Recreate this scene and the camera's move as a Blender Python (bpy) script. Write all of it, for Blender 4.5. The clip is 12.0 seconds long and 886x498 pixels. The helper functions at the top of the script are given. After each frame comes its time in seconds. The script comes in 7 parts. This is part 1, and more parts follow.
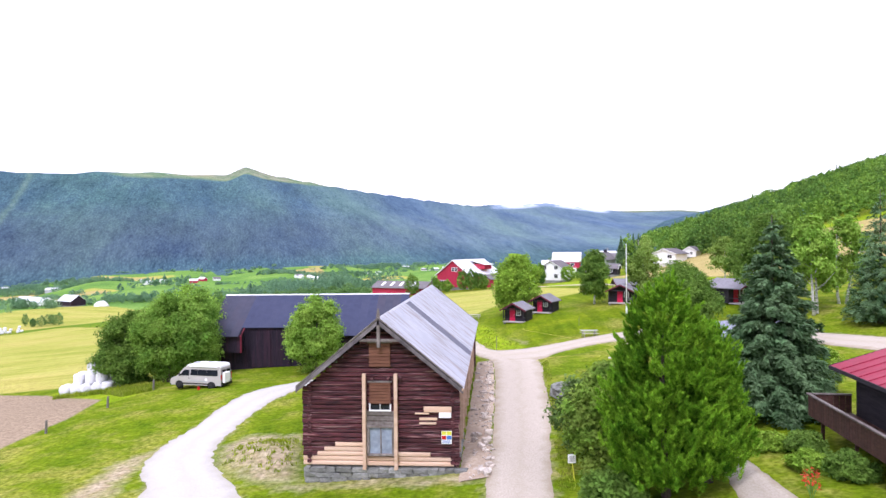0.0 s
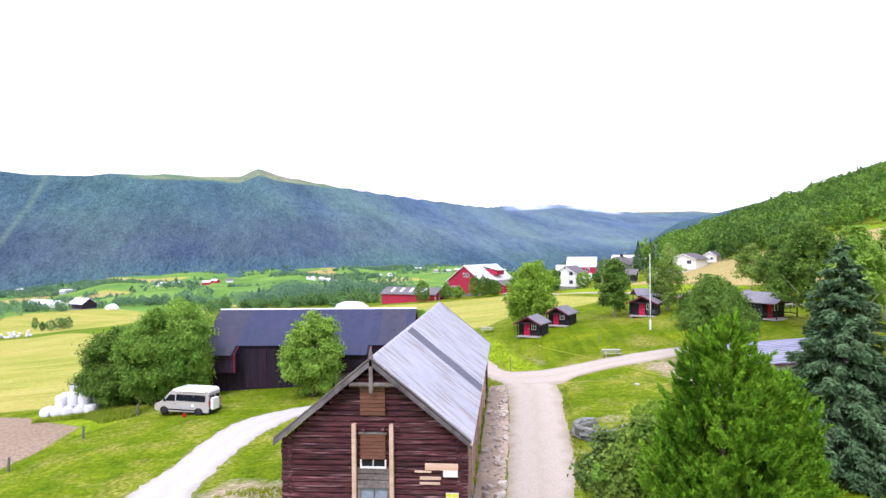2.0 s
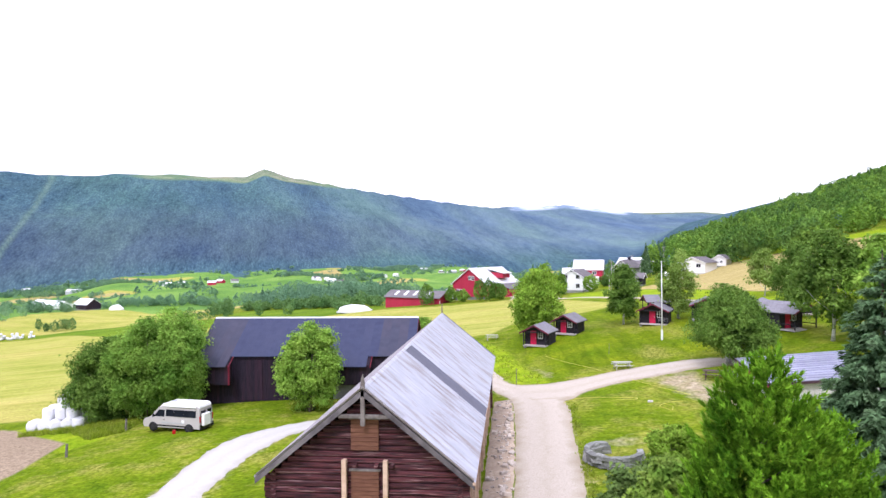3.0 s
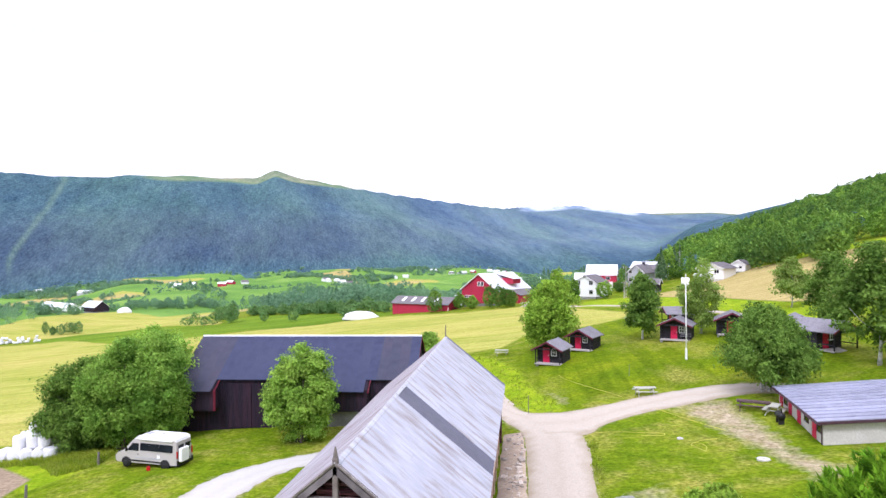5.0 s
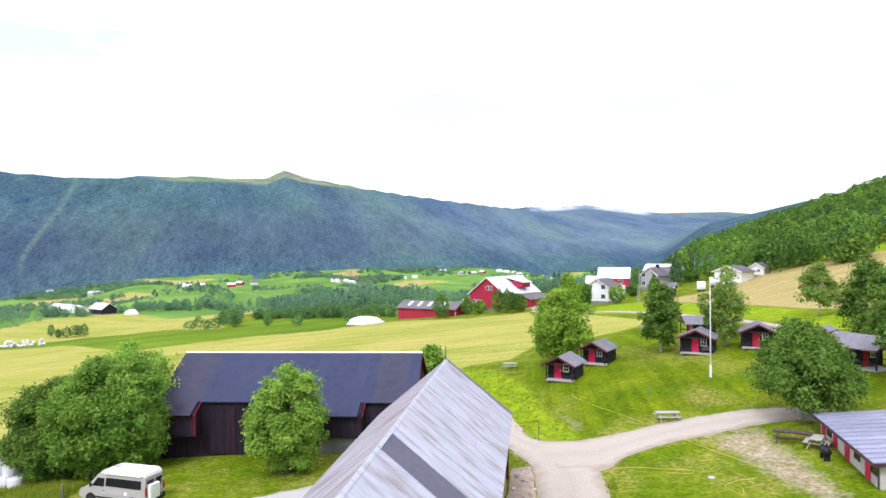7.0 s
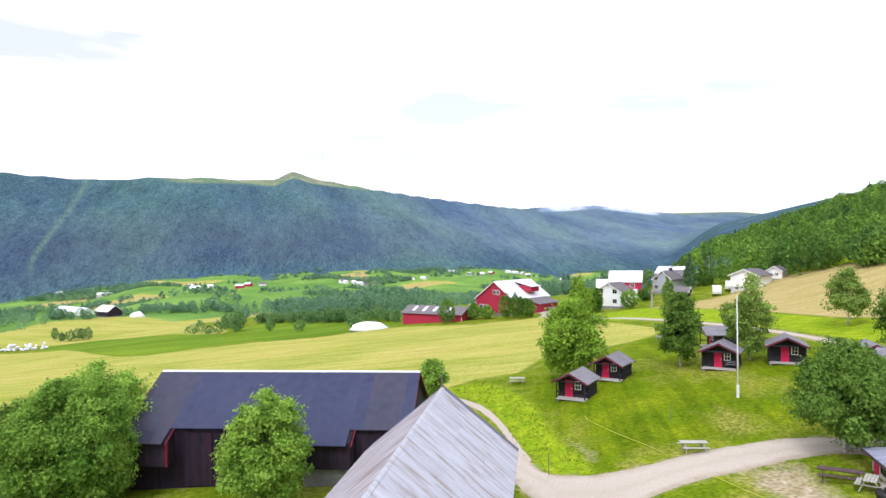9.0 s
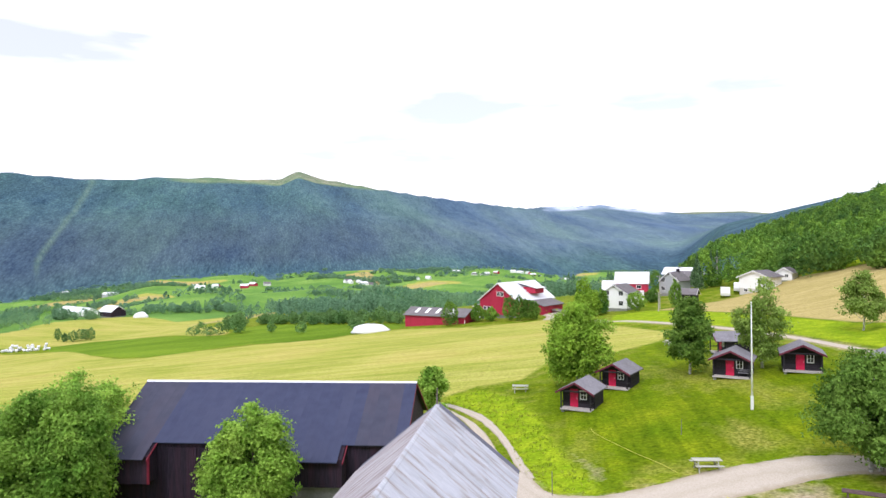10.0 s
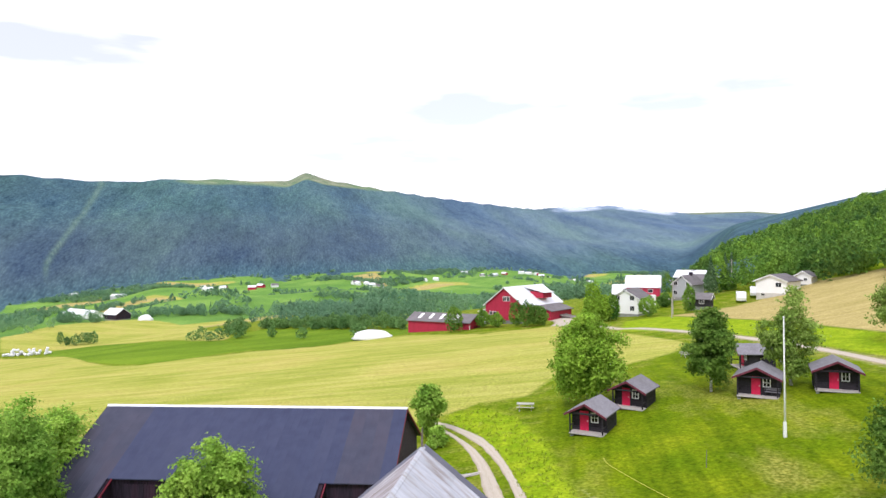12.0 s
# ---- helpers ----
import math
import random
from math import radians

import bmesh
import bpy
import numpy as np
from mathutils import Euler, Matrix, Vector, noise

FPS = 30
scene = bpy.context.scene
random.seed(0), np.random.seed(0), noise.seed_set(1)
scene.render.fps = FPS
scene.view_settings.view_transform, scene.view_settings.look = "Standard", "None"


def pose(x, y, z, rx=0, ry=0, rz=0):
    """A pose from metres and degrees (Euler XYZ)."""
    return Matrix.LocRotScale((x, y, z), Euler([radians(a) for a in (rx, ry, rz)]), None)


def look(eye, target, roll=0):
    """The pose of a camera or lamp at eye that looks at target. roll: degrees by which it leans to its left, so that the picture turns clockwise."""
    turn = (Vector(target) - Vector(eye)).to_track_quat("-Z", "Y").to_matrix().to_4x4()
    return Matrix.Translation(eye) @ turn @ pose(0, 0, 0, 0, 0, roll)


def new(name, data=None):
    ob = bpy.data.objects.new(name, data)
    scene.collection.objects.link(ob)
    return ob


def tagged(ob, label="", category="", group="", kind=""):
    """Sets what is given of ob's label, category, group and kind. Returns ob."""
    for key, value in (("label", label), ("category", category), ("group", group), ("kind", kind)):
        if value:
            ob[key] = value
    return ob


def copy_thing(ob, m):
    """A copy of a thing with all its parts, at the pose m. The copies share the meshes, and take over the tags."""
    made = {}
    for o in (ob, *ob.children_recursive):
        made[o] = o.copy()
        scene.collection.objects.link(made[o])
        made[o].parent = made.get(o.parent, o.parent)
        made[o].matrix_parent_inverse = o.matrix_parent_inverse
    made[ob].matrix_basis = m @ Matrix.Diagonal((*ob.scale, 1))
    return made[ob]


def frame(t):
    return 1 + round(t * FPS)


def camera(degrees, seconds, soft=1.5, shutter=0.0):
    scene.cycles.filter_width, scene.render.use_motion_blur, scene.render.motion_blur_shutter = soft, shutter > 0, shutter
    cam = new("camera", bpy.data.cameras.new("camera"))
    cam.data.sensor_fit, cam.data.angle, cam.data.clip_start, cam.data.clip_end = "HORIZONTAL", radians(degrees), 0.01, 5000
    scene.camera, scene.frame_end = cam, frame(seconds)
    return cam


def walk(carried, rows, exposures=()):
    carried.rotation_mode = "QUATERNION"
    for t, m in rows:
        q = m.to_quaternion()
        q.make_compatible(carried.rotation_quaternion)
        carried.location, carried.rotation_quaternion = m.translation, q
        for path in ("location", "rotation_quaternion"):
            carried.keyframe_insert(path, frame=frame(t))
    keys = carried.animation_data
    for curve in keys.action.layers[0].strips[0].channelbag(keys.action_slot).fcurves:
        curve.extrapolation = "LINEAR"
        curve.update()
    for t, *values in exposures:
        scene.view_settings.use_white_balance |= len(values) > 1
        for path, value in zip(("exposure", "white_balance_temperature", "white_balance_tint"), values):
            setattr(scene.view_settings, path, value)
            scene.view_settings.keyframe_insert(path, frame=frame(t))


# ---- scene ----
cam = camera(66.0, 12.0)
PATH = [
    (0, (6.463, -37.305, 12.108), (6.312, -35.31, 12.101), -0.5),
    (0.5, (6.415, -35.617, 12.363), (6.254, -33.624, 12.356), -0.5),
    (1, (6.415, -34.159, 12.64), (6.245, -32.167, 12.634), -0.5),
    (1.5, (6.399, -32.696, 12.968), (6.219, -30.704, 12.963), -0.5),
    (2, (6.349, -31.146, 13.256), (6.162, -29.155, 13.253), -0.5),
    (2.5, (6.341, -29.612, 13.587), (6.145, -27.621, 13.585), -0.4),
    (3, (6.299, -28.051, 13.981), (6.096, -26.061, 13.979), -0.4),
    (5, (6.212, -21.92, 15.235), (5.979, -19.934, 15.235), -0.4),
    (5.5, (6.204, -20.429, 15.5), (5.965, -18.443, 15.498), -0.5),
    (6, (6.257, -18.984, 15.741), (6.009, -17.0, 15.74), -0.5),
    (6.5, (6.23, -17.485, 15.928), (5.977, -15.501, 15.929), -0.5),
    (7, (6.251, -16.024, 16.114), (5.99, -14.041, 16.114), -0.5),
    (9, (6.255, -9.879, 16.825), (5.969, -7.899, 16.827), -0.6),
    (9.5, (6.38, -8.263, 17.049), (6.085, -6.285, 17.049), -0.6),
    (10, (6.411, -6.795, 17.205), (6.11, -4.818, 17.206), -0.6),
    (10.5, (6.407, -5.282, 17.315), (6.101, -3.306, 17.318), -0.6),
    (11, (6.495, -3.746, 17.472), (6.182, -1.77, 17.475), -0.7),
    (11.5, (6.494, -1.944, 17.666), (6.176, 0.03, 17.67), -0.7),
    (12, (6.55, -0.367, 17.803), (6.225, 1.607, 17.807), -0.7),
]
LIGHT = [(0, 0.25, 5800, 26), (3, 0.25, 5800, 24), (5.5, 0.22, 5800, 22), (7, 0.13, 5880, 19), (9, 0.04, 5980, 17), (12, 0.01, 6150, 16)]
walk(cam, [(t, look(e, g, r)) for t, e, g, r in PATH], LIGHT)

# ---------------------------------------------------------------- world, sun
SUN_EL, SUN_AZ = 50, -165
world = bpy.data.worlds.new("overcast_sky")
scene.world = world
world.use_nodes = True
wn, wl = world.node_tree.nodes, world.node_tree.links
wn.clear()
sky = wn.new("ShaderNodeTexSky")
sky.sky_type = "NISHITA"
sky.sun_disc = False
sky.sun_elevation, sky.sun_rotation = radians(SUN_EL), radians(SUN_AZ)
sky_bg = wn.new("ShaderNodeBackground")
sky_bg.inputs[1].default_value = 0.12
wl.new(sky.outputs[0], sky_bg.inputs[0])
cloud_bg = wn.new("ShaderNodeBackground")
cloud_bg.inputs[0].default_value = (1.0, 0.985, 1.0, 1)
cloud_bg.inputs[1].default_value = 1.45
w_co = wn.new("ShaderNodeTexCoord")
w_map = wn.new("ShaderNodeMapping")
w_map.inputs["Scale"].default_value = (1.0, 1.0, 5.0)
w_map.inputs["Location"].default_value = (0.4, 0.0, 1.35)
w_noise = wn.new("ShaderNodeTexNoise")
w_noise.inputs["Scale"].default_value = 2.3
w_noise.inputs["Detail"].default_value = 5
w_ramp = wn.new("ShaderNodeValToRGB")
w_ramp.color_ramp.elements[0].position, w_ramp.color_ramp.elements[0].color = 0.34, (0.52, 0.52, 0.52, 1)
w_ramp.color_ramp.elements[1].position, w_ramp.color_ramp.elements[1].color = 0.45, (1, 1, 1, 1)
w_mix = wn.new("ShaderNodeMixShader")
w_out = wn.new("ShaderNodeOutputWorld")
wl.new(w_co.outputs["Generated"], w_map.inputs[0])
wl.new(w_map.outputs[0], w_noise.inputs["Vector"])
wl.new(w_noise.outputs["Fac"], w_ramp.inputs[0])
wl.new(w_ramp.outputs[0], w_mix.inputs[0])
wl.new(sky_bg.outputs[0], w_mix.inputs[1])
wl.new(cloud_bg.outputs[0], w_mix.inputs[2])
wl.new(w_mix.outputs[0], w_out.inputs[0])

sun = new("sun", bpy.data.lights.new("sun", "SUN"))
sun.data.energy, sun.data.angle, sun.data.color = 2.0, radians(12), (1.0, 0.97, 0.93)
sun.matrix_world = look((0, 0, 60), (60 * math.sin(radians(-SUN_AZ)) * math.cos(radians(SUN_EL)), -60 * math.cos(radians(SUN_AZ)) * math.cos(radians(SUN_EL)), 60 - 60 * math.sin(radians(SUN_EL))))


# ---------------------------------------------------------------- materials
def material(name, a, b, scale=6.0, rough=0.8, bump=0.2, stain=None, stain_scale=0.5, stain_amount=0.4, vary=0.0,
             island=0.0, metal=0.0, stretch=(1, 1, 1), spec=0.3, translucent=0.0, sharp=0.0, space="Object", cuts=(0.42, 0.68)):
    m = bpy.data.materials.new(name)
    m.use_nodes = True
    n, l = m.node_tree.nodes, m.node_tree.links
    shader = n["Principled BSDF"]
    co = n.new("ShaderNodeTexCoord" if space != "Position" else "ShaderNodeNewGeometry")
    mp = n.new("ShaderNodeMapping")
    mp.inputs["Scale"].default_value = stretch
    if vary and space != "Position":
        shift = n.new("ShaderNodeVectorMath")
        shift.operation = "MULTIPLY_ADD"
        l.new(n.new("ShaderNodeObjectInfo").outputs["Random"], shift.inputs[0])
        shift.inputs[1].default_value = (37.0, 53.0, 41.0)
        l.new(co.outputs[space], shift.inputs[2])
        l.new(shift.outputs[0], mp.inputs[0])
    else:
        l.new(co.outputs[space], mp.inputs[0])
    fine = n.new("ShaderNodeTexNoise")
    fine.inputs["Scale"].default_value, fine.inputs["Detail"].default_value = scale, 6
    l.new(mp.outputs[0], fine.inputs["Vector"])
    ramp = n.new("ShaderNodeValToRGB")
    ramp.color_ramp.elements[0].position, ramp.color_ramp.elements[0].color = 0.3 + 0.15 * sharp, (*a, 1)
    ramp.color_ramp.elements[1].position, ramp.color_ramp.elements[1].color = 0.7 - 0.15 * sharp, (*b, 1)
    l.new(fine.outputs["Fac"], ramp.inputs[0])
    colour = ramp.outputs[0]
    if stain:
        big = n.new("ShaderNodeTexNoise")
        big.inputs["Scale"].default_value, big.inputs["Detail"].default_value = stain_scale, 4
        l.new(mp.outputs[0], big.inputs["Vector"])
        cut = n.new("ShaderNodeMapRange")
        cut.inputs["From Min"].default_value, cut.inputs["From Max"].default_value = cuts
        cut.inputs["To Max"].default_value = stain_amount
        l.new(big.outputs["Fac"], cut.inputs["Value"])
        mix = n.new("ShaderNodeMix")
        mix.data_type = "RGBA"
        l.new(cut.outputs[0], mix.inputs["Factor"])
        l.new(colour, mix.inputs["A"])
        mix.inputs["B"].default_value = (*stain, 1)
        colour = mix.outputs["Result"]
    for amount, source in ((vary, "object"), (island, "island")):
        if amount:
            if source == "object":
                rnd = n.new("ShaderNodeObjectInfo").outputs["Random"]
            else:
                rnd = n.new("ShaderNodeNewGeometry").outputs["Random Per Island"]
            rng = n.new("ShaderNodeMapRange")
            rng.inputs["To Min"].default_value, rng.inputs["To Max"].default_value = 1 - amount, 1 + amount
            l.new(rnd, rng.inputs["Value"])
            hsv = n.new("ShaderNodeHueSaturation")
            l.new(rng.outputs[0], hsv.inputs["Value"])
            l.new(colour, hsv.inputs["Color"])
            colour = hsv.outputs[0]
    l.new(colour, shader.inputs["Base Color"])
    shader.inputs["Roughness"].default_value, shader.inputs["Metallic"].default_value = rough, metal
    shader.inputs["Specular IOR Level"].default_value = spec
    if bump:
        bp = n.new("ShaderNodeBump")
        bp.inputs["Strength"].default_value, bp.inputs["Distance"].default_value = bump, 0.05
        l.new(fine.outputs["Fac"], bp.inputs["Height"])
        l.new(bp.outputs[0], shader.inputs["Normal"])
    if translucent:
        tr = n.new("ShaderNodeBsdfTranslucent")
        l.new(colour, tr.inputs["Color"])
        ms = n.new("ShaderNodeMixShader")
        ms.inputs[0].default_value = translucent
        l.new(shader.outputs[0], ms.inputs[1])
        l.new(tr.outputs[0], ms.inputs[2])
        l.new(ms.outputs[0], n["Material Output"].inputs["Surface"])
    return m


def road_material(name, a, b, edge):
    """Gravel: paler in the two wheel tracks, earthy and ragged towards the verges and the middle."""
    m = material(name, a, b, 11, 0.95, 0.5)
    n, l = m.node_tree.nodes, m.node_tree.links
    shader = n["Principled BSDF"]
    base = shader.inputs["Base Color"].links[0].from_socket
    at = n.new("ShaderNodeAttribute")
    at.attribute_name = "across"
    co = n.new("ShaderNodeTexCoord")
    rag = n.new("ShaderNodeTexNoise")
    rag.inputs["Scale"].default_value, rag.inputs["Detail"].default_value = 0.8, 7
    l.new(co.outputs["Object"], rag.inputs["Vector"])
    wob = n.new("ShaderNodeMath")
    wob.operation = "MULTIPLY_ADD"
    l.new(rag.outputs["Fac"], wob.inputs[0])
    wob.inputs[1].default_value = 0.30
    shrink = n.new("ShaderNodeMath")
    shrink.operation = "MULTIPLY"
    shrink.inputs[1].default_value = 0.75
    l.new(at.outputs["Fac"], shrink.inputs[0])
    l.new(shrink.outputs[0], wob.inputs[2])
    track = n.new("ShaderNodeValToRGB")
    stops = ((0.13, 0.75), (0.22, 0.3), (0.33, 0.0), (0.46, 0.08), (0.53, 0.22), (0.61, 0.06), (0.76, 0.0), (0.89, 0.6))
    while len(track.color_ramp.elements) < len(stops):
        track.color_ramp.elements.new(0.5)
    for e, (p, v) in zip(track.color_ramp.elements, stops):
        e.position, e.color = p, (v, v, v, 1)
    l.new(wob.outputs[0], track.inputs[0])
    mx = n.new("ShaderNodeMix")
    mx.data_type = "RGBA"
    l.new(track.outputs[0], mx.inputs["Factor"])
    l.new(base, mx.inputs["A"])
    mx.inputs["B"].default_value = (*edge, 1)
    l.new(mx.outputs["Result"], shader.inputs["Base Color"])
    return m


def ground_material():
    m = bpy.data.materials.new("meadow_ground")
    m.use_nodes = True
    n, l = m.node_tree.nodes, m.node_tree.links
    shader = n["Principled BSDF"]
    co = n.new("ShaderNodeTexCoord").outputs["Object"]

    def tex(scale, detail=5, stretch=(1, 1, 1), turn=0.0, kind="POINT"):
        mp = n.new("ShaderNodeMapping")
        mp.vector_type = kind
        mp.inputs["Scale"].default_value = stretch
        mp.inputs["Rotation"].default_value = (0, 0, radians(turn))
        l.new(co, mp.inputs[0])
        t = n.new("ShaderNodeTexNoise")
        t.inputs["Scale"].default_value, t.inputs["Detail"].default_value = scale, detail
        t.inputs["Roughness"].default_value = 0.6
        l.new(mp.outputs[0], t.inputs["Vector"])
        return t.outputs["Fac"]

    def ramp(fac, *stops):
        r = n.new("ShaderNodeValToRGB")
        while len(r.color_ramp.elements) < len(stops):
            r.color_ramp.elements.new(0.5)
        for e, (p, c) in zip(r.color_ramp.elements, stops):
            e.position, e.color = p, (*c, 1)
        l.new(fac, r.inputs[0])
        return r.outputs[0]

    def mix(fac, a, b, kind="MIX"):
        x = n.new("ShaderNodeMix")
        x.data_type, x.blend_type = "RGBA", kind
        if isinstance(fac, float):
            x.inputs["Factor"].default_value = fac
        else:
            l.new(fac, x.inputs["Factor"])
        l.new(a, x.inputs["A"])
        l.new(b, x.inputs["B"])
        return x.outputs["Result"]

    def cover(name, soft=0.5):
        """A cover's weight, with a ragged edge."""
        at = n.new("ShaderNodeAttribute")
        at.attribute_name = name
        add = n.new("ShaderNodeMath")
        add.operation = "MULTIPLY_ADD"
        l.new(ragged, add.inputs[0])
        add.inputs[1].default_value = soft
        l.new(at.outputs["Fac"], add.inputs[2])
        mr = n.new("ShaderNodeMapRange")
        mr.inputs["From Min"].default_value, mr.inputs["From Max"].default_value = 0.5 + soft * 0.5 - 0.22, 0.5 + soft * 0.5 + 0.22
        l.new(add.outputs[0], mr.inputs["Value"])
        return mr.outputs[0]

    ragged = tex(0.9, 6)
    blades = tex(3.6, 9)
    patch = tex(0.35, 8)
    lawn = ramp(patch, (0.3, GRASS[0]), (0.5, GRASS[1]), (0.68, GRASS[2]))
    dry = ramp(blades, (0.35, DRY[0]), (0.65, DRY[1]))
    drymask = ramp(tex(0.33, 7), (0.49, (0, 0, 0)), (0.67, (0.8, 0.8, 0.8)))
    sep = n.new("ShaderNodeSeparateColor")
    l.new(drymask, sep.inputs[0])
    colour = mix(sep.outputs[0], lawn, dry)
    camp = ramp(tex(0.22, 7), (0.32, LAWN[0]), (0.5, LAWN[1]), (0.7, LAWN[2]))
    mown = ramp(tex(0.75, 3, (1.0, 0.04, 1), 40), (0.4, (0.78, 0.82, 0.78)), (0.6, (1.16, 1.14, 1.0)))
    camp = mix(0.9, camp, mown, "MULTIPLY")
    sere = ramp(tex(0.14, 8, (1.0, 0.55, 1), 40), (0.52, (0, 0, 0)), (0.68, (0.7, 0.7, 0.7)))
    sere_split = n.new("ShaderNodeSeparateColor")
    l.new(sere, sere_split.inputs[0])
    camp = mix(sere_split.outputs[0], camp, dry)
    colour = mix(cover("lawn", 0.6), colour, camp)
    tufts = ramp(tex(1.7, 9), (0.37, (0.74, 0.80, 0.72)), (0.5, (0.98, 0.99, 0.97)), (0.64, (1.22, 1.18, 1.14)))
    colour = mix(0.75, colour, tufts, "MULTIPLY")
    lush = ramp(tex(0.5, 6), (0.3, LUSH[0]), (0.7, LUSH[1]))
    colour = mix(cover("lush"), colour, lush)
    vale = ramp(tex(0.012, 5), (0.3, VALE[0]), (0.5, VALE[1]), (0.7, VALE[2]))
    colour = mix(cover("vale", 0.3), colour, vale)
    strip = ramp(tex(0.06, 5, (0.2, 1.0, 1), 30), (0.35, STRIP[0]), (0.65, STRIP[1]))
    colour = mix(cover("strip", 0.3), colour, strip)
    rows_a = tex(0.42, 6, (0.03, 1.0, 1), 4)
    hay = ramp(rows_a, (0.34, HAY[0]), (0.5, HAY[1]), (0.63, HAY[2]))
    hay2 = ramp(tex(0.06, 6, (0.5, 1.0, 1)), (0.36, HAY[0]), (0.5, HAY[1]), (0.64, HAY[3]))
    hay = mix(0.5, hay, hay2)
    colour = mix(cover("hay"), colour, hay)
    tan = ramp(tex(0.45, 5, (0.05, 1.0, 1), 25), (0.3, TAN[0]), (0.7, TAN[1]))
    colour = mix(cover("tan"), colour, tan)
    bare = ramp(tex(1.6, 8), (0.3, BARE[0]), (0.7, BARE[1]))
    colour = mix(cover("bare", 0.75), colour, bare)
    soil = ramp(tex(2.5, 8), (0.3, SOIL[0]), (0.7, SOIL[1]))
    colour = mix(cover("soil", 0.25), colour, soil)
    trees = n.new("ShaderNodeTexVoronoi")
    trees.inputs["Scale"].default_value = 0.19
    slant = n.new("ShaderNodeMapping")
    slant.vector_type = "TEXTURE"
    slant.inputs["Scale"].default_value = (1, 3.3, 12)
    slant.inputs["Rotation"].default_value = (0, 0, radians(22))
    l.new(co, slant.inputs[0])
    l.new(slant.outputs[0], trees.inputs["Vector"])
    # forest colour darkens away from crown centres: shade between trees is painted in
    crown = n.new("ShaderNodeMath")
    crown.operation = "MULTIPLY_ADD"
    l.new(trees.outputs["Distance"], crown.inputs[0])
    crown.inputs[1].default_value = -0.28
    broad = n.new("ShaderNodeMapRange")
    broad.inputs["To Min"].default_value, broad.inputs["To Max"].default_value = 0.16, 0.68
    l.new(tex(0.006, 7, (1, 3.0, 12), 22, "TEXTURE"), broad.inputs["Value"])
    both = n.new("ShaderNodeMath")
    both.operation = "MULTIPLY_ADD"
    l.new(tex(0.05, 6, (1, 3.3, 12), 22, "TEXTURE"), both.inputs[0])
    both.inputs[1].default_value = 0.4
    l.new(broad.outputs[0], both.inputs[2])
    both2 = n.new("ShaderNodeMath")
    both2.operation = "SUBTRACT"
    l.new(both.outputs[0], both2.inputs[0])
    both2.inputs[1].default_value = 0.225
    l.new(both2.outputs[0], crown.inputs[2])
    wood = ramp(crown.outputs[0], (0.08, HAZY_WOOD[0]), (0.28, HAZY_WOOD[1]), (0.48, HAZY_WOOD[2]))
    # paler, bluer forest colour that paints in the distance haze
    heath = ramp(crown.outputs[0], (0.1, HAZE[0]), (0.46, HAZE[1]))
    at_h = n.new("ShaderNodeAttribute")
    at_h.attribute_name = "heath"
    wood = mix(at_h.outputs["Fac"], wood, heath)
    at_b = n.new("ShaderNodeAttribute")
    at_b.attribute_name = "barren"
    wood = mix(at_b.outputs["Fac"], wood, ramp(crown.outputs[0], (0.1, LOW_BAND[0]), (0.46, LOW_BAND[1])))
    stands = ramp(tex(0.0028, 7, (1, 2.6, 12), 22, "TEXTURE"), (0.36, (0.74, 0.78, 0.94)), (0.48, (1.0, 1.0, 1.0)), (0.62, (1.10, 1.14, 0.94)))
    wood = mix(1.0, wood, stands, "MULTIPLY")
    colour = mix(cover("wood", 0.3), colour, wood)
    at_s = n.new("ShaderNodeAttribute")
    at_s.attribute_name = "cutting"
    colour = mix(at_s.outputs["Fac"], colour, ramp(tex(0.03, 6), (0.3, (0.085, 0.15, 0.12)), (0.7, (0.17, 0.25, 0.19))))
    rock = ramp(tex(0.02, 6), (0.35, FELL[0]), (0.65, FELL[1]))
    colour = mix(cover("fell", 0.5), colour, rock)
    # far snow and the rock between are greyed blue, distance haze in the colour
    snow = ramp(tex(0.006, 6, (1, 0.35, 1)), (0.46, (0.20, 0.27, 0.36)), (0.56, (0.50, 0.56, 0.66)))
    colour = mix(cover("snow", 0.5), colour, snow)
    grain = n.new("ShaderNodeMapRange")
    grain.inputs["From Min"].default_value, grain.inputs["From Max"].default_value = 0.25, 0.75
    grain.inputs["To Min"].default_value, grain.inputs["To Max"].default_value = 0.5, 1.5
    l.new(blades, grain.inputs["Value"])
    hsv = n.new("ShaderNodeHueSaturation")
    l.new(grain.outputs[0], hsv.inputs["Value"])
    l.new(colour, hsv.inputs["Color"])
    l.new(hsv.outputs[0], shader.inputs["Base Color"])
    shader.inputs["Roughness"].default_value = 0.95
    shader.inputs["Specular IOR Level"].default_value = 0.02
    bp = n.new("ShaderNodeBump")
    bp.inputs["Strength"].default_value, bp.inputs["Distance"].default_value = 0.5, 0.12
    l.new(blades, bp.inputs["Height"])
    bp2 = n.new("ShaderNodeBump")
    bp2.inputs["Distance"].default_value = 3.5
    l.new(cover("wood", 0.3), bp2.inputs["Strength"])
    l.new(crown.outputs[0], bp2.inputs["Height"])
    l.new(bp.outputs[0], bp2.inputs["Normal"])
    l.new(bp2.outputs[0], shader.inputs["Normal"])
    return m


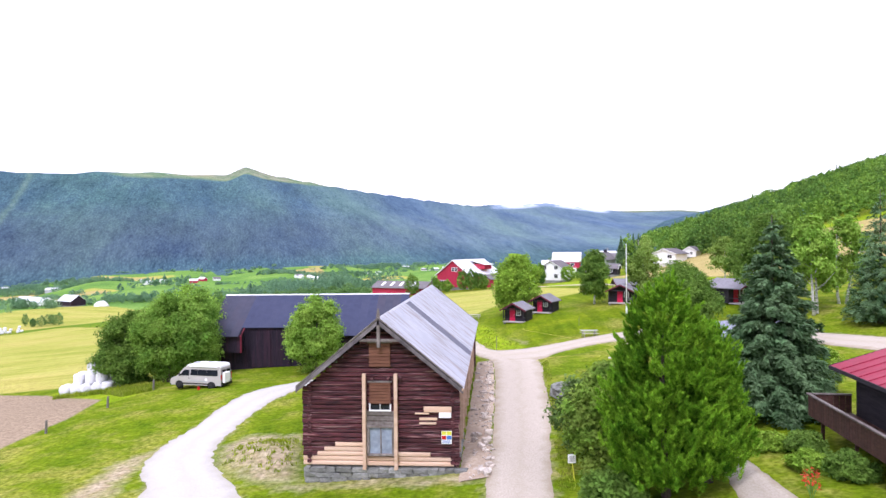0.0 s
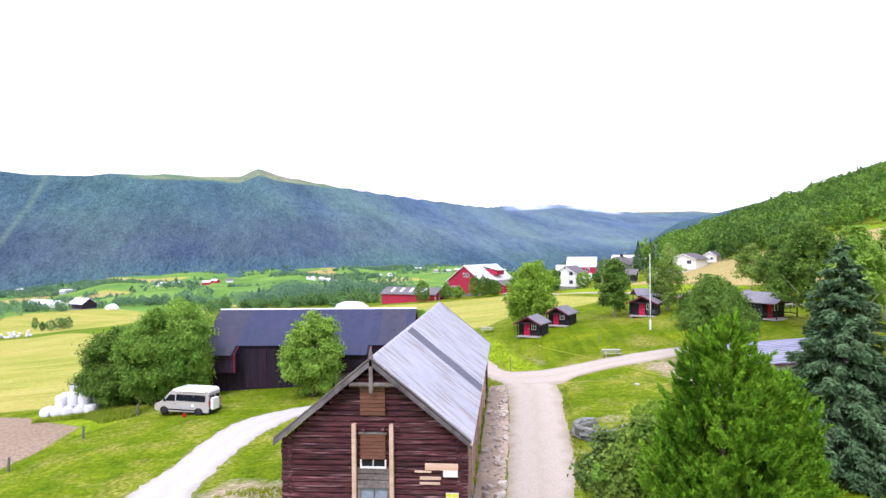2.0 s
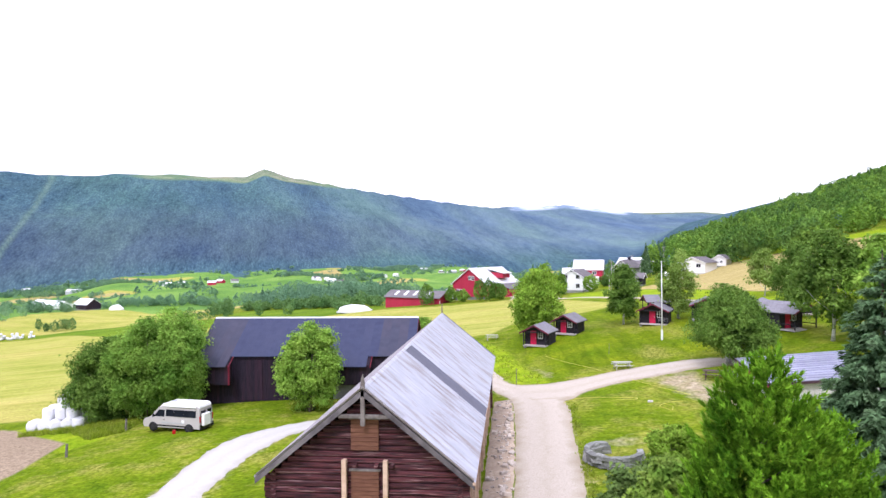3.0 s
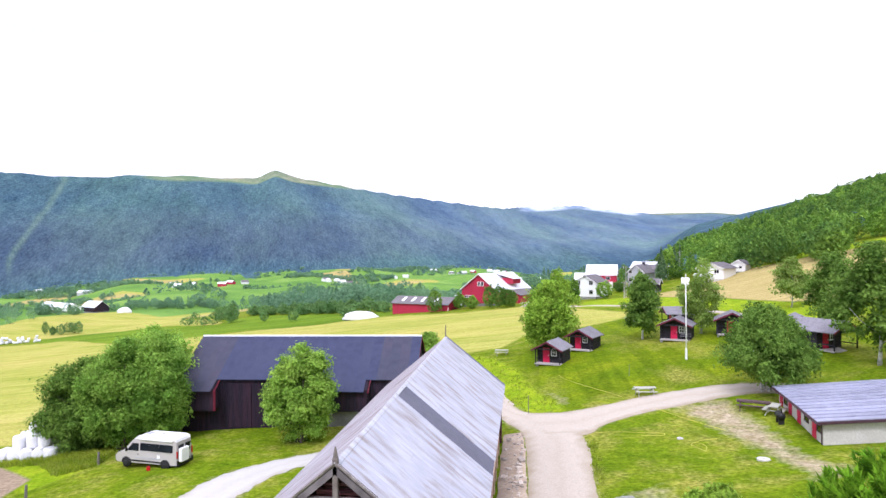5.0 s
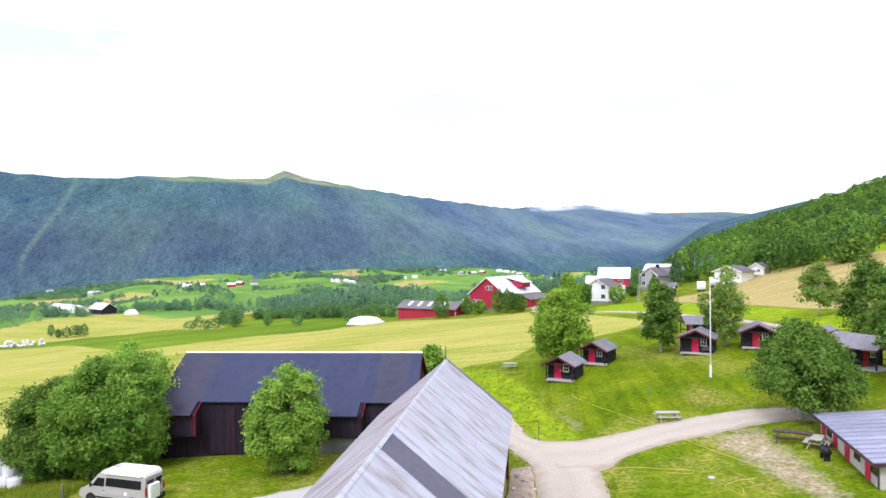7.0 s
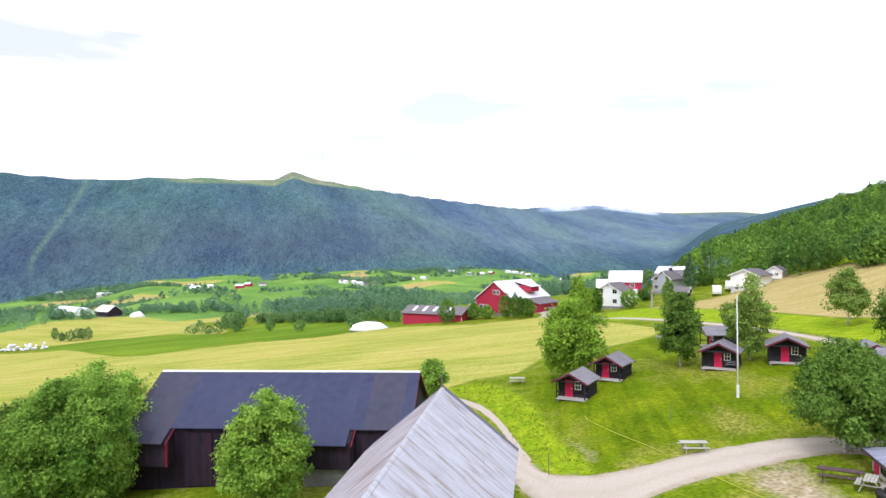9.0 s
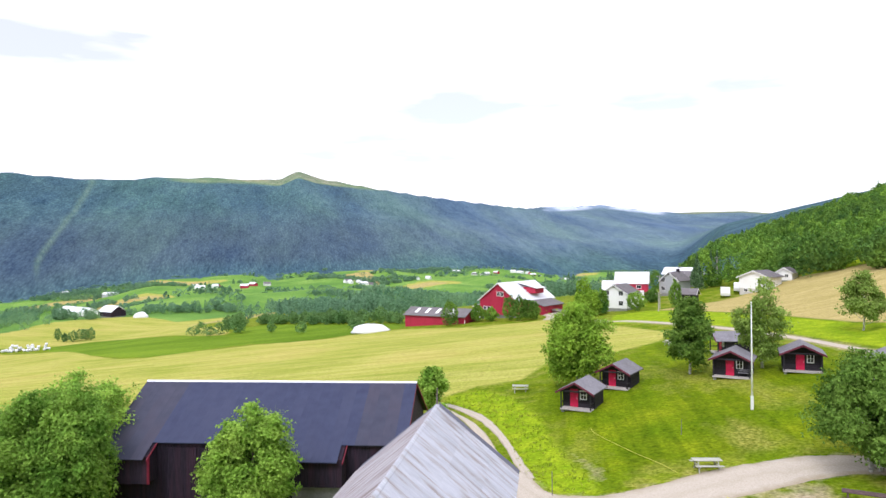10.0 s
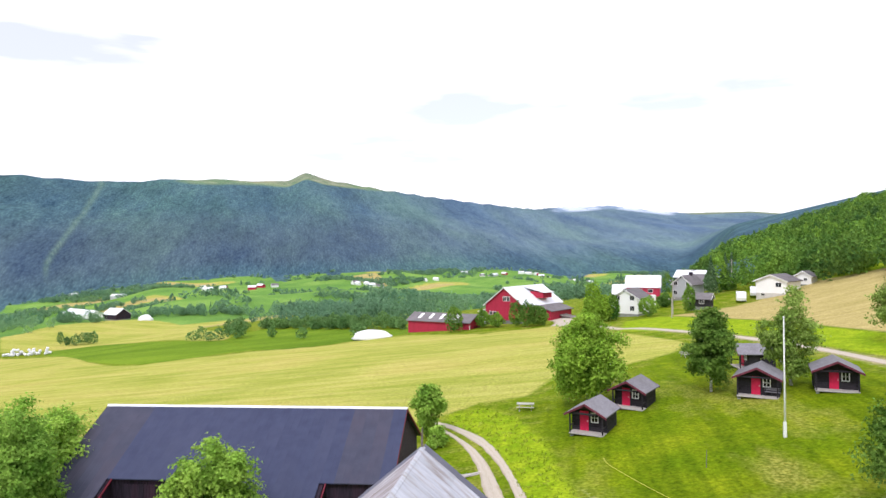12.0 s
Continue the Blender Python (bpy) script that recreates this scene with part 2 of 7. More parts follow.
GRASS = ((0.082, 0.146, 0.004), (0.132, 0.196, 0.006), (0.215, 0.252, 0.022))
DRY = ((0.19, 0.20, 0.025), (0.32, 0.295, 0.075))
LUSH = ((0.14, 0.25, 0.004), (0.30, 0.38, 0.014))
LAWN = ((0.090, 0.150, 0.003), (0.120, 0.176, 0.004), (0.17, 0.215, 0.007))
STRIP = ((0.088, 0.165, 0.010), (0.165, 0.255, 0.018))
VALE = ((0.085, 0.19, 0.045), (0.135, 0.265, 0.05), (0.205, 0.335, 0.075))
HAY = ((0.225, 0.275, 0.034), (0.35, 0.355, 0.074), (0.45, 0.41, 0.125), (0.44, 0.365, 0.11))
TAN = ((0.32, 0.27, 0.09), (0.45, 0.365, 0.155))
BARE = ((0.28, 0.22, 0.12), (0.47, 0.40, 0.28))
SOIL = ((0.275, 0.21, 0.14), (0.33, 0.26, 0.18))
# Blue of distance haze is mixed into the forest colour, stronger in the next line
HAZY_WOOD = ((0.028, 0.058, 0.077), (0.060, 0.117, 0.142), (0.114, 0.198, 0.198))
HAZE = ((0.076, 0.122, 0.170), (0.168, 0.24, 0.285))
# bluish grey for a band on the lower slope
LOW_BAND = ((0.046, 0.064, 0.096), (0.092, 0.124, 0.165))
FELL = ((0.115, 0.175, 0.10), (0.27, 0.27, 0.19))

M_GROUND = ground_material()
M_GRAVEL = road_material("gravel", (0.40, 0.35, 0.28), (0.54, 0.485, 0.405), (0.29, 0.235, 0.145))
M_WHITE_GRAVEL = road_material("white_gravel", (0.45, 0.44, 0.405), (0.55, 0.54, 0.505), (0.36, 0.33, 0.26))
M_RUBBLE = material("rubble_earth", (0.38, 0.295, 0.205), (0.56, 0.465, 0.36), 5, 0.95, 0.8, (0.35, 0.27, 0.20), 0.6, 0.6)
M_STONE = material("grey_stone", (0.16, 0.17, 0.16), (0.34, 0.34, 0.32), 7, 0.9, 0.6, (0.10, 0.11, 0.08), 1.2, 0.6, vary=0.3)
M_TAN_STONE = material("pale_stone", (0.44, 0.39, 0.33), (0.64, 0.58, 0.52), 6, 0.9, 0.6, (0.3, 0.24, 0.17), 1.2, 0.5, vary=0.3, island=0.25)
M_LOG = material("old_tarred_log", (0.013, 0.006, 0.010), (0.125, 0.036, 0.040), 5.5, 0.85, 0.9, (0.40, 0.24, 0.23), 3.2, 0.7, vary=0.35, cuts=(0.56, 0.70), stretch=(0.22, 1, 5), sharp=0.35)
M_LOG_SIDE = material("old_tarred_side_log", (0.013, 0.006, 0.010), (0.125, 0.036, 0.040), 5.5, 0.85, 0.9, (0.40, 0.24, 0.23), 3.2, 0.7, vary=0.35, cuts=(0.56, 0.70), stretch=(1, 0.22, 5), sharp=0.35)
M_GREYLOG = material("weathered_grey_wood", (0.13, 0.11, 0.10), (0.27, 0.24, 0.22), 5, 0.9, 0.6, (0.08, 0.06, 0.05), 0.8, 0.6, vary=0.15, stretch=(1, 0.4, 1))
M_VERGE = material("dark_weathered_boards", (0.06, 0.052, 0.058), (0.17, 0.15, 0.155), 5, 0.9, 0.6, (0.25, 0.225, 0.22), 1.5, 0.5, vary=0.15, stretch=(0.4, 1, 0.4))
M_FRESH = material("fresh_timber", (0.58, 0.40, 0.28), (0.72, 0.54, 0.41), 4, 0.7, 0.2, (0.40, 0.24, 0.13), 1.0, 0.5, vary=0.15, stretch=(0.3, 1, 3))
M_SHUTTER = material("brown_boards", (0.12, 0.05, 0.03), (0.22, 0.10, 0.06), 6, 0.85, 0.4, (0.08, 0.03, 0.02), 1.5, 0.4, stretch=(0.4, 1, 3))
M_TIN = material("grey_corrugated_tin", (0.40, 0.415, 0.47), (0.53, 0.545, 0.60), 3.0, 0.6, 0.0, (0.27, 0.225, 0.205), 1.5, 0.8, vary=0.06, stretch=(0.35, 1.7, 0.35), metal=0.0, spec=0.35, space="Position", cuts=(0.49, 0.68))
# darker, browner tin for the left roof slope
M_TIN_LEFT = material("stained_corrugated_tin", (0.36, 0.345, 0.37), (0.50, 0.48, 0.51), 2.6, 0.7, 0.0, (0.22, 0.175, 0.16), 1.3, 0.85, vary=0.05, stretch=(0.35, 1.7, 0.35), spec=0.25, space="Position")
M_TIN_DARK = material("dark_slate_strip", (0.105, 0.107, 0.145), (0.13, 0.132, 0.175), 3, 0.7, 0.05, (0.09, 0.09, 0.12), 0.7, 0.3, vary=0.04)
M_BARN_ROOF = material("dark_sheet_roof", (0.038, 0.045, 0.088), (0.050, 0.059, 0.110), 1.2, 0.7, 0.03, (0.060, 0.066, 0.112), 0.25, 0.4, vary=0.012, spec=0.15)
M_BARN_WALL = material("black_tarred_boards", (0.010, 0.008, 0.016), (0.032, 0.020, 0.036), 5, 0.85, 0.4, (0.07, 0.028, 0.046), 0.7, 0.5, stretch=(3, 3, 0.25), cuts=(0.48, 0.72))
M_RED_TRIM = material("dark_red_trim", (0.12, 0.008, 0.02), (0.17, 0.012, 0.03), 4, 0.6, 0.1)
M_RED = material("red_painted_boards", (0.36, 0.018, 0.045), (0.47, 0.03, 0.07), 3, 0.65, 0.2, (0.28, 0.02, 0.04), 0.3, 0.4, stretch=(3, 3, 0.3))
M_REDDOOR = material("crimson_door_paint", (0.50, 0.010, 0.055), (0.60, 0.02, 0.08), 3, 0.55, 0.1)
M_WHITE = material("white_paint", (0.80, 0.80, 0.79), (0.87, 0.87, 0.86), 3, 0.6, 0.1, (0.70, 0.70, 0.68), 0.4, 0.3)
M_WHITE_ROOF = material("white_sheet_roof", (0.68, 0.70, 0.74), (0.80, 0.82, 0.85), 1.5, 0.5, 0.05, (0.58, 0.6, 0.62), 0.2, 0.4)
M_GREY_ROOF = material("grey_felt_roof", (0.13, 0.12, 0.13), (0.21, 0.19, 0.20), 5, 0.9, 0.3, (0.10, 0.10, 0.09), 0.7, 0.5, vary=0.1)
M_CABIN_ROOF = material("lilac_grey_felt", (0.17, 0.165, 0.185), (0.26, 0.25, 0.275), 5, 0.85, 0.3, (0.13, 0.12, 0.13), 0.7, 0.4, vary=0.1)
M_CABIN = material("black_brown_planks", (0.011, 0.011, 0.016), (0.034, 0.030, 0.036), 4, 0.85, 0.4, (0.046, 0.038, 0.044), 0.8, 0.4, vary=0.2, stretch=(0.4, 0.4, 4))
M_DECK = material("grey_deck_boards", (0.38, 0.35, 0.32), (0.52, 0.49, 0.46), 5, 0.9, 0.3, vary=0.1)
M_GLASS = material("window_glass", (0.008, 0.010, 0.014), (0.02, 0.022, 0.028), 0.8, 0.12, 0.0, spec=0.25)
M_DOOR_PANE = material("milky_sheet", (0.21, 0.255, 0.33), (0.34, 0.39, 0.48), 4, 0.3, 0.3, (0.16, 0.17, 0.19), 1.5, 0.5, spec=0.5)
M_STUCCO = material("pale_stucco", (0.50, 0.48, 0.45), (0.64, 0.62, 0.58), 8, 0.9, 0.3, (0.42, 0.39, 0.35), 0.6, 0.5)
M_SHED_ROOF = material("blue_grey_sheet_roof", (0.28, 0.29, 0.38), (0.36, 0.37, 0.46), 2, 0.4, 0.05, (0.22, 0.22, 0.28), 0.4, 0.4, vary=0.12)
M_TILE_RED = material("red_sheet_tiles", (0.26, 0.022, 0.05), (0.34, 0.035, 0.07), 4, 0.6, 0.1, (0.20, 0.02, 0.04), 0.6, 0.4)
M_BALCONY = material("brown_stained_boards", (0.045, 0.020, 0.016), (0.09, 0.042, 0.032), 5, 0.75, 0.3, vary=0.15, stretch=(0.5, 0.5, 3))
M_BARK = material("grey_bark", (0.07, 0.055, 0.045), (0.15, 0.12, 0.10), 9, 0.95, 0.8)
M_BIRCH = material("birch_bark", (0.55, 0.54, 0.52), (0.74, 0.73, 0.71), 7, 0.85, 0.3, (0.06, 0.05, 0.05), 2.5, 0.8, stretch=(1, 1, 2.5), sharp=0.4)
M_WRAP = material("white_bale_wrap", (0.70, 0.71, 0.73), (0.80, 0.80, 0.82), 5, 0.4, 0.3, (0.60, 0.62, 0.66), 0.8, 0.3, spec=0.5)
M_VAN = material("champagne_car_paint", (0.42, 0.395, 0.37), (0.46, 0.435, 0.41), 1, 0.3, 0.0, spec=0.5)
M_VAN_WHITE = material("white_car_roof", (0.78, 0.78, 0.78), (0.82, 0.82, 0.82), 1, 0.35, 0.0)
M_BLACK = material("black_plastic", (0.012, 0.012, 0.013), (0.025, 0.025, 0.027), 6, 0.5, 0.1)
M_RUBBER = material("tyre_rubber", (0.015, 0.015, 0.015), (0.03, 0.03, 0.03), 8, 0.9, 0.2)
M_STEEL = material("galvanised_steel", (0.42, 0.43, 0.44), (0.55, 0.56, 0.57), 5, 0.4, 0.0, metal=0.7)
M_LAMPRED = material("red_lamp_glass", (0.4, 0.01, 0.01), (0.5, 0.02, 0.02), 3, 0.2, 0.0)
M_YELLOW = material("yellow_hose", (0.55, 0.55, 0.03), (0.70, 0.68, 0.06), 4, 0.6, 0.0)
M_HOSE = material("pale_yellow_hose", (0.50, 0.50, 0.05), (0.62, 0.60, 0.10), 4, 0.6, 0.0)
M_FENCE = material("grey_fence_wood", (0.10, 0.09, 0.08), (0.22, 0.20, 0.18), 6, 0.95, 0.4)
M_GREY_WALL = material("grey_painted_boards", (0.36, 0.38, 0.40), (0.46, 0.48, 0.50), 4, 0.7, 0.2, stretch=(0.4, 0.4, 4))


def leaf_material(name, a, b, dead=None, tr=0.25, island=0.35):
    return material(name, a, b, 0.45, 0.65, 0.0, dead, 1.3, 0.4, vary=0.10, island=island, translucent=tr, spec=0.03)


M_PINE = leaf_material("pine_needles", (0.062, 0.18, 0.010), (0.19, 0.39, 0.02), (0.34, 0.55, 0.035), 0.16)
M_SPRUCE = leaf_material("blue_spruce_needles", (0.062, 0.135, 0.055), (0.16, 0.27, 0.12), (0.26, 0.37, 0.19), 0.15)
M_BIRCH_LEAF = leaf_material("birch_leaves", (0.185, 0.36, 0.046), (0.39, 0.565, 0.095), None, 0.4)
M_LEAF_DARK = leaf_material("alder_leaves", (0.15, 0.315, 0.046), (0.32, 0.50, 0.085), None, 0.45)
M_BUSH = leaf_material("hazel_leaves", (0.10, 0.205, 0.026), (0.215, 0.335, 0.045), (0.30, 0.32, 0.08), 0.3)
M_BIRCH_DARK = leaf_material("shaded_birch_leaves", (0.088, 0.185, 0.03), (0.185, 0.31, 0.052), (0.24, 0.36, 0.07), 0.35)
M_AIRY = leaf_material("thin_birch_leaves", (0.17, 0.28, 0.05), (0.32, 0.43, 0.10), None, 0.4)
M_CAMP = leaf_material("lawn_birch_leaves", (0.145, 0.28, 0.028), (0.31, 0.48, 0.055), (0.38, 0.50, 0.07), 0.38)
M_WILLOW = leaf_material("willow_leaves", (0.11, 0.195, 0.045), (0.215, 0.30, 0.085), None, 0.3)
M_FOREST = material("forest_leaves", (0.08, 0.195, 0.035), (0.27, 0.44, 0.06), 0.13, 0.8, 0.0, (0.045, 0.105, 0.038), 0.03, 0.75, island=0.4, spec=0.05, translucent=0.25)
M_HEDGE = material("hedge_tree_leaves", (0.115, 0.235, 0.075), (0.25, 0.40, 0.12), 0.1, 0.8, 0.0, (0.09, 0.19, 0.08), 0.05, 0.6, island=0.3, spec=0.04, translucent=0.35)
# bluer than the nearer hedge leaves: distance haze is put into the colour
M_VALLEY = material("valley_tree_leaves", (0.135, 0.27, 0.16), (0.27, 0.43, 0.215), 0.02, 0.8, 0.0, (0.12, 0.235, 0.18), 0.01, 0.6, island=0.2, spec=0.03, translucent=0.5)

# ---------------------------------------------------------------- terrain
def smooth(a, b, v):
    t = np.clip((np.asarray(v, float) - a) / (b - a), 0, 1)
    return t * t * (3 - 2 * t)


# spot heights of the farmyard: x, y, z
SPOTS = np.array([(-4, -1, -1.1), (4, -2, -0.9), (-12, 10, -1.4), (-24, 29, -1.7), (-41, 38, -4.6), (-29, 22, -2.4), (-29, 31, -2.4),
                  (-19, 40, -1.9), (-27, 42, -2.2), (6.3, 35.7, -0.1), (7.6, 62.6, 0.9), (16, 72, 1.4), (22, 75.8, 2.8), (30, 73, 3.4),
                  (24.4, 57.5, 2.8), (18.5, 64, 1.75), (35.8, 50.3, 4.6), (17.5, 44, 1.5), (12, 16, 0.4), (27, 29, 1.5),
                  (27, 40, 1.9), (9, -6, -0.1), (14, -8, 0.9), (22.5, 4, 1.8), (-13, 38.5, -2.2), (0, 55, -0.7), (-4, 68, -0.8), (3, 48, -0.4)])


def near_height(x, y):
    x, y = np.asarray(x, float), np.asarray(y, float)
    rise = x - 0.1 * np.maximum(0, y - 150)
    z = -0.05 + 0.105 * rise - 0.002 * (y - 40)
    e = np.maximum(0, rise - 48)
    z = z + 0.165 * e * e / (e + 12)
    f = np.maximum(0, rise - 105)
    z = z + 0.12 * f * f / (f + 15)
    for px, py, dz, r0 in ((20, 177, -1.1, 22), (44, 180, -0.9, 12), (-8.6, 5.6, 0.75, 1.5), (-6.6, 3.4, 0.35, 1.2)):
        z = z + dz * np.exp(-((x - px) ** 2 + (y - py) ** 2) / (2 * r0 ** 2))
    w = np.full(x.shape, 0.35)
    r = np.zeros(x.shape)
    for px, py, pz in SPOTS:
        k = np.exp(-((x - px) ** 2 + (y - py) ** 2) / (2 * 7.0 ** 2))
        r = r + k * (pz - (-0.05 + 0.105 * px - 0.002 * (py - 40)))
        w = w + k
    return z + r / w


LEFT_S = (-400, 0, 150, 230, 280, 310, 345, 400, 440, 520, 700, 1000)
LEFT_Z = (10, 0, -14, -26, -31.6, -32.3, -30.6, -30.8, -33, -40, -58, -70)
# by bearing: the valley floor, the foot of the forest, the ridge (distance, height)
AZ = (-60, -47, -41, -38.5, -35, -31, -27, -22, -20.6, -19, -13, -4.5, -1.3, 0.5, 4.6, 7.3, 10.3, 15, 18)
RIDGE_D = (2700, 2900, 3000, 3050, 3100, 3150, 3200, 3250, 3250, 3250, 3400, 3700, 3900, 4200, 4600, 4600, 4600, 4600, 4600)
RIDGE_Z = (290, 308, 318, 315, 313, 336, 344, 346, 392, 358, 311, 261, 246, 273, 301, 269, 238, 238, 210)
FOOT_D = (1700, 1800, 1850, 1900, 1950, 2000, 2000, 2050, 2050, 2050, 2150, 2300, 2350, 2400, 2500, 2500, 2500, 2500, 2500)
FOOT_Z = (-95, -95, -90, -84, -66, -55, -48, -45, -44, -43, -44, -46, -60, -70, -70, -70, -70, -70, -70)
HUB = (6.4, -10.0)
FINE_AZ = np.arange(-70, 30, 0.1)


def eased(values):
    """A bearing table without kinks."""
    k = np.exp(-np.linspace(-2.5, 2.5, 13) ** 2 / 2)
    v = np.interp(FINE_AZ, AZ, values)
    return np.convolve(np.pad(v, 6, "edge"), k / k.sum(), "valid")


FINE_D, FINE_Z = eased(RIDGE_D), eased(RIDGE_Z)


def height(x, y):
    x, y = np.asarray(x, float), np.asarray(y, float)
    az = np.degrees(np.arctan2(x - HUB[0], y - HUB[1]))
    d = np.hypot(x - HUB[0], y - HUB[1])
    near = near_height(x, y)
    near = 130 * np.tanh(near / 130)
    s = -(0.988 * x - 0.155 * y) - 14
    s = s + 0.5 * np.maximum(0, d - 235) * smooth(-22, -8, az)
    left = np.interp(s, LEFT_S, LEFT_Z)
    mid = near + (left - near) * smooth(150, 380, d) * smooth(18, 8, az)
    fd, fz = np.interp(az, AZ, FOOT_D), np.interp(az, AZ, FOOT_Z)
    rd, rz = np.interp(az, FINE_AZ, FINE_D), np.interp(az, FINE_AZ, FINE_Z)
    t = (d - fd) / (rd - fd)
    slope = np.where(t < 1, fz + (rz - fz) * np.clip(t, 0, 1) ** 0.9, rz - 0.25 * (d - rd))
    floor_z = np.minimum(-70, fz - 12)
    valley = np.where(d < 1150, left, np.interp(d, (1150, 1e9), (0, 0)))
    k = smooth(750, 1150, d)
    u = smooth(0, 1, (d - 1100) / np.maximum(1, fd - 1100))
    roll = 7.0 * np.sin(x / 74 + 1.2 * np.sin(y / 130)) * np.sin(y / 92 + 0.9 * np.sin(x / 110) + 0.6) + 4.0 * np.sin(x / 38 + y / 57)
    roll = roll * smooth(520, 760, d) * smooth(fd * 1.02, fd * 0.85, d)
    far = roll + np.where(d < fd, mid * (1 - k) + k * (floor_z + (fz - floor_z) * u), slope)
    right = smooth(9, 14, az) + smooth(-120, -175, az)
    wall = np.where(d > 2500, np.maximum(near, slope), near)
    return far * (1 - right) + wall * right
# ---------------------------------------------------------------- end of terrain


# ---------------------------------------------------------------- mesh helpers
def hz(x, y):
    return float(height(np.array([x]), np.array([y]))[0])


def fast_mesh(name, verts, faces, mat, parent=None, smooth_shade=False):
    """A mesh object from arrays; faces all have the same number of corners."""
    verts, faces = np.asarray(verts, np.float32), np.asarray(faces, np.int32)
    k = faces.shape[1]
    me = bpy.data.meshes.new(name)
    me.vertices.add(len(verts))
    me.vertices.foreach_set("co", verts.ravel())
    me.loops.add(faces.size)
    me.loops.foreach_set("vertex_index", faces.ravel())
    me.polygons.add(len(faces))
    me.polygons.foreach_set("loop_start", np.arange(0, faces.size, k, dtype=np.int32))
    if smooth_shade:
        me.polygons.foreach_set("use_smooth", np.ones(len(faces), bool))
    me.materials.append(mat)
    me.update(calc_edges=True)
    ob = new(name, me)
    ob.parent = parent
    return ob


class Build:
    """Collects boxes, prisms and tubes for one part."""

    def __init__(self):
        self.v, self.f = [], []

    def add(self, verts, faces):
        o = len(self.v)
        self.v += [tuple(p) for p in verts]
        self.f += [tuple(o + i for i in f) for f in faces]
        return self

    def box(self, x0, y0, z0, x1, y1, z1, c=0.0):
        """A box; c: chamfer of all edges."""
        if c <= 0:
            p = [(x, y, z) for x in (x0, x1) for y in (y0, y1) for z in (z0, z1)]
            return self.add(p, [(0, 1, 3, 2), (4, 6, 7, 5), (0, 4, 5, 1), (2, 3, 7, 6), (0, 2, 6, 4), (1, 5, 7, 3)])
        bm = bmesh.new()
        bmesh.ops.create_cube(bm, size=1)
        for v in bm.verts:
            v.co = ((x0 + x1) / 2 + v.co.x * (x1 - x0), (y0 + y1) / 2 + v.co.y * (y1 - y0), (z0 + z1) / 2 + v.co.z * (z1 - z0))
        bmesh.ops.bevel(bm, geom=list(bm.edges), offset=c, segments=1, affect="EDGES")
        bm.verts.index_update()
        self.add([v.co[:] for v in bm.verts], [[v.index for v in f.verts] for f in bm.faces])
        bm.free()
        return self

    def prism(self, poly, axis, a, b):
        """A polygon in the plane across the axis, drawn out from a to b. poly: the two other coordinates in x, y, z order."""
        n = len(poly)
        def put(p, h):
            return (h, *p) if axis == "x" else (p[0], h, p[1]) if axis == "y" else (*p, h)
        pts = [put(p, a) for p in poly] + [put(p, b) for p in poly]
        return self.add(pts, [tuple(range(n))[::-1], tuple(range(n, 2 * n))] + [(i, (i + 1) % n, n + (i + 1) % n, n + i) for i in range(n)])

    def tube(self, pts, radii, n=8, cap=True):
        pts = [Vector(p) for p in pts]
        if not isinstance(radii, (list, tuple)):
            radii = [radii] * len(pts)
        ring = []
        for i, p in enumerate(pts):
            d = (pts[min(i + 1, len(pts) - 1)] - pts[max(i - 1, 0)]).normalized()
            a = d.orthogonal().normalized() if i == 0 else (ring_a - d * ring_a.dot(d)).normalized()
            ring_a = a
            b = d.cross(a)
            ring.append([p + (a * math.cos(2 * math.pi * k / n) + b * math.sin(2 * math.pi * k / n)) * radii[i] for k in range(n)])
        v = [q for r in ring for q in r]
        f = [(i * n + k, i * n + (k + 1) % n, (i + 1) * n + (k + 1) % n, (i + 1) * n + k) for i in range(len(pts) - 1) for k in range(n)]
        if cap:
            f += [tuple(range(n))[::-1], tuple((len(pts) - 1) * n + k for k in range(n))]
        return self.add(v, f)

    def mesh(self, name, mat, smooth_shade=False):
        me = bpy.data.meshes.new(name)
        me.from_pydata(self.v, [], self.f)
        me.materials.append(mat)
        bm = bmesh.new()
        bm.from_mesh(me)
        bmesh.ops.recalc_face_normals(bm, faces=bm.faces)
        bm.to_mesh(me)
        bm.free()
        if smooth_shade:
            me.polygons.foreach_set("use_smooth", np.ones(len(me.polygons), bool))
        return me


def part(name, b, mat, parent, label="", smooth_shade=False):
    ob = new(name, b.mesh(name, mat, smooth_shade))
    ob.parent = parent
    if label:
        ob["label"] = label
    return ob


def thing(name, label, category, x, y, z=None, turn=0.0, group="", kind=""):
    e = new(name)
    e.empty_display_size = 0.3
    e.matrix_world = pose(x, y, hz(x, y) if z is None else z, 0, 0, turn)
    return tagged(e, label, category, group, kind)


def setting(name, b, mat, label, category, smooth_shade=False):
    ob = new(name, b.mesh(name, mat, smooth_shade))
    return tagged(ob, label, category, kind="structure")


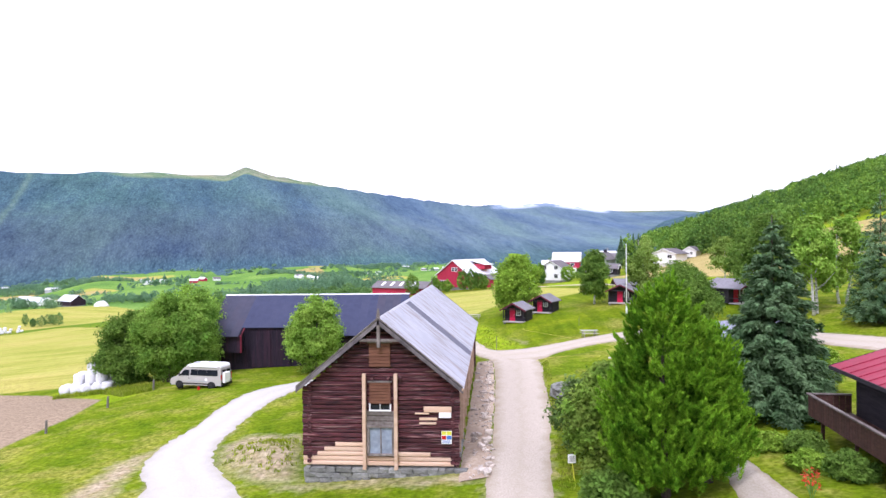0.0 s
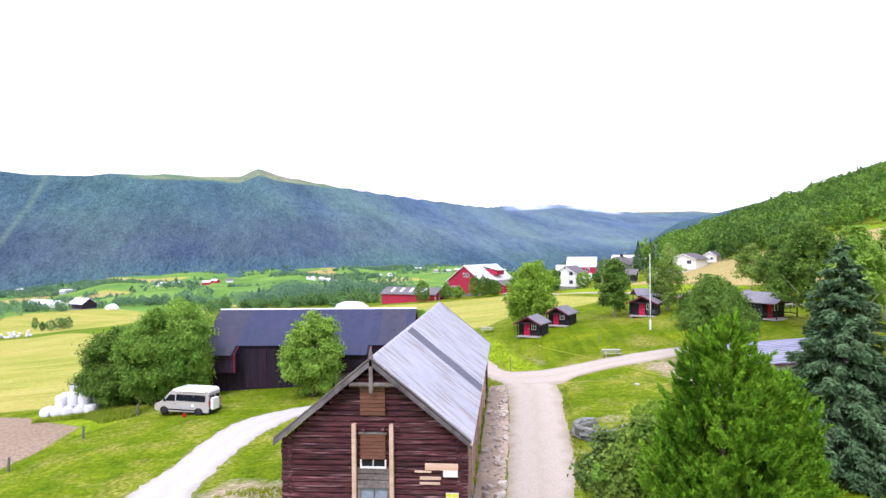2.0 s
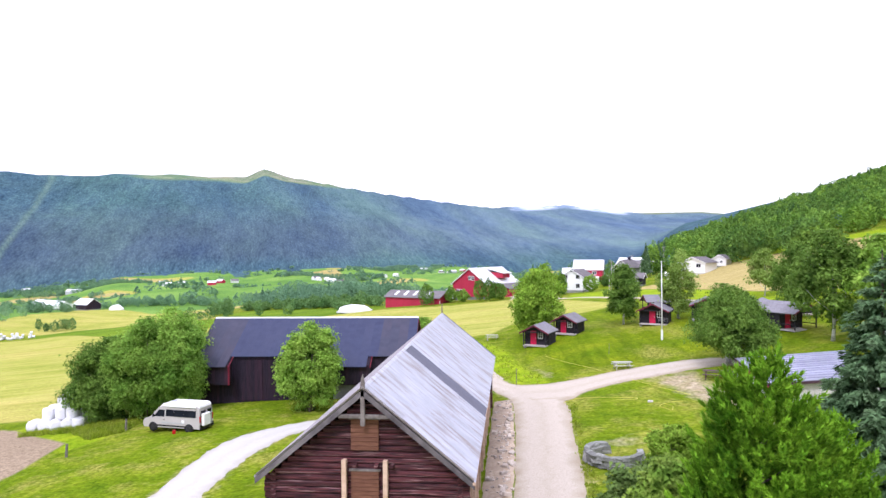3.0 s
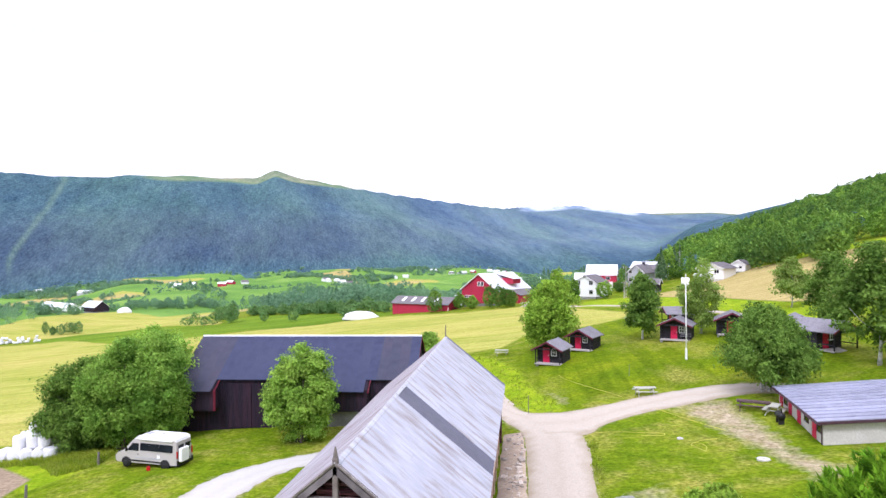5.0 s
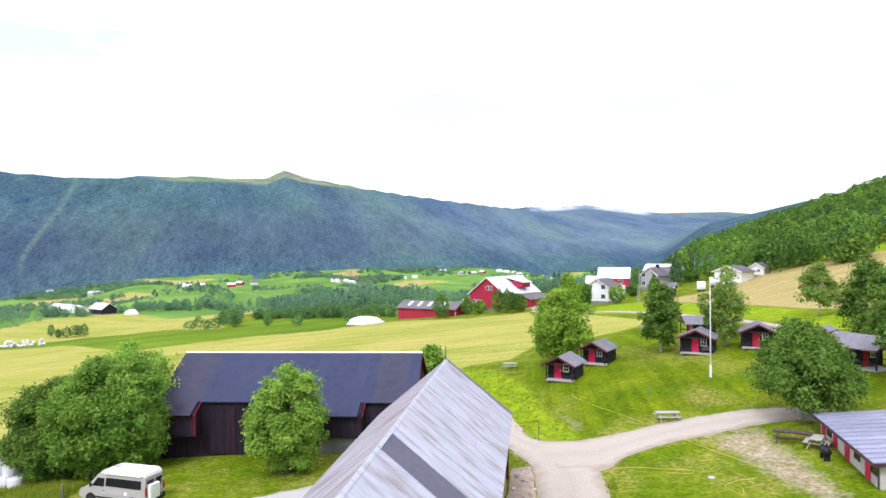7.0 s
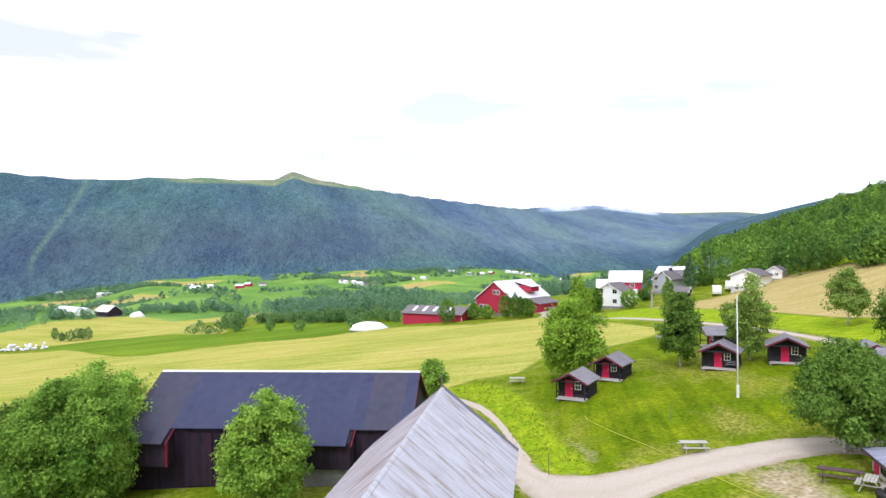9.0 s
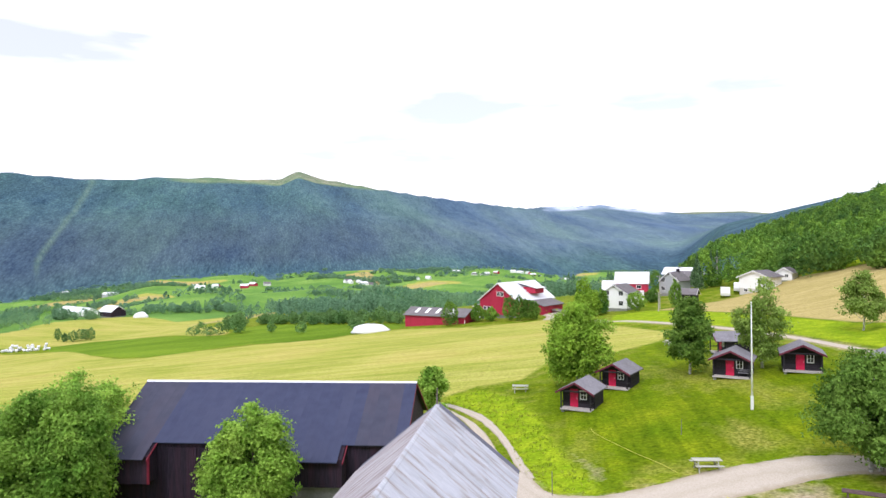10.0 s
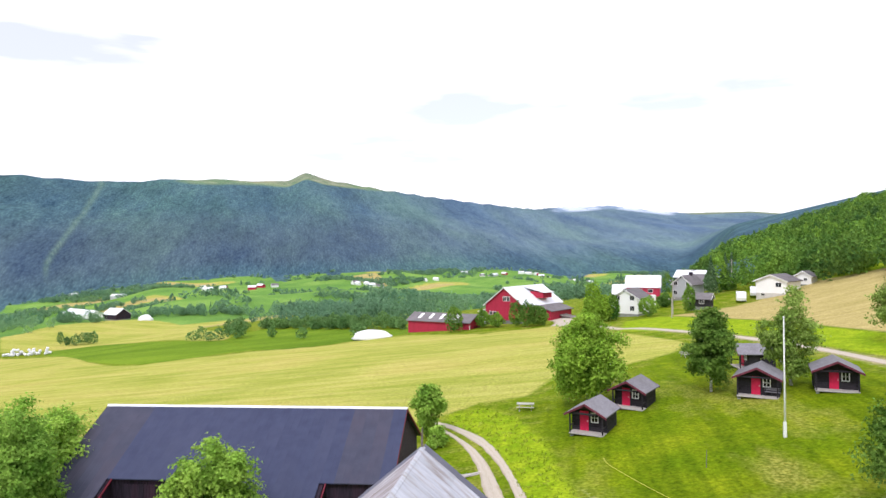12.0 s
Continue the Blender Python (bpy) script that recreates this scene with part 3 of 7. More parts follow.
# ---------------------------------------------------------------- ground
def inside(x, y, poly, soft=0.6):
    """1 inside a polygon of the plan, 0 outside, with an edge of that softness."""
    p = np.array(poly, float)
    q = np.roll(p, -1, 0)
    best = np.full(x.shape, 1e18)
    odd = np.zeros(x.shape, bool)
    for (ax, ay), (bx, by) in zip(p, q):
        dx, dy = bx - ax, by - ay
        t = np.clip(((x - ax) * dx + (y - ay) * dy) / (dx * dx + dy * dy + 1e-9), 0, 1)
        best = np.minimum(best, (x - ax - t * dx) ** 2 + (y - ay - t * dy) ** 2)
        if ay != by:
            odd ^= ((ay > y) != (by > y)) & (x < (bx - ax) * (y - ay) / (by - ay) + ax)
    d = np.sqrt(best)
    return np.clip(0.5 + np.where(odd, d, -d) / (2 * soft), 0, 1)


HAY_FIELD = [(-7, 75), (-2.6, 81), (2.8, 82), (6.5, 94), (15, 97), (24, 105), (27, 114), (19, 134), (6.6, 164), (-11, 158), (-31, 171), (-44, 167),
             (-53, 163), (-73, 167), (-86, 164), (-98, 159), (-110, 164), (-131, 182), (-206, 261), (-258, 289), (-400, 330), (-400, 20), (-60, 44), (-43, 44), (-34, 50), (-26, 62), (-14, 70)]
HAY_TWO = [(-276, 309), (-318, 355), (-320, 377), (-331, 402), (-339, 432), (-322, 465), (-294, 464), (-262, 449), (-225, 415), (-132, 267), (-108, 227), (-105, 216), (-122, 226), (-198, 307), (-232, 323), (-250, 315)]
HILL_FIELD = [(32, 166), (38, 146), (47, 126), (53, 104), (66, 80), (110, 70), (112, 140), (84, 178), (72, 186), (49, 174)]
SOIL_PLOT = [(-60, 45), (-46, 39), (-33, 28.3), (-31, 20), (-31, 10), (-31, -20), (-90, -30), (-90, 40)]
BANKS = ([(4.2, 47.4), (5.5, 43.5), (6.3, 41.8), (7.8, 40.8), (9.8, 40.5), (9.4, 43.7), (8.0, 47.9), (6.5, 54.5), (5.4, 62.1), (2.4, 72), (-1.6, 78), (-5.9, 76), (-4.5, 71.3), (-0.8, 65.5), (1.6, 59.6), (3.0, 54.3)],
         [(19, 137), (31, 126), (37, 114), (42, 101), (45, 89), (47, 82), (80, 66), (80, 78), (62, 85), (52, 104), (46, 126), (37, 146), (31, 166), (22, 160)],
         [(72, 187), (84, 179.5), (113, 141), (113, 70), (126, 70), (124, 148), (98, 186), (86, 194)],
         [(-36, 40), (-29, 31), (-31, 24), (-33, 28), (-46, 39), (-45, 44)])
STRIPS = ([(-236, 292), (-134, 185), (-110, 167), (-100, 162), (-92, 162), (-86, 167), (-81, 170), (-74, 171), (-86, 189), (-103, 214), (-119, 224), (-138, 238), (-209, 314), (-231, 318), (-249, 315)],
          [(-94, 201), (-74, 171), (-62, 164), (-53, 165), (-45, 170), (-31, 175), (-31, 186), (-53, 204), (-77, 230), (-106, 253), (-111, 242), (-104, 216)])
CAMP_LAWN = [(10, 42.5), (14, 45), (26, 47), (36, 44), (48, 60), (43, 78), (38, 92), (28, 112), (24, 103), (15, 94), (9, 88), (3, 76), (6, 63), (7.2, 55), (8.8, 48)]
BARES = ([(-12.4, 7), (-11.8, 11), (-7.3, 10), (-5.8, 6), (-5, 2), (-4.5, -0.6), (-7.6, 0.4), (-11, 3.6)],
         [(18.8, 38.4), (23.8, 40.6), (24.5, 32), (24.6, 24.5), (27, 21), (23, 19.5), (22, 26), (20.3, 33)],
         [(-19, 6), (-17, 10), (-14.5, -3), (-18, -4)], [(12.3, 19.8), (14.2, 21), (15, 18.5), (13.5, 17.8)], [(9.6, 43.5), (10.5, 43), (10.2, 46), (8.4, 50), (8.2, 49)],
         [(-5.6, 0.5), (5.6, 0.5), (6.6, -1.2), (2.5, -1.6), (-2.5, -1.0), (-5.8, -1.2)])


def spline(pts, n):
    """n points along a smooth line through pts."""
    p = np.array(pts, float)
    p = np.concatenate([[2 * p[0] - p[1]], p, [2 * p[-1] - p[-2]]])
    out = []
    for s in np.linspace(0, len(p) - 3 - 1e-6, n):
        i, t = int(s), s - int(s)
        a, b, c, d = p[i:i + 4]
        out.append(0.5 * ((2 * b) + (c - a) * t + (2 * a - 5 * b + 4 * c - d) * t * t + (3 * b - a - 3 * c + d) * t ** 3))
    return np.array(out)


# outlines of roads and paths: left and right edge
ROAD = ([(2.0, -160), (5.5, -60), (5.9, -12), (5.9, -3), (6.2, 4), (6.4, 18), (6.4, 26), (6.1, 34), (4.6, 38.5), (3.2, 43), (2.2, 47)],
       [(5.2, -160), (8.8, -60), (9.1, -12), (9.2, -4), (9.7, 4), (10.4, 12.6), (10.6, 22), (10.9, 30), (9.8, 37.5), (6.2, 41.8), (4.8, 46)])
BRANCH = ([(6.2, 41.3), (7.8, 40.6), (10.2, 40.2), (13.6, 41.4), (17.3, 43.3), (21.1, 44.5), (25.2, 45.0), (29.5, 43.4), (34, 39.5), (38, 32), (40.5, 25), (42, 16)],
       [(8.0, 33), (9.2, 33), (11.2, 32.6), (12.8, 35.0), (16.3, 37.6), (19.8, 39.2), (24.0, 40.9), (27.5, 41.0), (31.5, 37), (34.5, 30.5), (36.6, 23), (37.5, 14)])
PATH_LINES = ([(5.0, -44), (-5, -28), (-11, -12), (-13.3, -0.7), (-16.1, 4.5), (-17.1, 9.5), (-16.9, 13.4), (-17.0, 20.6), (-16.3, 25.7), (-13.9, 29.6), (-10.5, 32.6), (-7, 34.5)],
       [(6.2, -38), (-0.5, -24), (-5.4, -8), (-7.5, -1.2), (-10.9, 3.7), (-12.4, 7.1), (-13.1, 11.2), (-13.3, 17.5), (-12.9, 21.5), (-11.6, 26.7), (-9.2, 29.5), (-6.5, 31.5)])
LANE = ([(5, 164), (14.5, 151.4), (17.3, 141.2), (21.6, 137.5), (30.0, 121.5), (36.0, 107), (40, 94), (42.3, 81), (45, 66)],
       [(9, 166), (17.5, 151.4), (20.3, 143.2), (24.2, 139.9), (32.0, 124.7), (38.2, 110.6), (42.4, 97), (45.0, 84.5), (48, 69)])


def ground():
    cx, cy = 6.4, -46.0
    az = np.radians(np.concatenate([np.arange(-52, 50, 0.155), np.arange(50, 308, 3.0)]))
    rings = np.concatenate([[2, 6, 10, 14], 17 * 1.0155 ** np.arange(0, 368)])
    A, R = np.meshgrid(az, rings)
    x, y = cx + R * np.sin(A), cy + R * np.cos(A)
    z = height(x, y)
    d = np.hypot(x - HUB[0], y - HUB[1])
    b = np.degrees(np.arctan2(x - HUB[0], y - HUB[1]))
    fd = np.interp(b, AZ, FOOT_D)
    rd = np.interp(b, AZ, RIDGE_D)
    wave = np.zeros(x.shape)
    for i, (s, a) in enumerate(((900, 16), (420, 9), (190, 5), (85, 3), (30, 1.6))):
        g = np.sin(x / s * 2.1 + 1.7 * i + 1.3 * np.sin(y / s * 1.3 + i)) * np.cos(y / s * 1.9 - 0.8 * i + 1.1 * np.sin(x / s * 1.7))
        wave += a * g
    far = smooth(fd * 0.9, fd * 1.3, d) * smooth(16, 9, b)
    z = z + wave * far * (1 - 0.75 * smooth(rd * 0.85, rd, d))
    n_r, n_a = A.shape
    verts = np.stack([x, y, z], -1).reshape(-1, 3)
    i = np.arange((n_r - 1) * n_a)
    nxt = np.where((i % n_a) == n_a - 1, i - n_a + 1, i + 1)
    faces = np.stack([i, nxt, nxt + n_a, i + n_a], -1)[:, ::-1]
    ob = fast_mesh("ground", verts, faces, M_GROUND, None, True)
    me = ob.data
    fx, fy = x.ravel(), y.ravel()
    fd, rd, d, b, wv = fd.ravel(), rd.ravel(), d.ravel(), b.ravel(), wave.ravel()
    lay = {"hay": np.maximum(inside(fx, fy, HAY_FIELD, 1.0), inside(fx, fy, HAY_TWO, 2)), "tan": inside(fx, fy, HILL_FIELD, 1.0), "soil": inside(fx, fy, SOIL_PLOT, 0.4)}
    lay["lush"] = np.maximum.reduce([inside(fx, fy, p, 1.0) for p in BANKS])
    strip = np.maximum.reduce([inside(fx, fy, p, 1.5) for p in STRIPS])
    lay["strip"] = strip
    lay["lawn"] = inside(fx, fy, CAMP_LAWN, 3.0)
    lay["bare"] = np.maximum.reduce([0.66 * inside(fx, fy, p, 1.2) for p in BARES] + [0.72 * inside(fx, fy, np.concatenate([spline(a, 40), spline(c, 40)[::-1]]), 1.5) for a, c in (ROAD, BRANCH, PATH_LINES, LANE)])
    # the valley's patchwork of strips
    u, v = fx * 0.80 + fy * 0.60, -fx * 0.60 + fy * 0.80
    cell = np.sin(u / 95 + 0.8 * np.sin(v / 160)) + np.sin(v / 70 + 0.9 * np.sin(u / 210) + 1)
    valley = smooth(420, 520, d) * smooth(8, 5, b)
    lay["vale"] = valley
    lay["hay"] = np.maximum(lay["hay"], 0.8 * valley * smooth(1.35, 1.5, cell))
    lay["tan"] = np.maximum(lay["tan"], valley * smooth(1.72, 1.8, cell))
    for p in ([(-542, 1792), (-497, 1860), (-370, 1530), (-422, 1475)], [(-1057, 1252), (-973, 1379), (-894, 1258), (-976, 1157)], [(60, 1500), (130, 1480), (120, 1280), (70, 1290)]):
        lay["tan"] = np.maximum(lay["tan"], inside(fx, fy, p, 6.0))
    tongue = 0.10 * np.sin(b * 0.55 + 1.0) + 0.07 * np.sin(b * 1.3) + 0.05 * np.sin(b * 3.1 + 2) + 0.03 * np.sin(b * 7.3)
    hill_wood = smooth(6, 9, b) * smooth(255, 285, d)
    left_wood = smooth(fd * 0.94, fd * 0.99, d + fd * np.maximum(tongue, 0) * 0.62) 
    top = smooth(rd * 0.95, rd * 1.0, d + wv * 5) * (0.95 * np.exp(-((b + 20.0) / 2.6) ** 2) + 0.5 * smooth(-33, -29, b) * smooth(-11, -15, b))
    top = np.maximum(top, 0.62 * smooth(0.92, 0.99, d / rd + wv * 0.002) * smooth(8, 12, b))
    ski = np.exp(-((b - np.interp(d, (2050, 2330, 2623, 2868, 3000), (-39.4, -38.0, -36.9, -36.15, -35.8))) / 0.18) ** 2) * smooth(fd * 1.02, fd * 1.1, d)
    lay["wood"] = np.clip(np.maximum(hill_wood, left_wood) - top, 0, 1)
    lay["cutting"] = np.clip(0.65 * ski, 0, 1)
    lay["fell"] = np.clip(top, 0, 1)
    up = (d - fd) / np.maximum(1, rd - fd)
    # weight of the painted haze: grows to the right and up the slope
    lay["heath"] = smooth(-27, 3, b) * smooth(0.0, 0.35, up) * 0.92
    # bluish grey band low on the slope, strongest to the left
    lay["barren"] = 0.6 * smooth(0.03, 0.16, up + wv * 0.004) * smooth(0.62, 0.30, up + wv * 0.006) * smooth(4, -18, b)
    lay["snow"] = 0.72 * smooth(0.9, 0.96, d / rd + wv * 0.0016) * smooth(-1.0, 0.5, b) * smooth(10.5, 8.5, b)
    for k, w in lay.items():
        at = me.attributes.new(k, "FLOAT", "POINT")
        at.data.foreach_set("value", w.astype(np.float32))
    return tagged(ob, "green farm meadow sloping into a wooded valley", "ground", kind="structure")


ground()


def ribbon(name, left, right, mat, label, category, n=120, across=10, lift=0.05, ragged=0.045):
    a, b = spline(left, n), spline(right, n)
    rng = np.random.default_rng(len(name) + n)
    w = np.linspace(0, 1, across + 1)
    p = a[:, None] * (1 - w)[None, :, None] + b[:, None] * w[None, :, None]
    d = (b - a) / np.linalg.norm(b - a, axis=1)[:, None]
    j = np.cumsum(rng.normal(0, 1, (n, 2)), 0)
    j = (j - np.stack([np.convolve(j[:, k], np.ones(9) / 9, "same") for k in (0, 1)], 1)) * ragged
    p[:, 0] += d * j[:, :1]
    p[:, -1] += d * j[:, 1:]
    z = height(p[..., 0], p[..., 1]) + lift
    z[:, 0] -= lift * 0.8
    z[:, -1] -= lift * 0.8
    v = np.concatenate([p, z[..., None]], -1).reshape(-1, 3)
    k = across + 1
    f = [(i * k + c, i * k + c + 1, (i + 1) * k + c + 1, (i + 1) * k + c) for i in range(n - 1) for c in range(across)]
    ob = fast_mesh(name, v, f, mat, None, True)
    at = ob.data.attributes.new("across", "FLOAT", "POINT")
    at.data.foreach_set("value", np.tile(w, n).astype(np.float32))
    return tagged(ob, label, category, kind="structure")


ribbon("road", *ROAD, M_GRAVEL, "pale brown gravel farm road with worn wheel tracks", "road", 170)
ribbon("road_branch", *BRANCH, M_GRAVEL, "pale gravel lane branching off past the lawns", "road", 150, lift=0.07)
ribbon("path", *PATH_LINES, M_WHITE_GRAVEL, "white crushed-stone path curving across the grass", "path", 170, ragged=0.11)
RUTS = (([(3.2, 44), (1.9, 47.5), (1.0, 50.8), (-0.3, 57.1), (-2.5, 63.6), (-4.8, 68.2), (-6.8, 71.5)], [(4.4, 44.3), (3.5, 47), (2.5, 50.1), (1.0, 56.1), (-1.0, 61.9), (-4.0, 67.8), (-6.4, 72)]),
        ([(4.6, 44.8), (3.5, 49), (2.6, 53.1), (0.7, 59.4), (-1.4, 64.3), (-4.4, 69.5), (-6.6, 72.2)], [(5.4, 44.5), (4.2, 49.5), (3.0, 54.3), (1.5, 59.6), (-0.7, 65.4), (-4.5, 71.2), (-6.5, 73.2)]))
for left_edge, right_edge in RUTS:
    ribbon("track", left_edge, right_edge, M_GRAVEL, "worn wheel rut of a farm track in grass", "track", 70, 6)
ribbon("lane", [(0.72 * a + 0.28 * c, 0.72 * b + 0.28 * d) for (a, b), (c, d) in zip(*LANE)], [(0.22 * a + 0.78 * c, 0.22 * b + 0.78 * d) for (a, b), (c, d) in zip(*LANE)], M_GRAVEL, "narrow gravel lane along the foot of a field", "road", 90, 3)
ribbon("yard", [(-6, 196), (2, 186), (6, 176), (5, 164)], [(2, 200), (8, 190), (11, 178), (9.5, 165)], M_GRAVEL, "gravel yard ramp beside the red barn", "road", 40, 4)
ribbon("trench", [(4.45, -1.2), (4.45, 6), (4.5, 18), (4.5, 34.2)], [(6.3, -0.8), (6.1, 6), (6.35, 18), (6.2, 34.6)], M_RUBBLE, "dug earth strip with rubble beside the log building", "trench", 90, 10, 0.06, 0.05)

ribbon("garden_path", [(16.4, -24), (16.7, -12), (17.0, -6), (17.4, -3.5), (17.6, -1)], [(18.8, -24), (19.1, -12), (19.0, -6), (18.9, -3.5), (18.6, -1)], M_GRAVEL, "short gravel garden path beside the pine", "path", 30, 4)


# ---------------------------------------------------------------- the old log building
def log_piece(length, h, thick, seed, axis):
    """One hewn log with a rounded face and slightly uneven run."""
    rng = random.Random(seed)
    n = 5
    b = Build()
    prof = [(-0.5, -0.28), (-0.5, 0.28), (-0.22, 0.47), (0.22, 0.47), (0.5, 0.28), (0.5, -0.28), (0.22, -0.47), (-0.22, -0.47)]
    rings = []
    for i in range(n + 1):
        o, s = rng.uniform(-0.012, 0.012), rng.uniform(0.9, 1.04)
        a = -length / 2 + length * i / n
        for p, q in prof:
            u, w = p * thick * s + o, q * h * rng.uniform(0.95, 1.0)
            rings.append((a, u, w) if axis == "x" else (u, a, w))
    k = len(prof)
    f = [(i * k + c, i * k + (c + 1) % k, (i + 1) * k + (c + 1) % k, (i + 1) * k + c) for i in range(n) for c in range(k)]
    f += [tuple(range(k)), tuple(range(n * k, n * k + k))]
    return b.add(rings, f)


def sheet_mesh(name, w, length, waves, depth, mat):
    """A corrugated sheet: x across, y down the slope."""
    n = waves * 4
    xs = [w * i / n for i in range(n + 1)]
    zs = [depth * math.sin(2 * math.pi * waves * i / n) for i in range(n + 1)]
    b = Build()
    v = [(x, 0, z) for x, z in zip(xs, zs)] + [(x, -length, z) for x, z in zip(xs, zs)]
    b.add(v, [(i, i + 1, n + 2 + i, n + 1 + i) for i in range(n)])
    me = bpy.data.meshes.new(name)
    me.from_pydata(b.v, [], b.f)
    me.materials.append(mat)
    me.polygons.foreach_set("use_smooth", np.ones(len(me.polygons), bool))
    return me


def slope_frame(x, y, z, dx, dz, along=1):
    """A frame on a roof: x along the ridge (the world's y), -y down the slope towards (dx, dz), z out of the roof."""
    down = Vector((dx, 0, dz)).normalized()
    right = Vector((0, 1, 0)) if dx > 0 else Vector((0, -1, 0))
    up = right.cross(-down)
    m = Matrix((right, -down, up)).transposed().to_4x4()
    m.translation = (x, y, z)
    return m


LB = -1.1
log_building = thing("log_building", "old brown log building with grey tin roof under repair", "building", 0, 0.5, LB)


def lw(x, y, z):
    return (x, y - 0.5, z - LB)


def lbox(b, x0, y0, z0, x1, y1, z1, c=0.0):
    return b.box(x0, y0 - 0.5, z0 - LB, x1, y1 - 0.5, z1 - LB, c)


def gable_half(z):
    return min(4.15, max(0.1, (7.72 - z) / 0.815))


COURSE = 0.262
# stone base: rough courses of flat stones round the walls
rng = random.Random(4)
stone_shapes = []
for i in range(6):
    b = Build()
    bm = bmesh.new()
    bmesh.ops.create_cube(bm, size=1)
    bmesh.ops.bevel(bm, geom=list(bm.edges), offset=0.12, segments=1, affect="EDGES")
    for v in bm.verts:
        v.co += Vector((rng.uniform(-0.09, 0.09), rng.uniform(-0.08, 0.08), rng.uniform(-0.09, 0.09)))
    bm.verts.index_update()
    b.add([v.co[:] for v in bm.verts], [[v.index for v in f.verts] for f in bm.faces])
    bm.free()
    stone_shapes.append(b.mesh("stone", M_STONE))
core = Build()
lbox(core, -4.05, 0.75, -1.6, 4.05, 32.2, -0.2)
base = part("stone_base", core, M_STONE, log_building, "grey dry-stone base")
for row in range(4):
    z = -1.18 + 0.27 * row
    x = -4.35
    while x < 4.3:
        w = rng.uniform(0.35, 0.95)
        s = new("stone", rng.choice(stone_shapes))
        s.parent = base
        if not (row in (0, 1) and -0.55 < x + w / 2 < 0.6):
            s.matrix_local = Matrix.LocRotScale(lw(x + w / 2, 0.52 + rng.uniform(-0.05, 0.06), z), Euler((0, rng.uniform(-0.04, 0.04), 0)), (w * 1.02, 0.5, 0.27))
        else:
            s.matrix_local = Matrix.LocRotScale(lw(x + w / 2, 0.95, z), Euler((0, 0, 0)), (w * 1.02, 0.4, 0.27))
        x += w
    y = 0.9
    while y < 32:
        w = rng.uniform(0.6, 1.5)
        s = new("stone", rng.choice(stone_shapes))
        s.parent = base
        s.matrix_local = Matrix.LocRotScale(lw(4.15 + rng.uniform(-0.05, 0.05), y + w / 2, z), Euler((0, 0, math.pi / 2)), (w * 1.02, 0.5, 0.27))
        y += w

walls = {}
for nm in ("front", "back", "left_side", "right_side"):
    walls[nm] = new("log_wall")
    walls[nm].parent = log_building
shared = {}


def put_log(wall, x0, x1, y0, y1, z, mat=None, seed=0):
    axis = "x" if x1 - x0 > y1 - y0 else "y"
    length = round((x1 - x0) if axis == "x" else (y1 - y0), 1)
    mat = mat or (M_LOG if axis == "x" else M_LOG_SIDE)
    key = (length, axis, mat.name, seed % 3)
    if key not in shared:
        shared[key] = log_piece(length, COURSE, 0.24, seed % 3 + int(length * 10), axis).mesh("log", mat)
    o = new("log", shared[key])
    o.parent = walls[wall]
    o.location = lw((x0 + x1) / 2, (y0 + y1) / 2, z)


course = 0
z = -0.03
while z < 7.4:
    half = gable_half(z)
    end = 0.28 if z < 4.3 else 0.0
    jig = [rng.uniform(-0.05, 0.05) for _ in range(4)]
    y = 0.62 + rng.uniform(-0.02, 0.02)
    hole = None
    if 0.5 < z < 2.05:
        hole = (-0.66, 0.72)
    elif 2.95 < z < 3.25:
        hole = (-0.55, 0.55)
    spans = [(-half - end + jig[0], half + end + jig[1])]
    if hole:
        spans = [(spans[0][0], hole[0]), (hole[1], spans[0][1])]
    for a, c in spans:
        mat = None
        left_fresh = {0: -4.1, 1: -4.1, 2: -3.6, 3: -3.2, 4: -2.6}.get(course)
        right_fresh = {0: 4.1, 1: 4.0, 2: 2.8}.get(course)
        pieces = [(a, c, M_LOG)]
        if course < 5:
            pieces = []
            if a < -1:
                if left_fresh - a > 0.4:
                    pieces += [(a, left_fresh, M_LOG)]
                    a = left_fresh
                stop = min(c, -0.72)
                pieces.append((a, stop, M_FRESH))
                a = stop
            if c > 1:
                r = right_fresh if right_fresh else 0.8
                start = max(a, -0.72)
                if right_fresh:
                    pieces.append((start, r, M_FRESH))
                    start = r
                if c - start > 0.3:
                    pieces.append((start, c, M_LOG))
        for p, q, mt in pieces:
            if q - p > 0.1:
                put_log("front", p, q, y, y + 0.01, z, mt, course)
    put_log("back", -half - end, half + end, 32.1, 32.11, z, M_LOG, course + 1)
    if z < 4.35:
        for side, sx in (("left_side", -4.05), ("right_side", 4.05)):
            put_log(side, sx - 0.005, sx + 0.005, 0.5 + jig[2], 32.3 + jig[3], z + COURSE / 2, M_LOG_SIDE, course)
    course += 1
    z += COURSE
# greyed logs over the doorway
b = Build()
for i in range(3):
    lbox(b, -0.8, 0.40, 2.1 + 0.29 * i, 0.82, 0.50, 2.1 + 0.29 * i + 0.26, 0.03)
part("lintel", b, M_GREYLOG, log_building, "weathered grey lintel boards")
for x in (-0.98, 0.80):
    b = Build()
    lbox(b, x, 0.22, -0.3, x + 0.2, 0.46, 5.05, 0.015)
    part("brace_post", b, M_FRESH, log_building, "fresh upright timber")
door = new("doorway")
door.parent = log_building
b = Build()
for a in ((-0.74, 0.50, -0.6, 2.10), (0.66, 0.50, 0.80, 2.10)):
    lbox(b, a[0], 0.36, a[1], a[2], 0.6, a[3], 0.01)
lbox(b, -0.78, 0.33, 2.02, 0.84, 0.6, 2.14, 0.01)
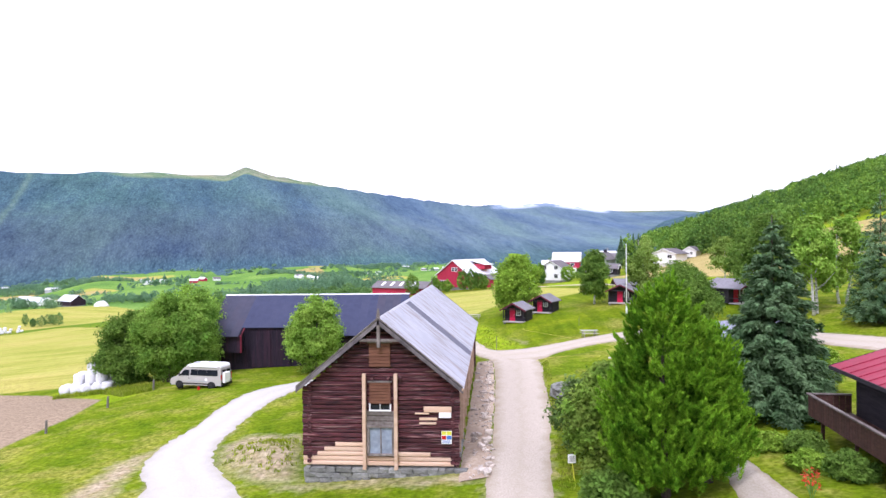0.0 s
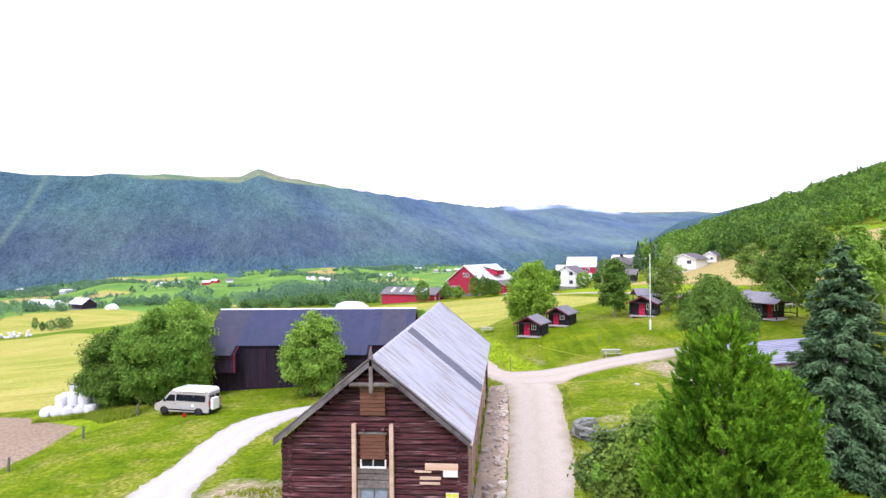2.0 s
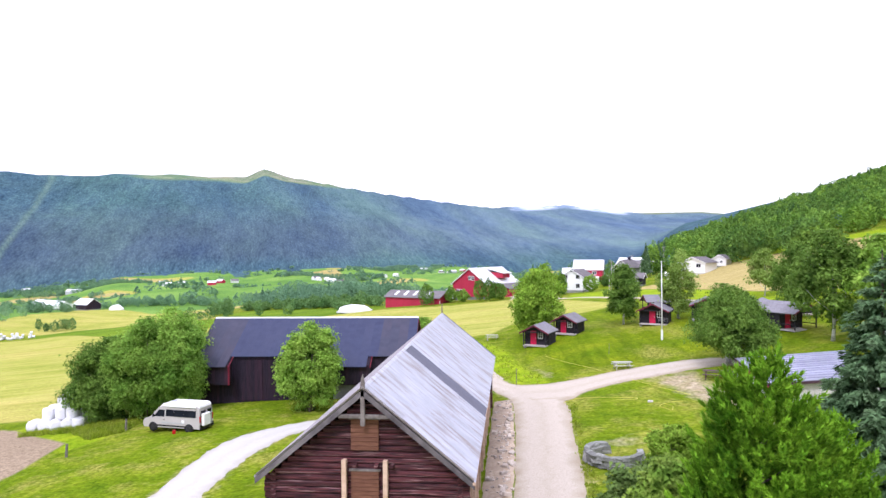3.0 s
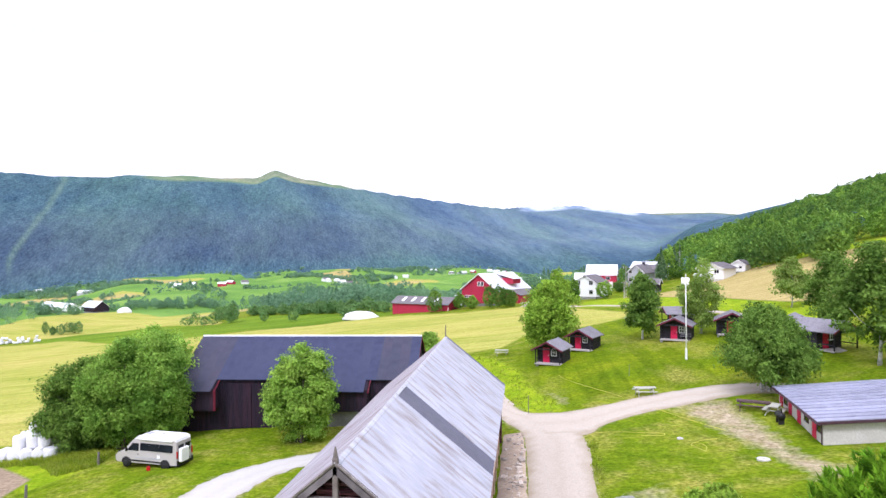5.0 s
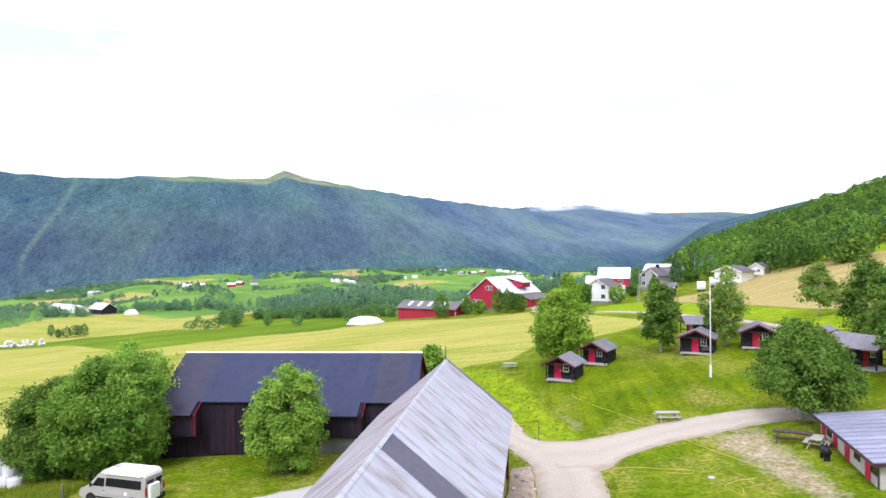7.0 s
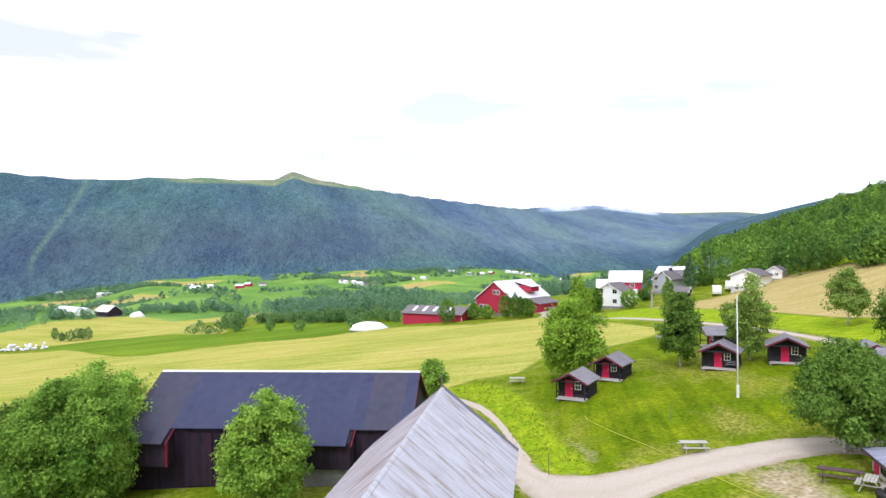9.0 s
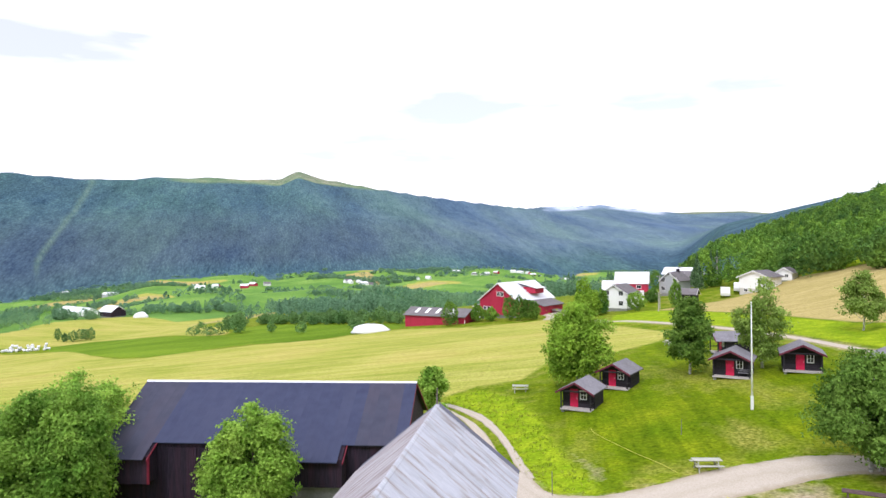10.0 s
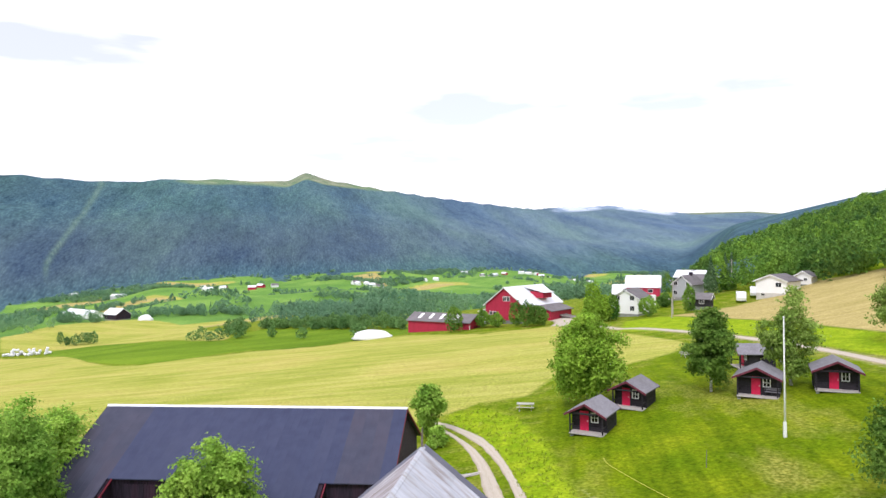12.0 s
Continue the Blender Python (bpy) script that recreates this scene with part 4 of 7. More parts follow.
lbox(b, -0.74, 0.36, 0.44, 0.80, 0.6, 0.56, 0.01)
lbox(b, 0.0, 0.40, 0.56, 0.06, 0.58, 2.02, 0.01)
part("frame", b, M_GREYLOG, door, "grey wooden door frame")
# opaque bluish panes for the curtained glass of the double door
for x0, x1 in ((-0.6, 0.0), (0.06, 0.66)):
    b = Build()
    lbox(b, x0, 0.47, 0.56, x1, 0.52, 2.02)
    part("pane", b, M_DOOR_PANE, door, "milky bluish door pane")
win = new("window")
win.parent = log_building
b = Build()
lbox(b, -0.62, 0.40, 2.93, 0.62, 0.58, 3.0, 0.01)
for x, wd in ((-0.62, 0.07), (-0.015, 0.03), (0.55, 0.07)):
    lbox(b, x, 0.40, 3.0, x + wd, 0.58, 3.34, 0.01)
part("frame", b, M_WHITE, win, "white window frame")
for x0, x1 in ((-0.55, -0.035), (0.035, 0.55)):
    b = Build()
    lbox(b, x0, 0.52, 3.0, x1, 0.54, 3.27)
    part("pane", b, M_GLASS, win)
for z0, z1 in ((3.36, 4.55), (5.42, 6.75)):
    sh = new("shutter")
    sh.parent = log_building
    n = 7
    for i in range(n):
        b = Build()
        h = (z1 - z0) / n
        lbox(b, -0.6, 0.38, z0 + h * i + 0.008, 0.6, 0.45, z0 + h * (i + 1) - 0.008, 0.01)
        part("board", b, M_SHUTTER, sh)
    b = Build()
    lbox(b, -0.68, 0.34, z1, 0.68, 0.48, z1 + 0.08, 0.01)
    part("rail", b, M_GREYLOG, sh)
for x in (-0.5, 0.42, 1.1):
    b = Build()
    lbox(b, x, 0.2, 4.72, x + 0.16, 0.6, 4.86, 0.02)
    part("beam_end", b, M_LOG, log_building)
# boards nailed on the wall
for x0, x1, z0, z1, mt in ((2.45, 4.0, 2.9, 3.22, M_FRESH), (1.95, 2.75, 2.78, 2.87, M_FRESH), (2.2, 3.2, 2.45, 2.6, M_FRESH), (2.2, 3.15, 2.22, 2.34, M_FRESH)):
    b = Build()
    lbox(b, x0, 0.42, z0, x1, 0.47, z1, 0.008)
    part("patch_board", b, mt, log_building, "pale pinkish patch board")
b = Build()
lbox(b, 3.3, 0.40, 2.6, 3.98, 0.44, 2.9, 0.005)
part("sheet", b, M_WHITE, log_building, "white board")
# roof
roof = new("roof")
roof.parent = log_building
b = Build()
b.prism([(0, 8.02 - LB), (4.55, 4.30 - LB), (4.55, 4.20 - LB), (0, 7.90 - LB), (-4.55, 4.20 - LB), (-4.55, 4.30 - LB)], "y", -0.45, 31.95)
part("roof_deck", b, M_GREYLOG, roof, "weathered roof boards")
row_len = 5.93 / 3 + 0.12
tin = {1: sheet_mesh("tin_sheet", 0.87, row_len, 6, 0.05, M_TIN), -1: sheet_mesh("tin_sheet", 0.87, row_len, 6, 0.05, M_TIN_LEFT)}
dark_sheet = sheet_mesh("dark_strip_sheet", 1.2, row_len, 1, 0.002, M_TIN_DARK)
far_sheet = sheet_mesh("dark_strip_sheet", 0.82, row_len, 1, 0.002, M_TIN_DARK)
inv = log_building.matrix_world.inverted()
for side in (1, -1):
    for row in range(3):
        t = row * (5.93 / 3) / 5.93
        px, pz = side * 4.6 * t, 8.12 - 3.75 * t
        y = 0.0
        while y < 32.4:
            if side > 0 and 10.7 < y < 13.1:
                me, w = dark_sheet, 1.2
            elif y > 31.5:
                me, w = far_sheet, 0.82
            else:
                me, w = tin[side], 0.83
            o = new(me.name, me)
            o.parent = roof
            lift = 0.045 - 0.012 * row + rng.uniform(0, 0.003)
            start = y if side > 0 else y + w
            m = slope_frame(px, start, pz, side * 4.6, -3.75)
            o.matrix_local = inv @ (m @ Matrix.Translation((0, 0, lift)))
            y += w
for side in (1, -1):
    for y0, y1 in ((-0.02, 0.05), (32.46, 32.53)):
        b = Build()
        b.prism([(0, 8.10 - LB), (side * 4.68, 4.29 - LB), (side * 4.68, 4.02 - LB), (0, 7.82 - LB)], "y", y0 - 0.5, y1 - 0.5)
        part("bargeboard", b, M_VERGE, roof, "dark weathered bargeboard")
    b = Build()
    b.prism([(side * 0.02, 8.22 - LB), (side * 4.66, 4.43 - LB), (side * 4.66, 4.38 - LB), (side * 0.02, 8.16 - LB)], "y", -0.56, -0.36)
    part("verge_cap", b, M_GREYLOG, roof)
    b = Build()
    b.prism([(0, 8.23 - LB), (side * 0.13, 8.13 - LB), (side * 0.13, 8.10 - LB), (0, 8.19 - LB)], "y", -0.55, 32.05)
    part("ridge_cap", b, M_TIN, roof, "pale ridge flashing")
b = Build()
lbox(b, -1.05, 0.02, 6.86, 1.1, 0.2, 7.02, 0.02)
part("collar_beam", b, M_GREYLOG, roof, "grey collar beam")
b = Build()
lbox(b, -0.09, -0.02, 6.55, 0.09, 0.18, 8.35, 0.02)
part("king_post", b, M_GREYLOG, roof, "grey king post")
b = Build()
b.tube([lw(0, 0.08, 8.3), lw(0, 0.08, 8.5), lw(0, 0.08, 8.72)], [0.10, 0.07, 0.02], 8)
part("finial", b, M_GREYLOG, roof)
b = Build()
b.tube([lw(0, 32.4, 8.1), lw(0, 32.4, 8.6), lw(0.02, 32.4, 9.15)], [0.07, 0.05, 0.03], 8)
part("finial", b, M_GREYLOG, roof)
b = Build()
b.tube([lw(4.66, -0.1, 4.28), lw(4.66, 32.4, 4.28)], 0.06, 6)
part("gutter", b, M_FRESH, roof, "reddish eaves board")
# props and fresh planks along the side under repair
for i in range(11):
    y = 1.0 + i * 2.75 + rng.uniform(-0.4, 0.4)
    b = Build()
    lbox(b, 4.22, y, -0.9, 4.36, y + rng.uniform(0.16, 0.5), rng.uniform(2.6, 4.2), 0.01)
    part("upright_plank", b, M_FRESH, log_building, "fresh upright plank")

# notice on the wall: a printed sheet with coloured fields and lines
notice = thing("notice_board", "small coloured notice board on the log wall", "sign", 3.72, 0.41, 1.16)
b = Build().box(-0.29, -0.03, 0, 0.29, 0.0, 0.72, 0.006)
part("panel", b, M_WHITE, notice, "white panel")
for x0, z0, x1, z1, mt in ((-0.27, 0.5, -0.02, 0.70, M_YELLOW), (0.0, 0.5, 0.27, 0.7, M_YELLOW), (-0.27, 0.25, -0.02, 0.46, M_LAMPRED)):
    part("field", Build().box(x0, -0.036, z0, x1, -0.031, z1), mt, notice)
M_BLUE = material("blue_print", (0.05, 0.14, 0.42), (0.07, 0.18, 0.5), 3, 0.5, 0.0)
part("field", Build().box(0.0, -0.036, 0.25, 0.27, -0.031, 0.46), M_BLUE, notice)
for i in range(3):
    part("line", Build().box(-0.25, -0.036, 0.05 + 0.06 * i, 0.22, -0.031, 0.075 + 0.06 * i), M_BLUE, notice)


# ---------------------------------------------------------------- the dark barn
BZ = -2.0
barn = thing("barn", "large black-stained barn with a dark metal roof", "barn", -27.715, 47.54, BZ, 3.81)
SL = 0.517


def roof_h(v):
    return 8.15 - SL * abs(v)


b = Build().prism([(-6.3, -0.4), (7.4, -0.4), (7.4, roof_h(7.4) - 0.15), (0, 7.95), (-6.3, roof_h(6.3) - 0.15)], "x", 0.35, 23.0)
part("wall", b, M_BARN_WALL, barn, "black tarred board walls")
for x0, x1 in ((0.35, 4.0), (10.2, 18.75)):
    b = Build().prism([(-7.75, 1.95), (-6.28, 1.95), (-6.28, roof_h(6.28) - 0.15), (-7.75, roof_h(7.75) - 0.15)], "x", x0, x1)
    part("jetty", b, M_BARN_WALL, barn, "overhanging boarded upper storey")
b = Build().box(14.9, -7.3, -0.4, 18.7, -6.31, 1.93)
part("concrete_wall", b, material("grey_concrete", (0.20, 0.20, 0.20), (0.30, 0.30, 0.29), 4, 0.9, 0.3, (0.13, 0.13, 0.13), 0.5, 0.5), barn, "grey concrete lower wall")
b = Build()
for i in range(2):
    b.box(5.0 + 2.3 * i, -6.42, 0.05, 7.25 + 2.3 * i, -6.31, 4.3, 0.02)
gate = part("double_door", b, M_BARN_WALL, barn, "tall black double doors")
for i in range(28):
    part("batten", Build().box(4.3 + 0.205 * i, -6.46, 0.0, 4.34 + 0.205 * i, -6.425, 4.5), M_BARN_WALL, gate)
for x0, x1, z0, z1, y in ((4.02, 4.2, 1.95, 3.95, -7.8),):
    part("corner_board", Build().box(x0, y, z0, x1, y + 0.12, z1), M_RED_TRIM, barn, "dark red corner board")
for x in (4.2, 18.9):
    b = Build().prism([(-8.2, roof_h(8.2) - 0.12), (-6.55, roof_h(6.55) - 0.12), (-6.55, roof_h(6.55) - 0.02), (-8.2, roof_h(8.2) - 0.02)], "x", x - 0.03, x + 0.05)
    part("verge_board", b, M_RED_TRIM, barn, "dark red verge board")
b = Build().prism([(-8.15, roof_h(8.15) - 0.2), (0, 7.95), (8.15, roof_h(8.15) - 0.2), (8.15, roof_h(8.15) - 0.02), (0, 8.13), (-8.15, roof_h(8.15) - 0.02)], "x", 23.3, 23.38)
part("verge_board", b, M_RED_TRIM, barn, "dark red verge board")
b = Build().prism([(-8.15, roof_h(8.15) - 0.2), (0, 7.95), (8.15, roof_h(8.15) - 0.2), (8.15, roof_h(8.15) - 0.02), (0, 8.13), (-8.15, roof_h(8.15) - 0.02)], "x", -0.05, 0.03)
part("verge_board", b, M_BARN_WALL, barn)
barn_roof = new("roof")
barn_roof.parent = barn
M_ROOF_PALE = material("faded_sheet_roof", (0.046, 0.049, 0.078), (0.060, 0.063, 0.095), 1.2, 0.7, 0.03, (0.075, 0.065, 0.09), 0.25, 0.5, vary=0.015, spec=0.15)
cols = 24
w = 23.35 / cols
for side in (-1, 1):
    for i in range(cols):
        x0 = i * w
        edge = 8.2
        if side < 0 and (4.2 <= x0 + w / 2 <= 10.2 or x0 + w / 2 > 18.9):
            edge = 6.6
        b = Build()
        ribs = [0, 0.04, 0.08, 0.12, w / 2 - 0.04, w / 2, w / 2 + 0.04, w / 2 + 0.08, w]
        hs = [0, 0.014, 0.014, 0, 0, 0.014, 0.014, 0, 0]
        top = [(x0 + r, 0, 8.16 + h) for r, h in zip(ribs, hs)]
        low = [(x0 + r, side * edge, roof_h(edge) + 0.01 + h) for r, h in zip(ribs, hs)]
        und = [(x0, 0, 8.10), (x0 + w, 0, 8.10), (x0, side * edge, roof_h(edge) - 0.05), (x0 + w, side * edge, roof_h(edge) - 0.05)]
        n = len(ribs)
        b.add(top + low + und, [(k, k + 1, n + k + 1, n + k) for k in range(n - 1)] + [(2 * n, 2 * n + 2, 2 * n + 3, 2 * n + 1)]
              + [tuple(range(n, 2 * n)) + (2 * n + 3, 2 * n + 2)])
        part("roof_sheet", b, M_ROOF_PALE if i in (0, 1, 2, 3, 20, 21, 22) and side < 0 else M_BARN_ROOF, barn_roof)
b = Build().prism([(-0.17, 8.09), (0, 8.2), (0.17, 8.09), (0.17, 8.11), (0, 8.23), (-0.17, 8.11)], "x", -0.02, 23.37)
part("ridge_cap", b, M_WHITE_ROOF, barn_roof, "white ridge flashing")


# ---------------------------------------------------------------- cabins
def cabin(x, y, turn, label, w=3.2, depth=4.1, porch=1.1, eave=2.02, rise=0.86, dx=-0.28):
    c = thing("cabin", label, "cabin", x, y, hz(x, y) - 0.05, turn, "small dark cabins on the lawn")
    h = w / 2
    f = -depth / 2
    body = Build().prism([(-h, 0.18), (h, 0.18), (h, eave), (0, eave + rise - 0.1), (-h, eave)], "y", f + porch, depth / 2)
    body.box(-h - 0.06, f + porch - 0.08, 0.1, -h + 0.1, f + porch + 0.08, eave)
    body.box(h - 0.1, f + porch - 0.08, 0.1, h + 0.06, f + porch + 0.08, eave)
    wall = part("wall", body, M_CABIN, c, "black-brown plank walls")
    for i in range(9):
        part("plank", Build().box(-h - 0.02, f + porch - 0.03, 0.2 + 0.205 * i, h + 0.02, f + porch + 0.02, 0.385 + 0.205 * i, 0.012), M_CABIN, wall)
        for s in (-1, 1):
            part("plank", Build().box(s * h - 0.02, f + porch, 0.2 + 0.205 * i, s * h + 0.02, depth / 2, 0.385 + 0.205 * i), M_CABIN, wall)
    rf = new("roof")
    rf.parent = c
    o = h + 0.36
    k = rise / h
    for s in (-1, 1):
        z1 = eave + rise - k * o
        b = Build().prism([(0, eave + rise), (s * o, z1), (s * o, z1 + 0.1), (0, eave + rise + 0.1)], "y", f - 0.3, depth / 2 + 0.3)
        part("roof_slope", b, M_CABIN_ROOF, rf)
        for yy in (f - 0.33, depth / 2 + 0.27):
            b = Build().prism([(0, eave + rise + 0.09), (s * (o + 0.03), z1 + 0.09), (s * (o + 0.03), z1 - 0.12), (0, eave + rise - 0.12)], "y", yy, yy + 0.06)
            part("bargeboard", b, M_BARGE, rf, "dark wine-red bargeboard")
    part("gable_wall", Build().prism([(-h, eave), (h, eave), (0, eave + rise - 0.05)], "y", f + porch - 0.04, f + porch + 0.05), M_CABIN, c)
    part("gable_beam", Build().box(-h - 0.1, f - 0.1, eave - 0.12, h + 0.1, f + 0.05, eave + 0.04, 0.02), M_CABIN, c)
    dk = part("deck", Build().box(-h, f - 0.05, 0.08, h, f + porch, 0.22, 0.01), M_DECK, c, "grey weathered porch deck")
    for s in (-1, 1):
        part("porch_post", Build().box(s * (h - 0.08) - 0.06, f, 0.2, s * (h - 0.08) + 0.06, f + 0.12, eave, 0.01), M_CABIN, c)
        part("side_rail", Build().box(s * (h - 0.08) - 0.04, f + 0.1, 0.75, s * (h - 0.08) + 0.04, f + porch, 0.87, 0.01), M_CABIN, c)
    for px in (-h + 0.2, h - 0.2):
        for py in (f + 0.3, depth / 2 - 0.3):
            part("foundation_block", Build().box(px - 0.15, py - 0.15, -0.4, px + 0.15, py + 0.15, 0.2, 0.02), M_STONE, c)
    d = part("door", Build().box(dx - 0.62, f + porch - 0.07, 0.22, dx + 0.2, f + porch - 0.02, 2.02, 0.01), M_REDDOOR, c, "crimson plank door")
    part("handle", Build().box(dx + 0.08, f + porch - 0.11, 1.05, dx + 0.14, f + porch - 0.07, 1.2), M_STEEL, d)
    wn_ = new("window")
    wn_.parent = c
    b = Build()
    for a in ((0.42, 1.02, 1.12, 1.1), (0.42, 1.85, 1.12, 1.93), (0.42, 1.1, 0.5, 1.85), (1.04, 1.1, 1.12, 1.85), (0.745, 1.1, 0.795, 1.85), (0.5, 1.45, 1.04, 1.5)):
        b.box(dx + a[0], f + porch - 0.08, a[1], dx + a[2], f + porch - 0.02, a[3])
    part("frame", b, M_WHITE, wn_, "white window frame with glazing bars")
    for px in (0.5, 0.795):
        for pz in (1.1, 1.5):
            part("pane", Build().box(dx + px, f + porch - 0.045, pz, dx + px + 0.245, f + porch - 0.03, pz + 0.35), M_GLASS, wn_)
    return c


M_BARGE = material("wine_red_stain", (0.10, 0.02, 0.035), (0.16, 0.035, 0.055), 4, 0.7, 0.2, vary=0.1)
cabin_a = cabin(9.8, 64.4, -21, "small black-brown cabin with a crimson door and grey roof")
for x, y, turn in ((14.4, 72.6, -25), (29.9, 87.0, -85)):
    copy_thing(cabin_a, pose(x, y, hz(x, y) - 0.05, 0, 0, turn))
cabin_c = cabin(26.6, 72.4, -21, "broader black cabin with crimson door and porch bench", 3.75, 4.1, 1.0, 2.12, 0.9, 0.0)
copy_thing(cabin_c, pose(33.6, 72.2, hz(33.6, 72.2) - 0.05, 0, 0, -15))
bn = thing("porch_bench", "dark slatted bench on a cabin porch", "bench", 26.6 + 0.72, 72.4 - 1.75, hz(26.6, 72.4) + 0.17, -21)
part("seat", Build().box(-0.7, -0.2, 0.40, 0.7, 0.02, 0.44, 0.01).box(-0.7, 0.04, 0.40, 0.7, 0.2, 0.44, 0.01), M_CABIN_ROOF, bn)
part("backrest", Build().box(-0.7, 0.2, 0.55, 0.7, 0.24, 0.68, 0.01).box(-0.7, 0.2, 0.72, 0.7, 0.24, 0.82, 0.01), M_CABIN_ROOF, bn)
for s in (-0.62, 0.62):
    part("leg", Build().box(s - 0.03, -0.18, 0.0, s + 0.03, -0.12, 0.40).box(s - 0.03, 0.18, 0.0, s + 0.03, 0.24, 0.8), M_CABIN, bn)
big = cabin(38.6, 63.4, -12, "wider black cabin with a grey roof behind birches", 3.6, 4.2, 0.9, 2.1, 0.85)
cabin(37.6, 54.2, 30, "black cabin with a pale bargeboard and open porch", 3.6, 5.2, 2.0, 2.2, 0.95)

# ---------------------------------------------------------------- flagpole
pole = thing("flagpole", "tall white flagpole standing on the lawn", "flagpole", 24.36, 57.46, 2.6)
part("pole", Build().tube([(0, 0, 0.1), (0, 0, 5), (0, 0, 9.5)], [0.07, 0.055, 0.03], 10), M_WHITE, pole, "tapered white pole", True)
part("foot", Build().box(-0.11, -0.11, -0.1, 0.11, 0.11, 1.25, 0.02), M_WHITE, pole, "thick white pole foot")
part("knob", Build().tube([(0, 0, 9.48), (0, 0, 9.53), (0, 0, 9.6), (0, 0, 9.64)], [0.03, 0.07, 0.07, 0.02], 10), M_WHITE, pole, "", True)
part("cord", Build().tube([(0.09, 0, 1.0), (0.06, 0, 9.4)], 0.008, 4), M_WHITE, pole)


# ---------------------------------------------------------------- benches
def picnic_table(x, y, turn, label, mat, length=1.9):
    t = thing("picnic_table", label, "table", x, y, None, turn, "picnic tables")
    for i in range(4):
        part("top_board", Build().box(-length / 2, -0.36 + 0.185 * i, 0.70, length / 2, -0.195 + 0.185 * i, 0.745, 0.006), mat, t)
    for s in (-1, 1):
        for k in (0, 1):
            part("seat_board", Build().box(-length / 2, s * 0.66 - 0.14 + 0.15 * k, 0.42, length / 2, s * 0.66 - 0.005 + 0.15 * k, 0.46, 0.006), mat, t)
        part("cross_beam", Build().box(s * (length / 2 - 0.3) - 0.04, -0.78, 0.34, s * (length / 2 - 0.3) + 0.04, 0.78, 0.42), mat, t)
        for q in (-1, 1):
            part("leg", Build().tube([(s * (length / 2 - 0.3), q * 0.62, -0.08), (s * (length / 2 - 0.3), q * 0.25, 0.7)], 0.05, 4), mat, t)
    return t


M_OLDWOOD = material("silvery_old_wood", (0.36, 0.36, 0.30), (0.52, 0.51, 0.45), 5, 0.9, 0.3, (0.28, 0.30, 0.2), 1.0, 0.5, stretch=(0.4, 2, 1))
M_DARKWOOD = material("dark_old_wood", (0.07, 0.045, 0.045), (0.14, 0.09, 0.09), 5, 0.9, 0.3)
picnic_table(17.45, 43.75, 6, "silvery weathered picnic table on the grass by the lane", M_OLDWOOD, 2.0)
picnic_table(3.1, 75.2, 0, "silvery weathered picnic table at the field edge", M_OLDWOOD, 1.9)
picnic_table(24.6, 100, 20, "pale weathered picnic table on the far lawn", M_OLDWOOD, 1.6)
picnic_table(24.9, 36.6, -20, "dark old picnic table beside the wash house", M_DARKWOOD, 2.6)
picnic_table(26.0, 35.0, 60, "small grey picnic bench beside the wash house", M_OLDWOOD, 1.7)

# ---------------------------------------------------------------- wash house
SH_Z = 1.3
wash = thing("wash_house", "low pale wash house with crimson doors and sheet roof", "building", 26.26, 26.8, SH_Z, -6)
WL, WW = 11.4, 8.5
part("wall", Build().prism([(0, -0.3), (WW, -0.3), (WW, 3.0), (0, 2.12)], "y", 0, WL), M_STUCCO, wash, "pale grey stucco walls")
rf = new("roof")
rf.parent = wash
for i in range(13):
    y0 = -0.45 + i * (WL + 0.9) / 13
    y1 = y0 + (WL + 0.9) / 13
    b = Build().prism([(-0.45, 2.10), (WW + 0.4, 3.06), (WW + 0.4, 3.12), (-0.45, 2.16)], "y", y0, y1)
    b.prism([(-0.45, 2.16), (WW + 0.4, 3.12), (WW + 0.4, 3.19), (-0.45, 2.23)], "y", y0, y0 + 0.09)
    part("roof_sheet", b, M_SHED_ROOF, rf)
M_FASCIA = material("plum_fascia", (0.05, 0.025, 0.035), (0.08, 0.04, 0.05), 5, 0.6, 0.1)
part("fascia", Build().prism([(-0.48, 1.96), (WW + 0.4, 2.9), (WW + 0.4, 3.1), (-0.48, 2.16)], "y", -0.5, -0.44), M_FASCIA, rf, "plum-brown fascia board")
part("fascia", Build().box(-0.5, -0.45, 1.98, -0.45, WL + 0.45, 2.14), M_FASCIA, rf, "plum-brown fascia board")
part("gutter", Build().tube([(-0.52, -0.45, 2.02), (-0.52, WL + 0.45, 2.06)], 0.05, 6), M_FASCIA, rf)
part("downpipe", Build().tube([(-0.5, -0.3, 2.0), (-0.08, 0.1, 1.75), (-0.06, 0.1, 0.1)], 0.04, 6), M_FASCIA, wash, "brown downpipe")
for y in (1.9, 5.6, 8.0, 10.6):
    d = part("door", Build().box(-0.05, y - 0.42, 0.15, 0.03, y + 0.42, 2.0, 0.01), M_REDDOOR, wash, "crimson door")
    part("handle", Build().box(-0.09, y + 0.25, 1.0, -0.05, y + 0.36, 1.06), M_STEEL, d)
for y in (0.8, 3.7, 9.3):
    wi = new("window")
    wi.parent = wash
    part("frame", Build().box(-0.06, y - 0.5, 1.15, 0.02, y + 0.5, 1.22).box(-0.06, y - 0.5, 1.8, 0.02, y + 0.5, 1.87).box(-0.06, y - 0.5, 1.22, 0.02, y - 0.43, 1.8).box(-0.06, y + 0.43, 1.22, 0.02, y + 0.5, 1.8), M_FASCIA, wi)
    part("pane", Build().box(-0.03, y - 0.43, 1.22, -0.01, y + 0.43, 1.8), M_GLASS, wi)
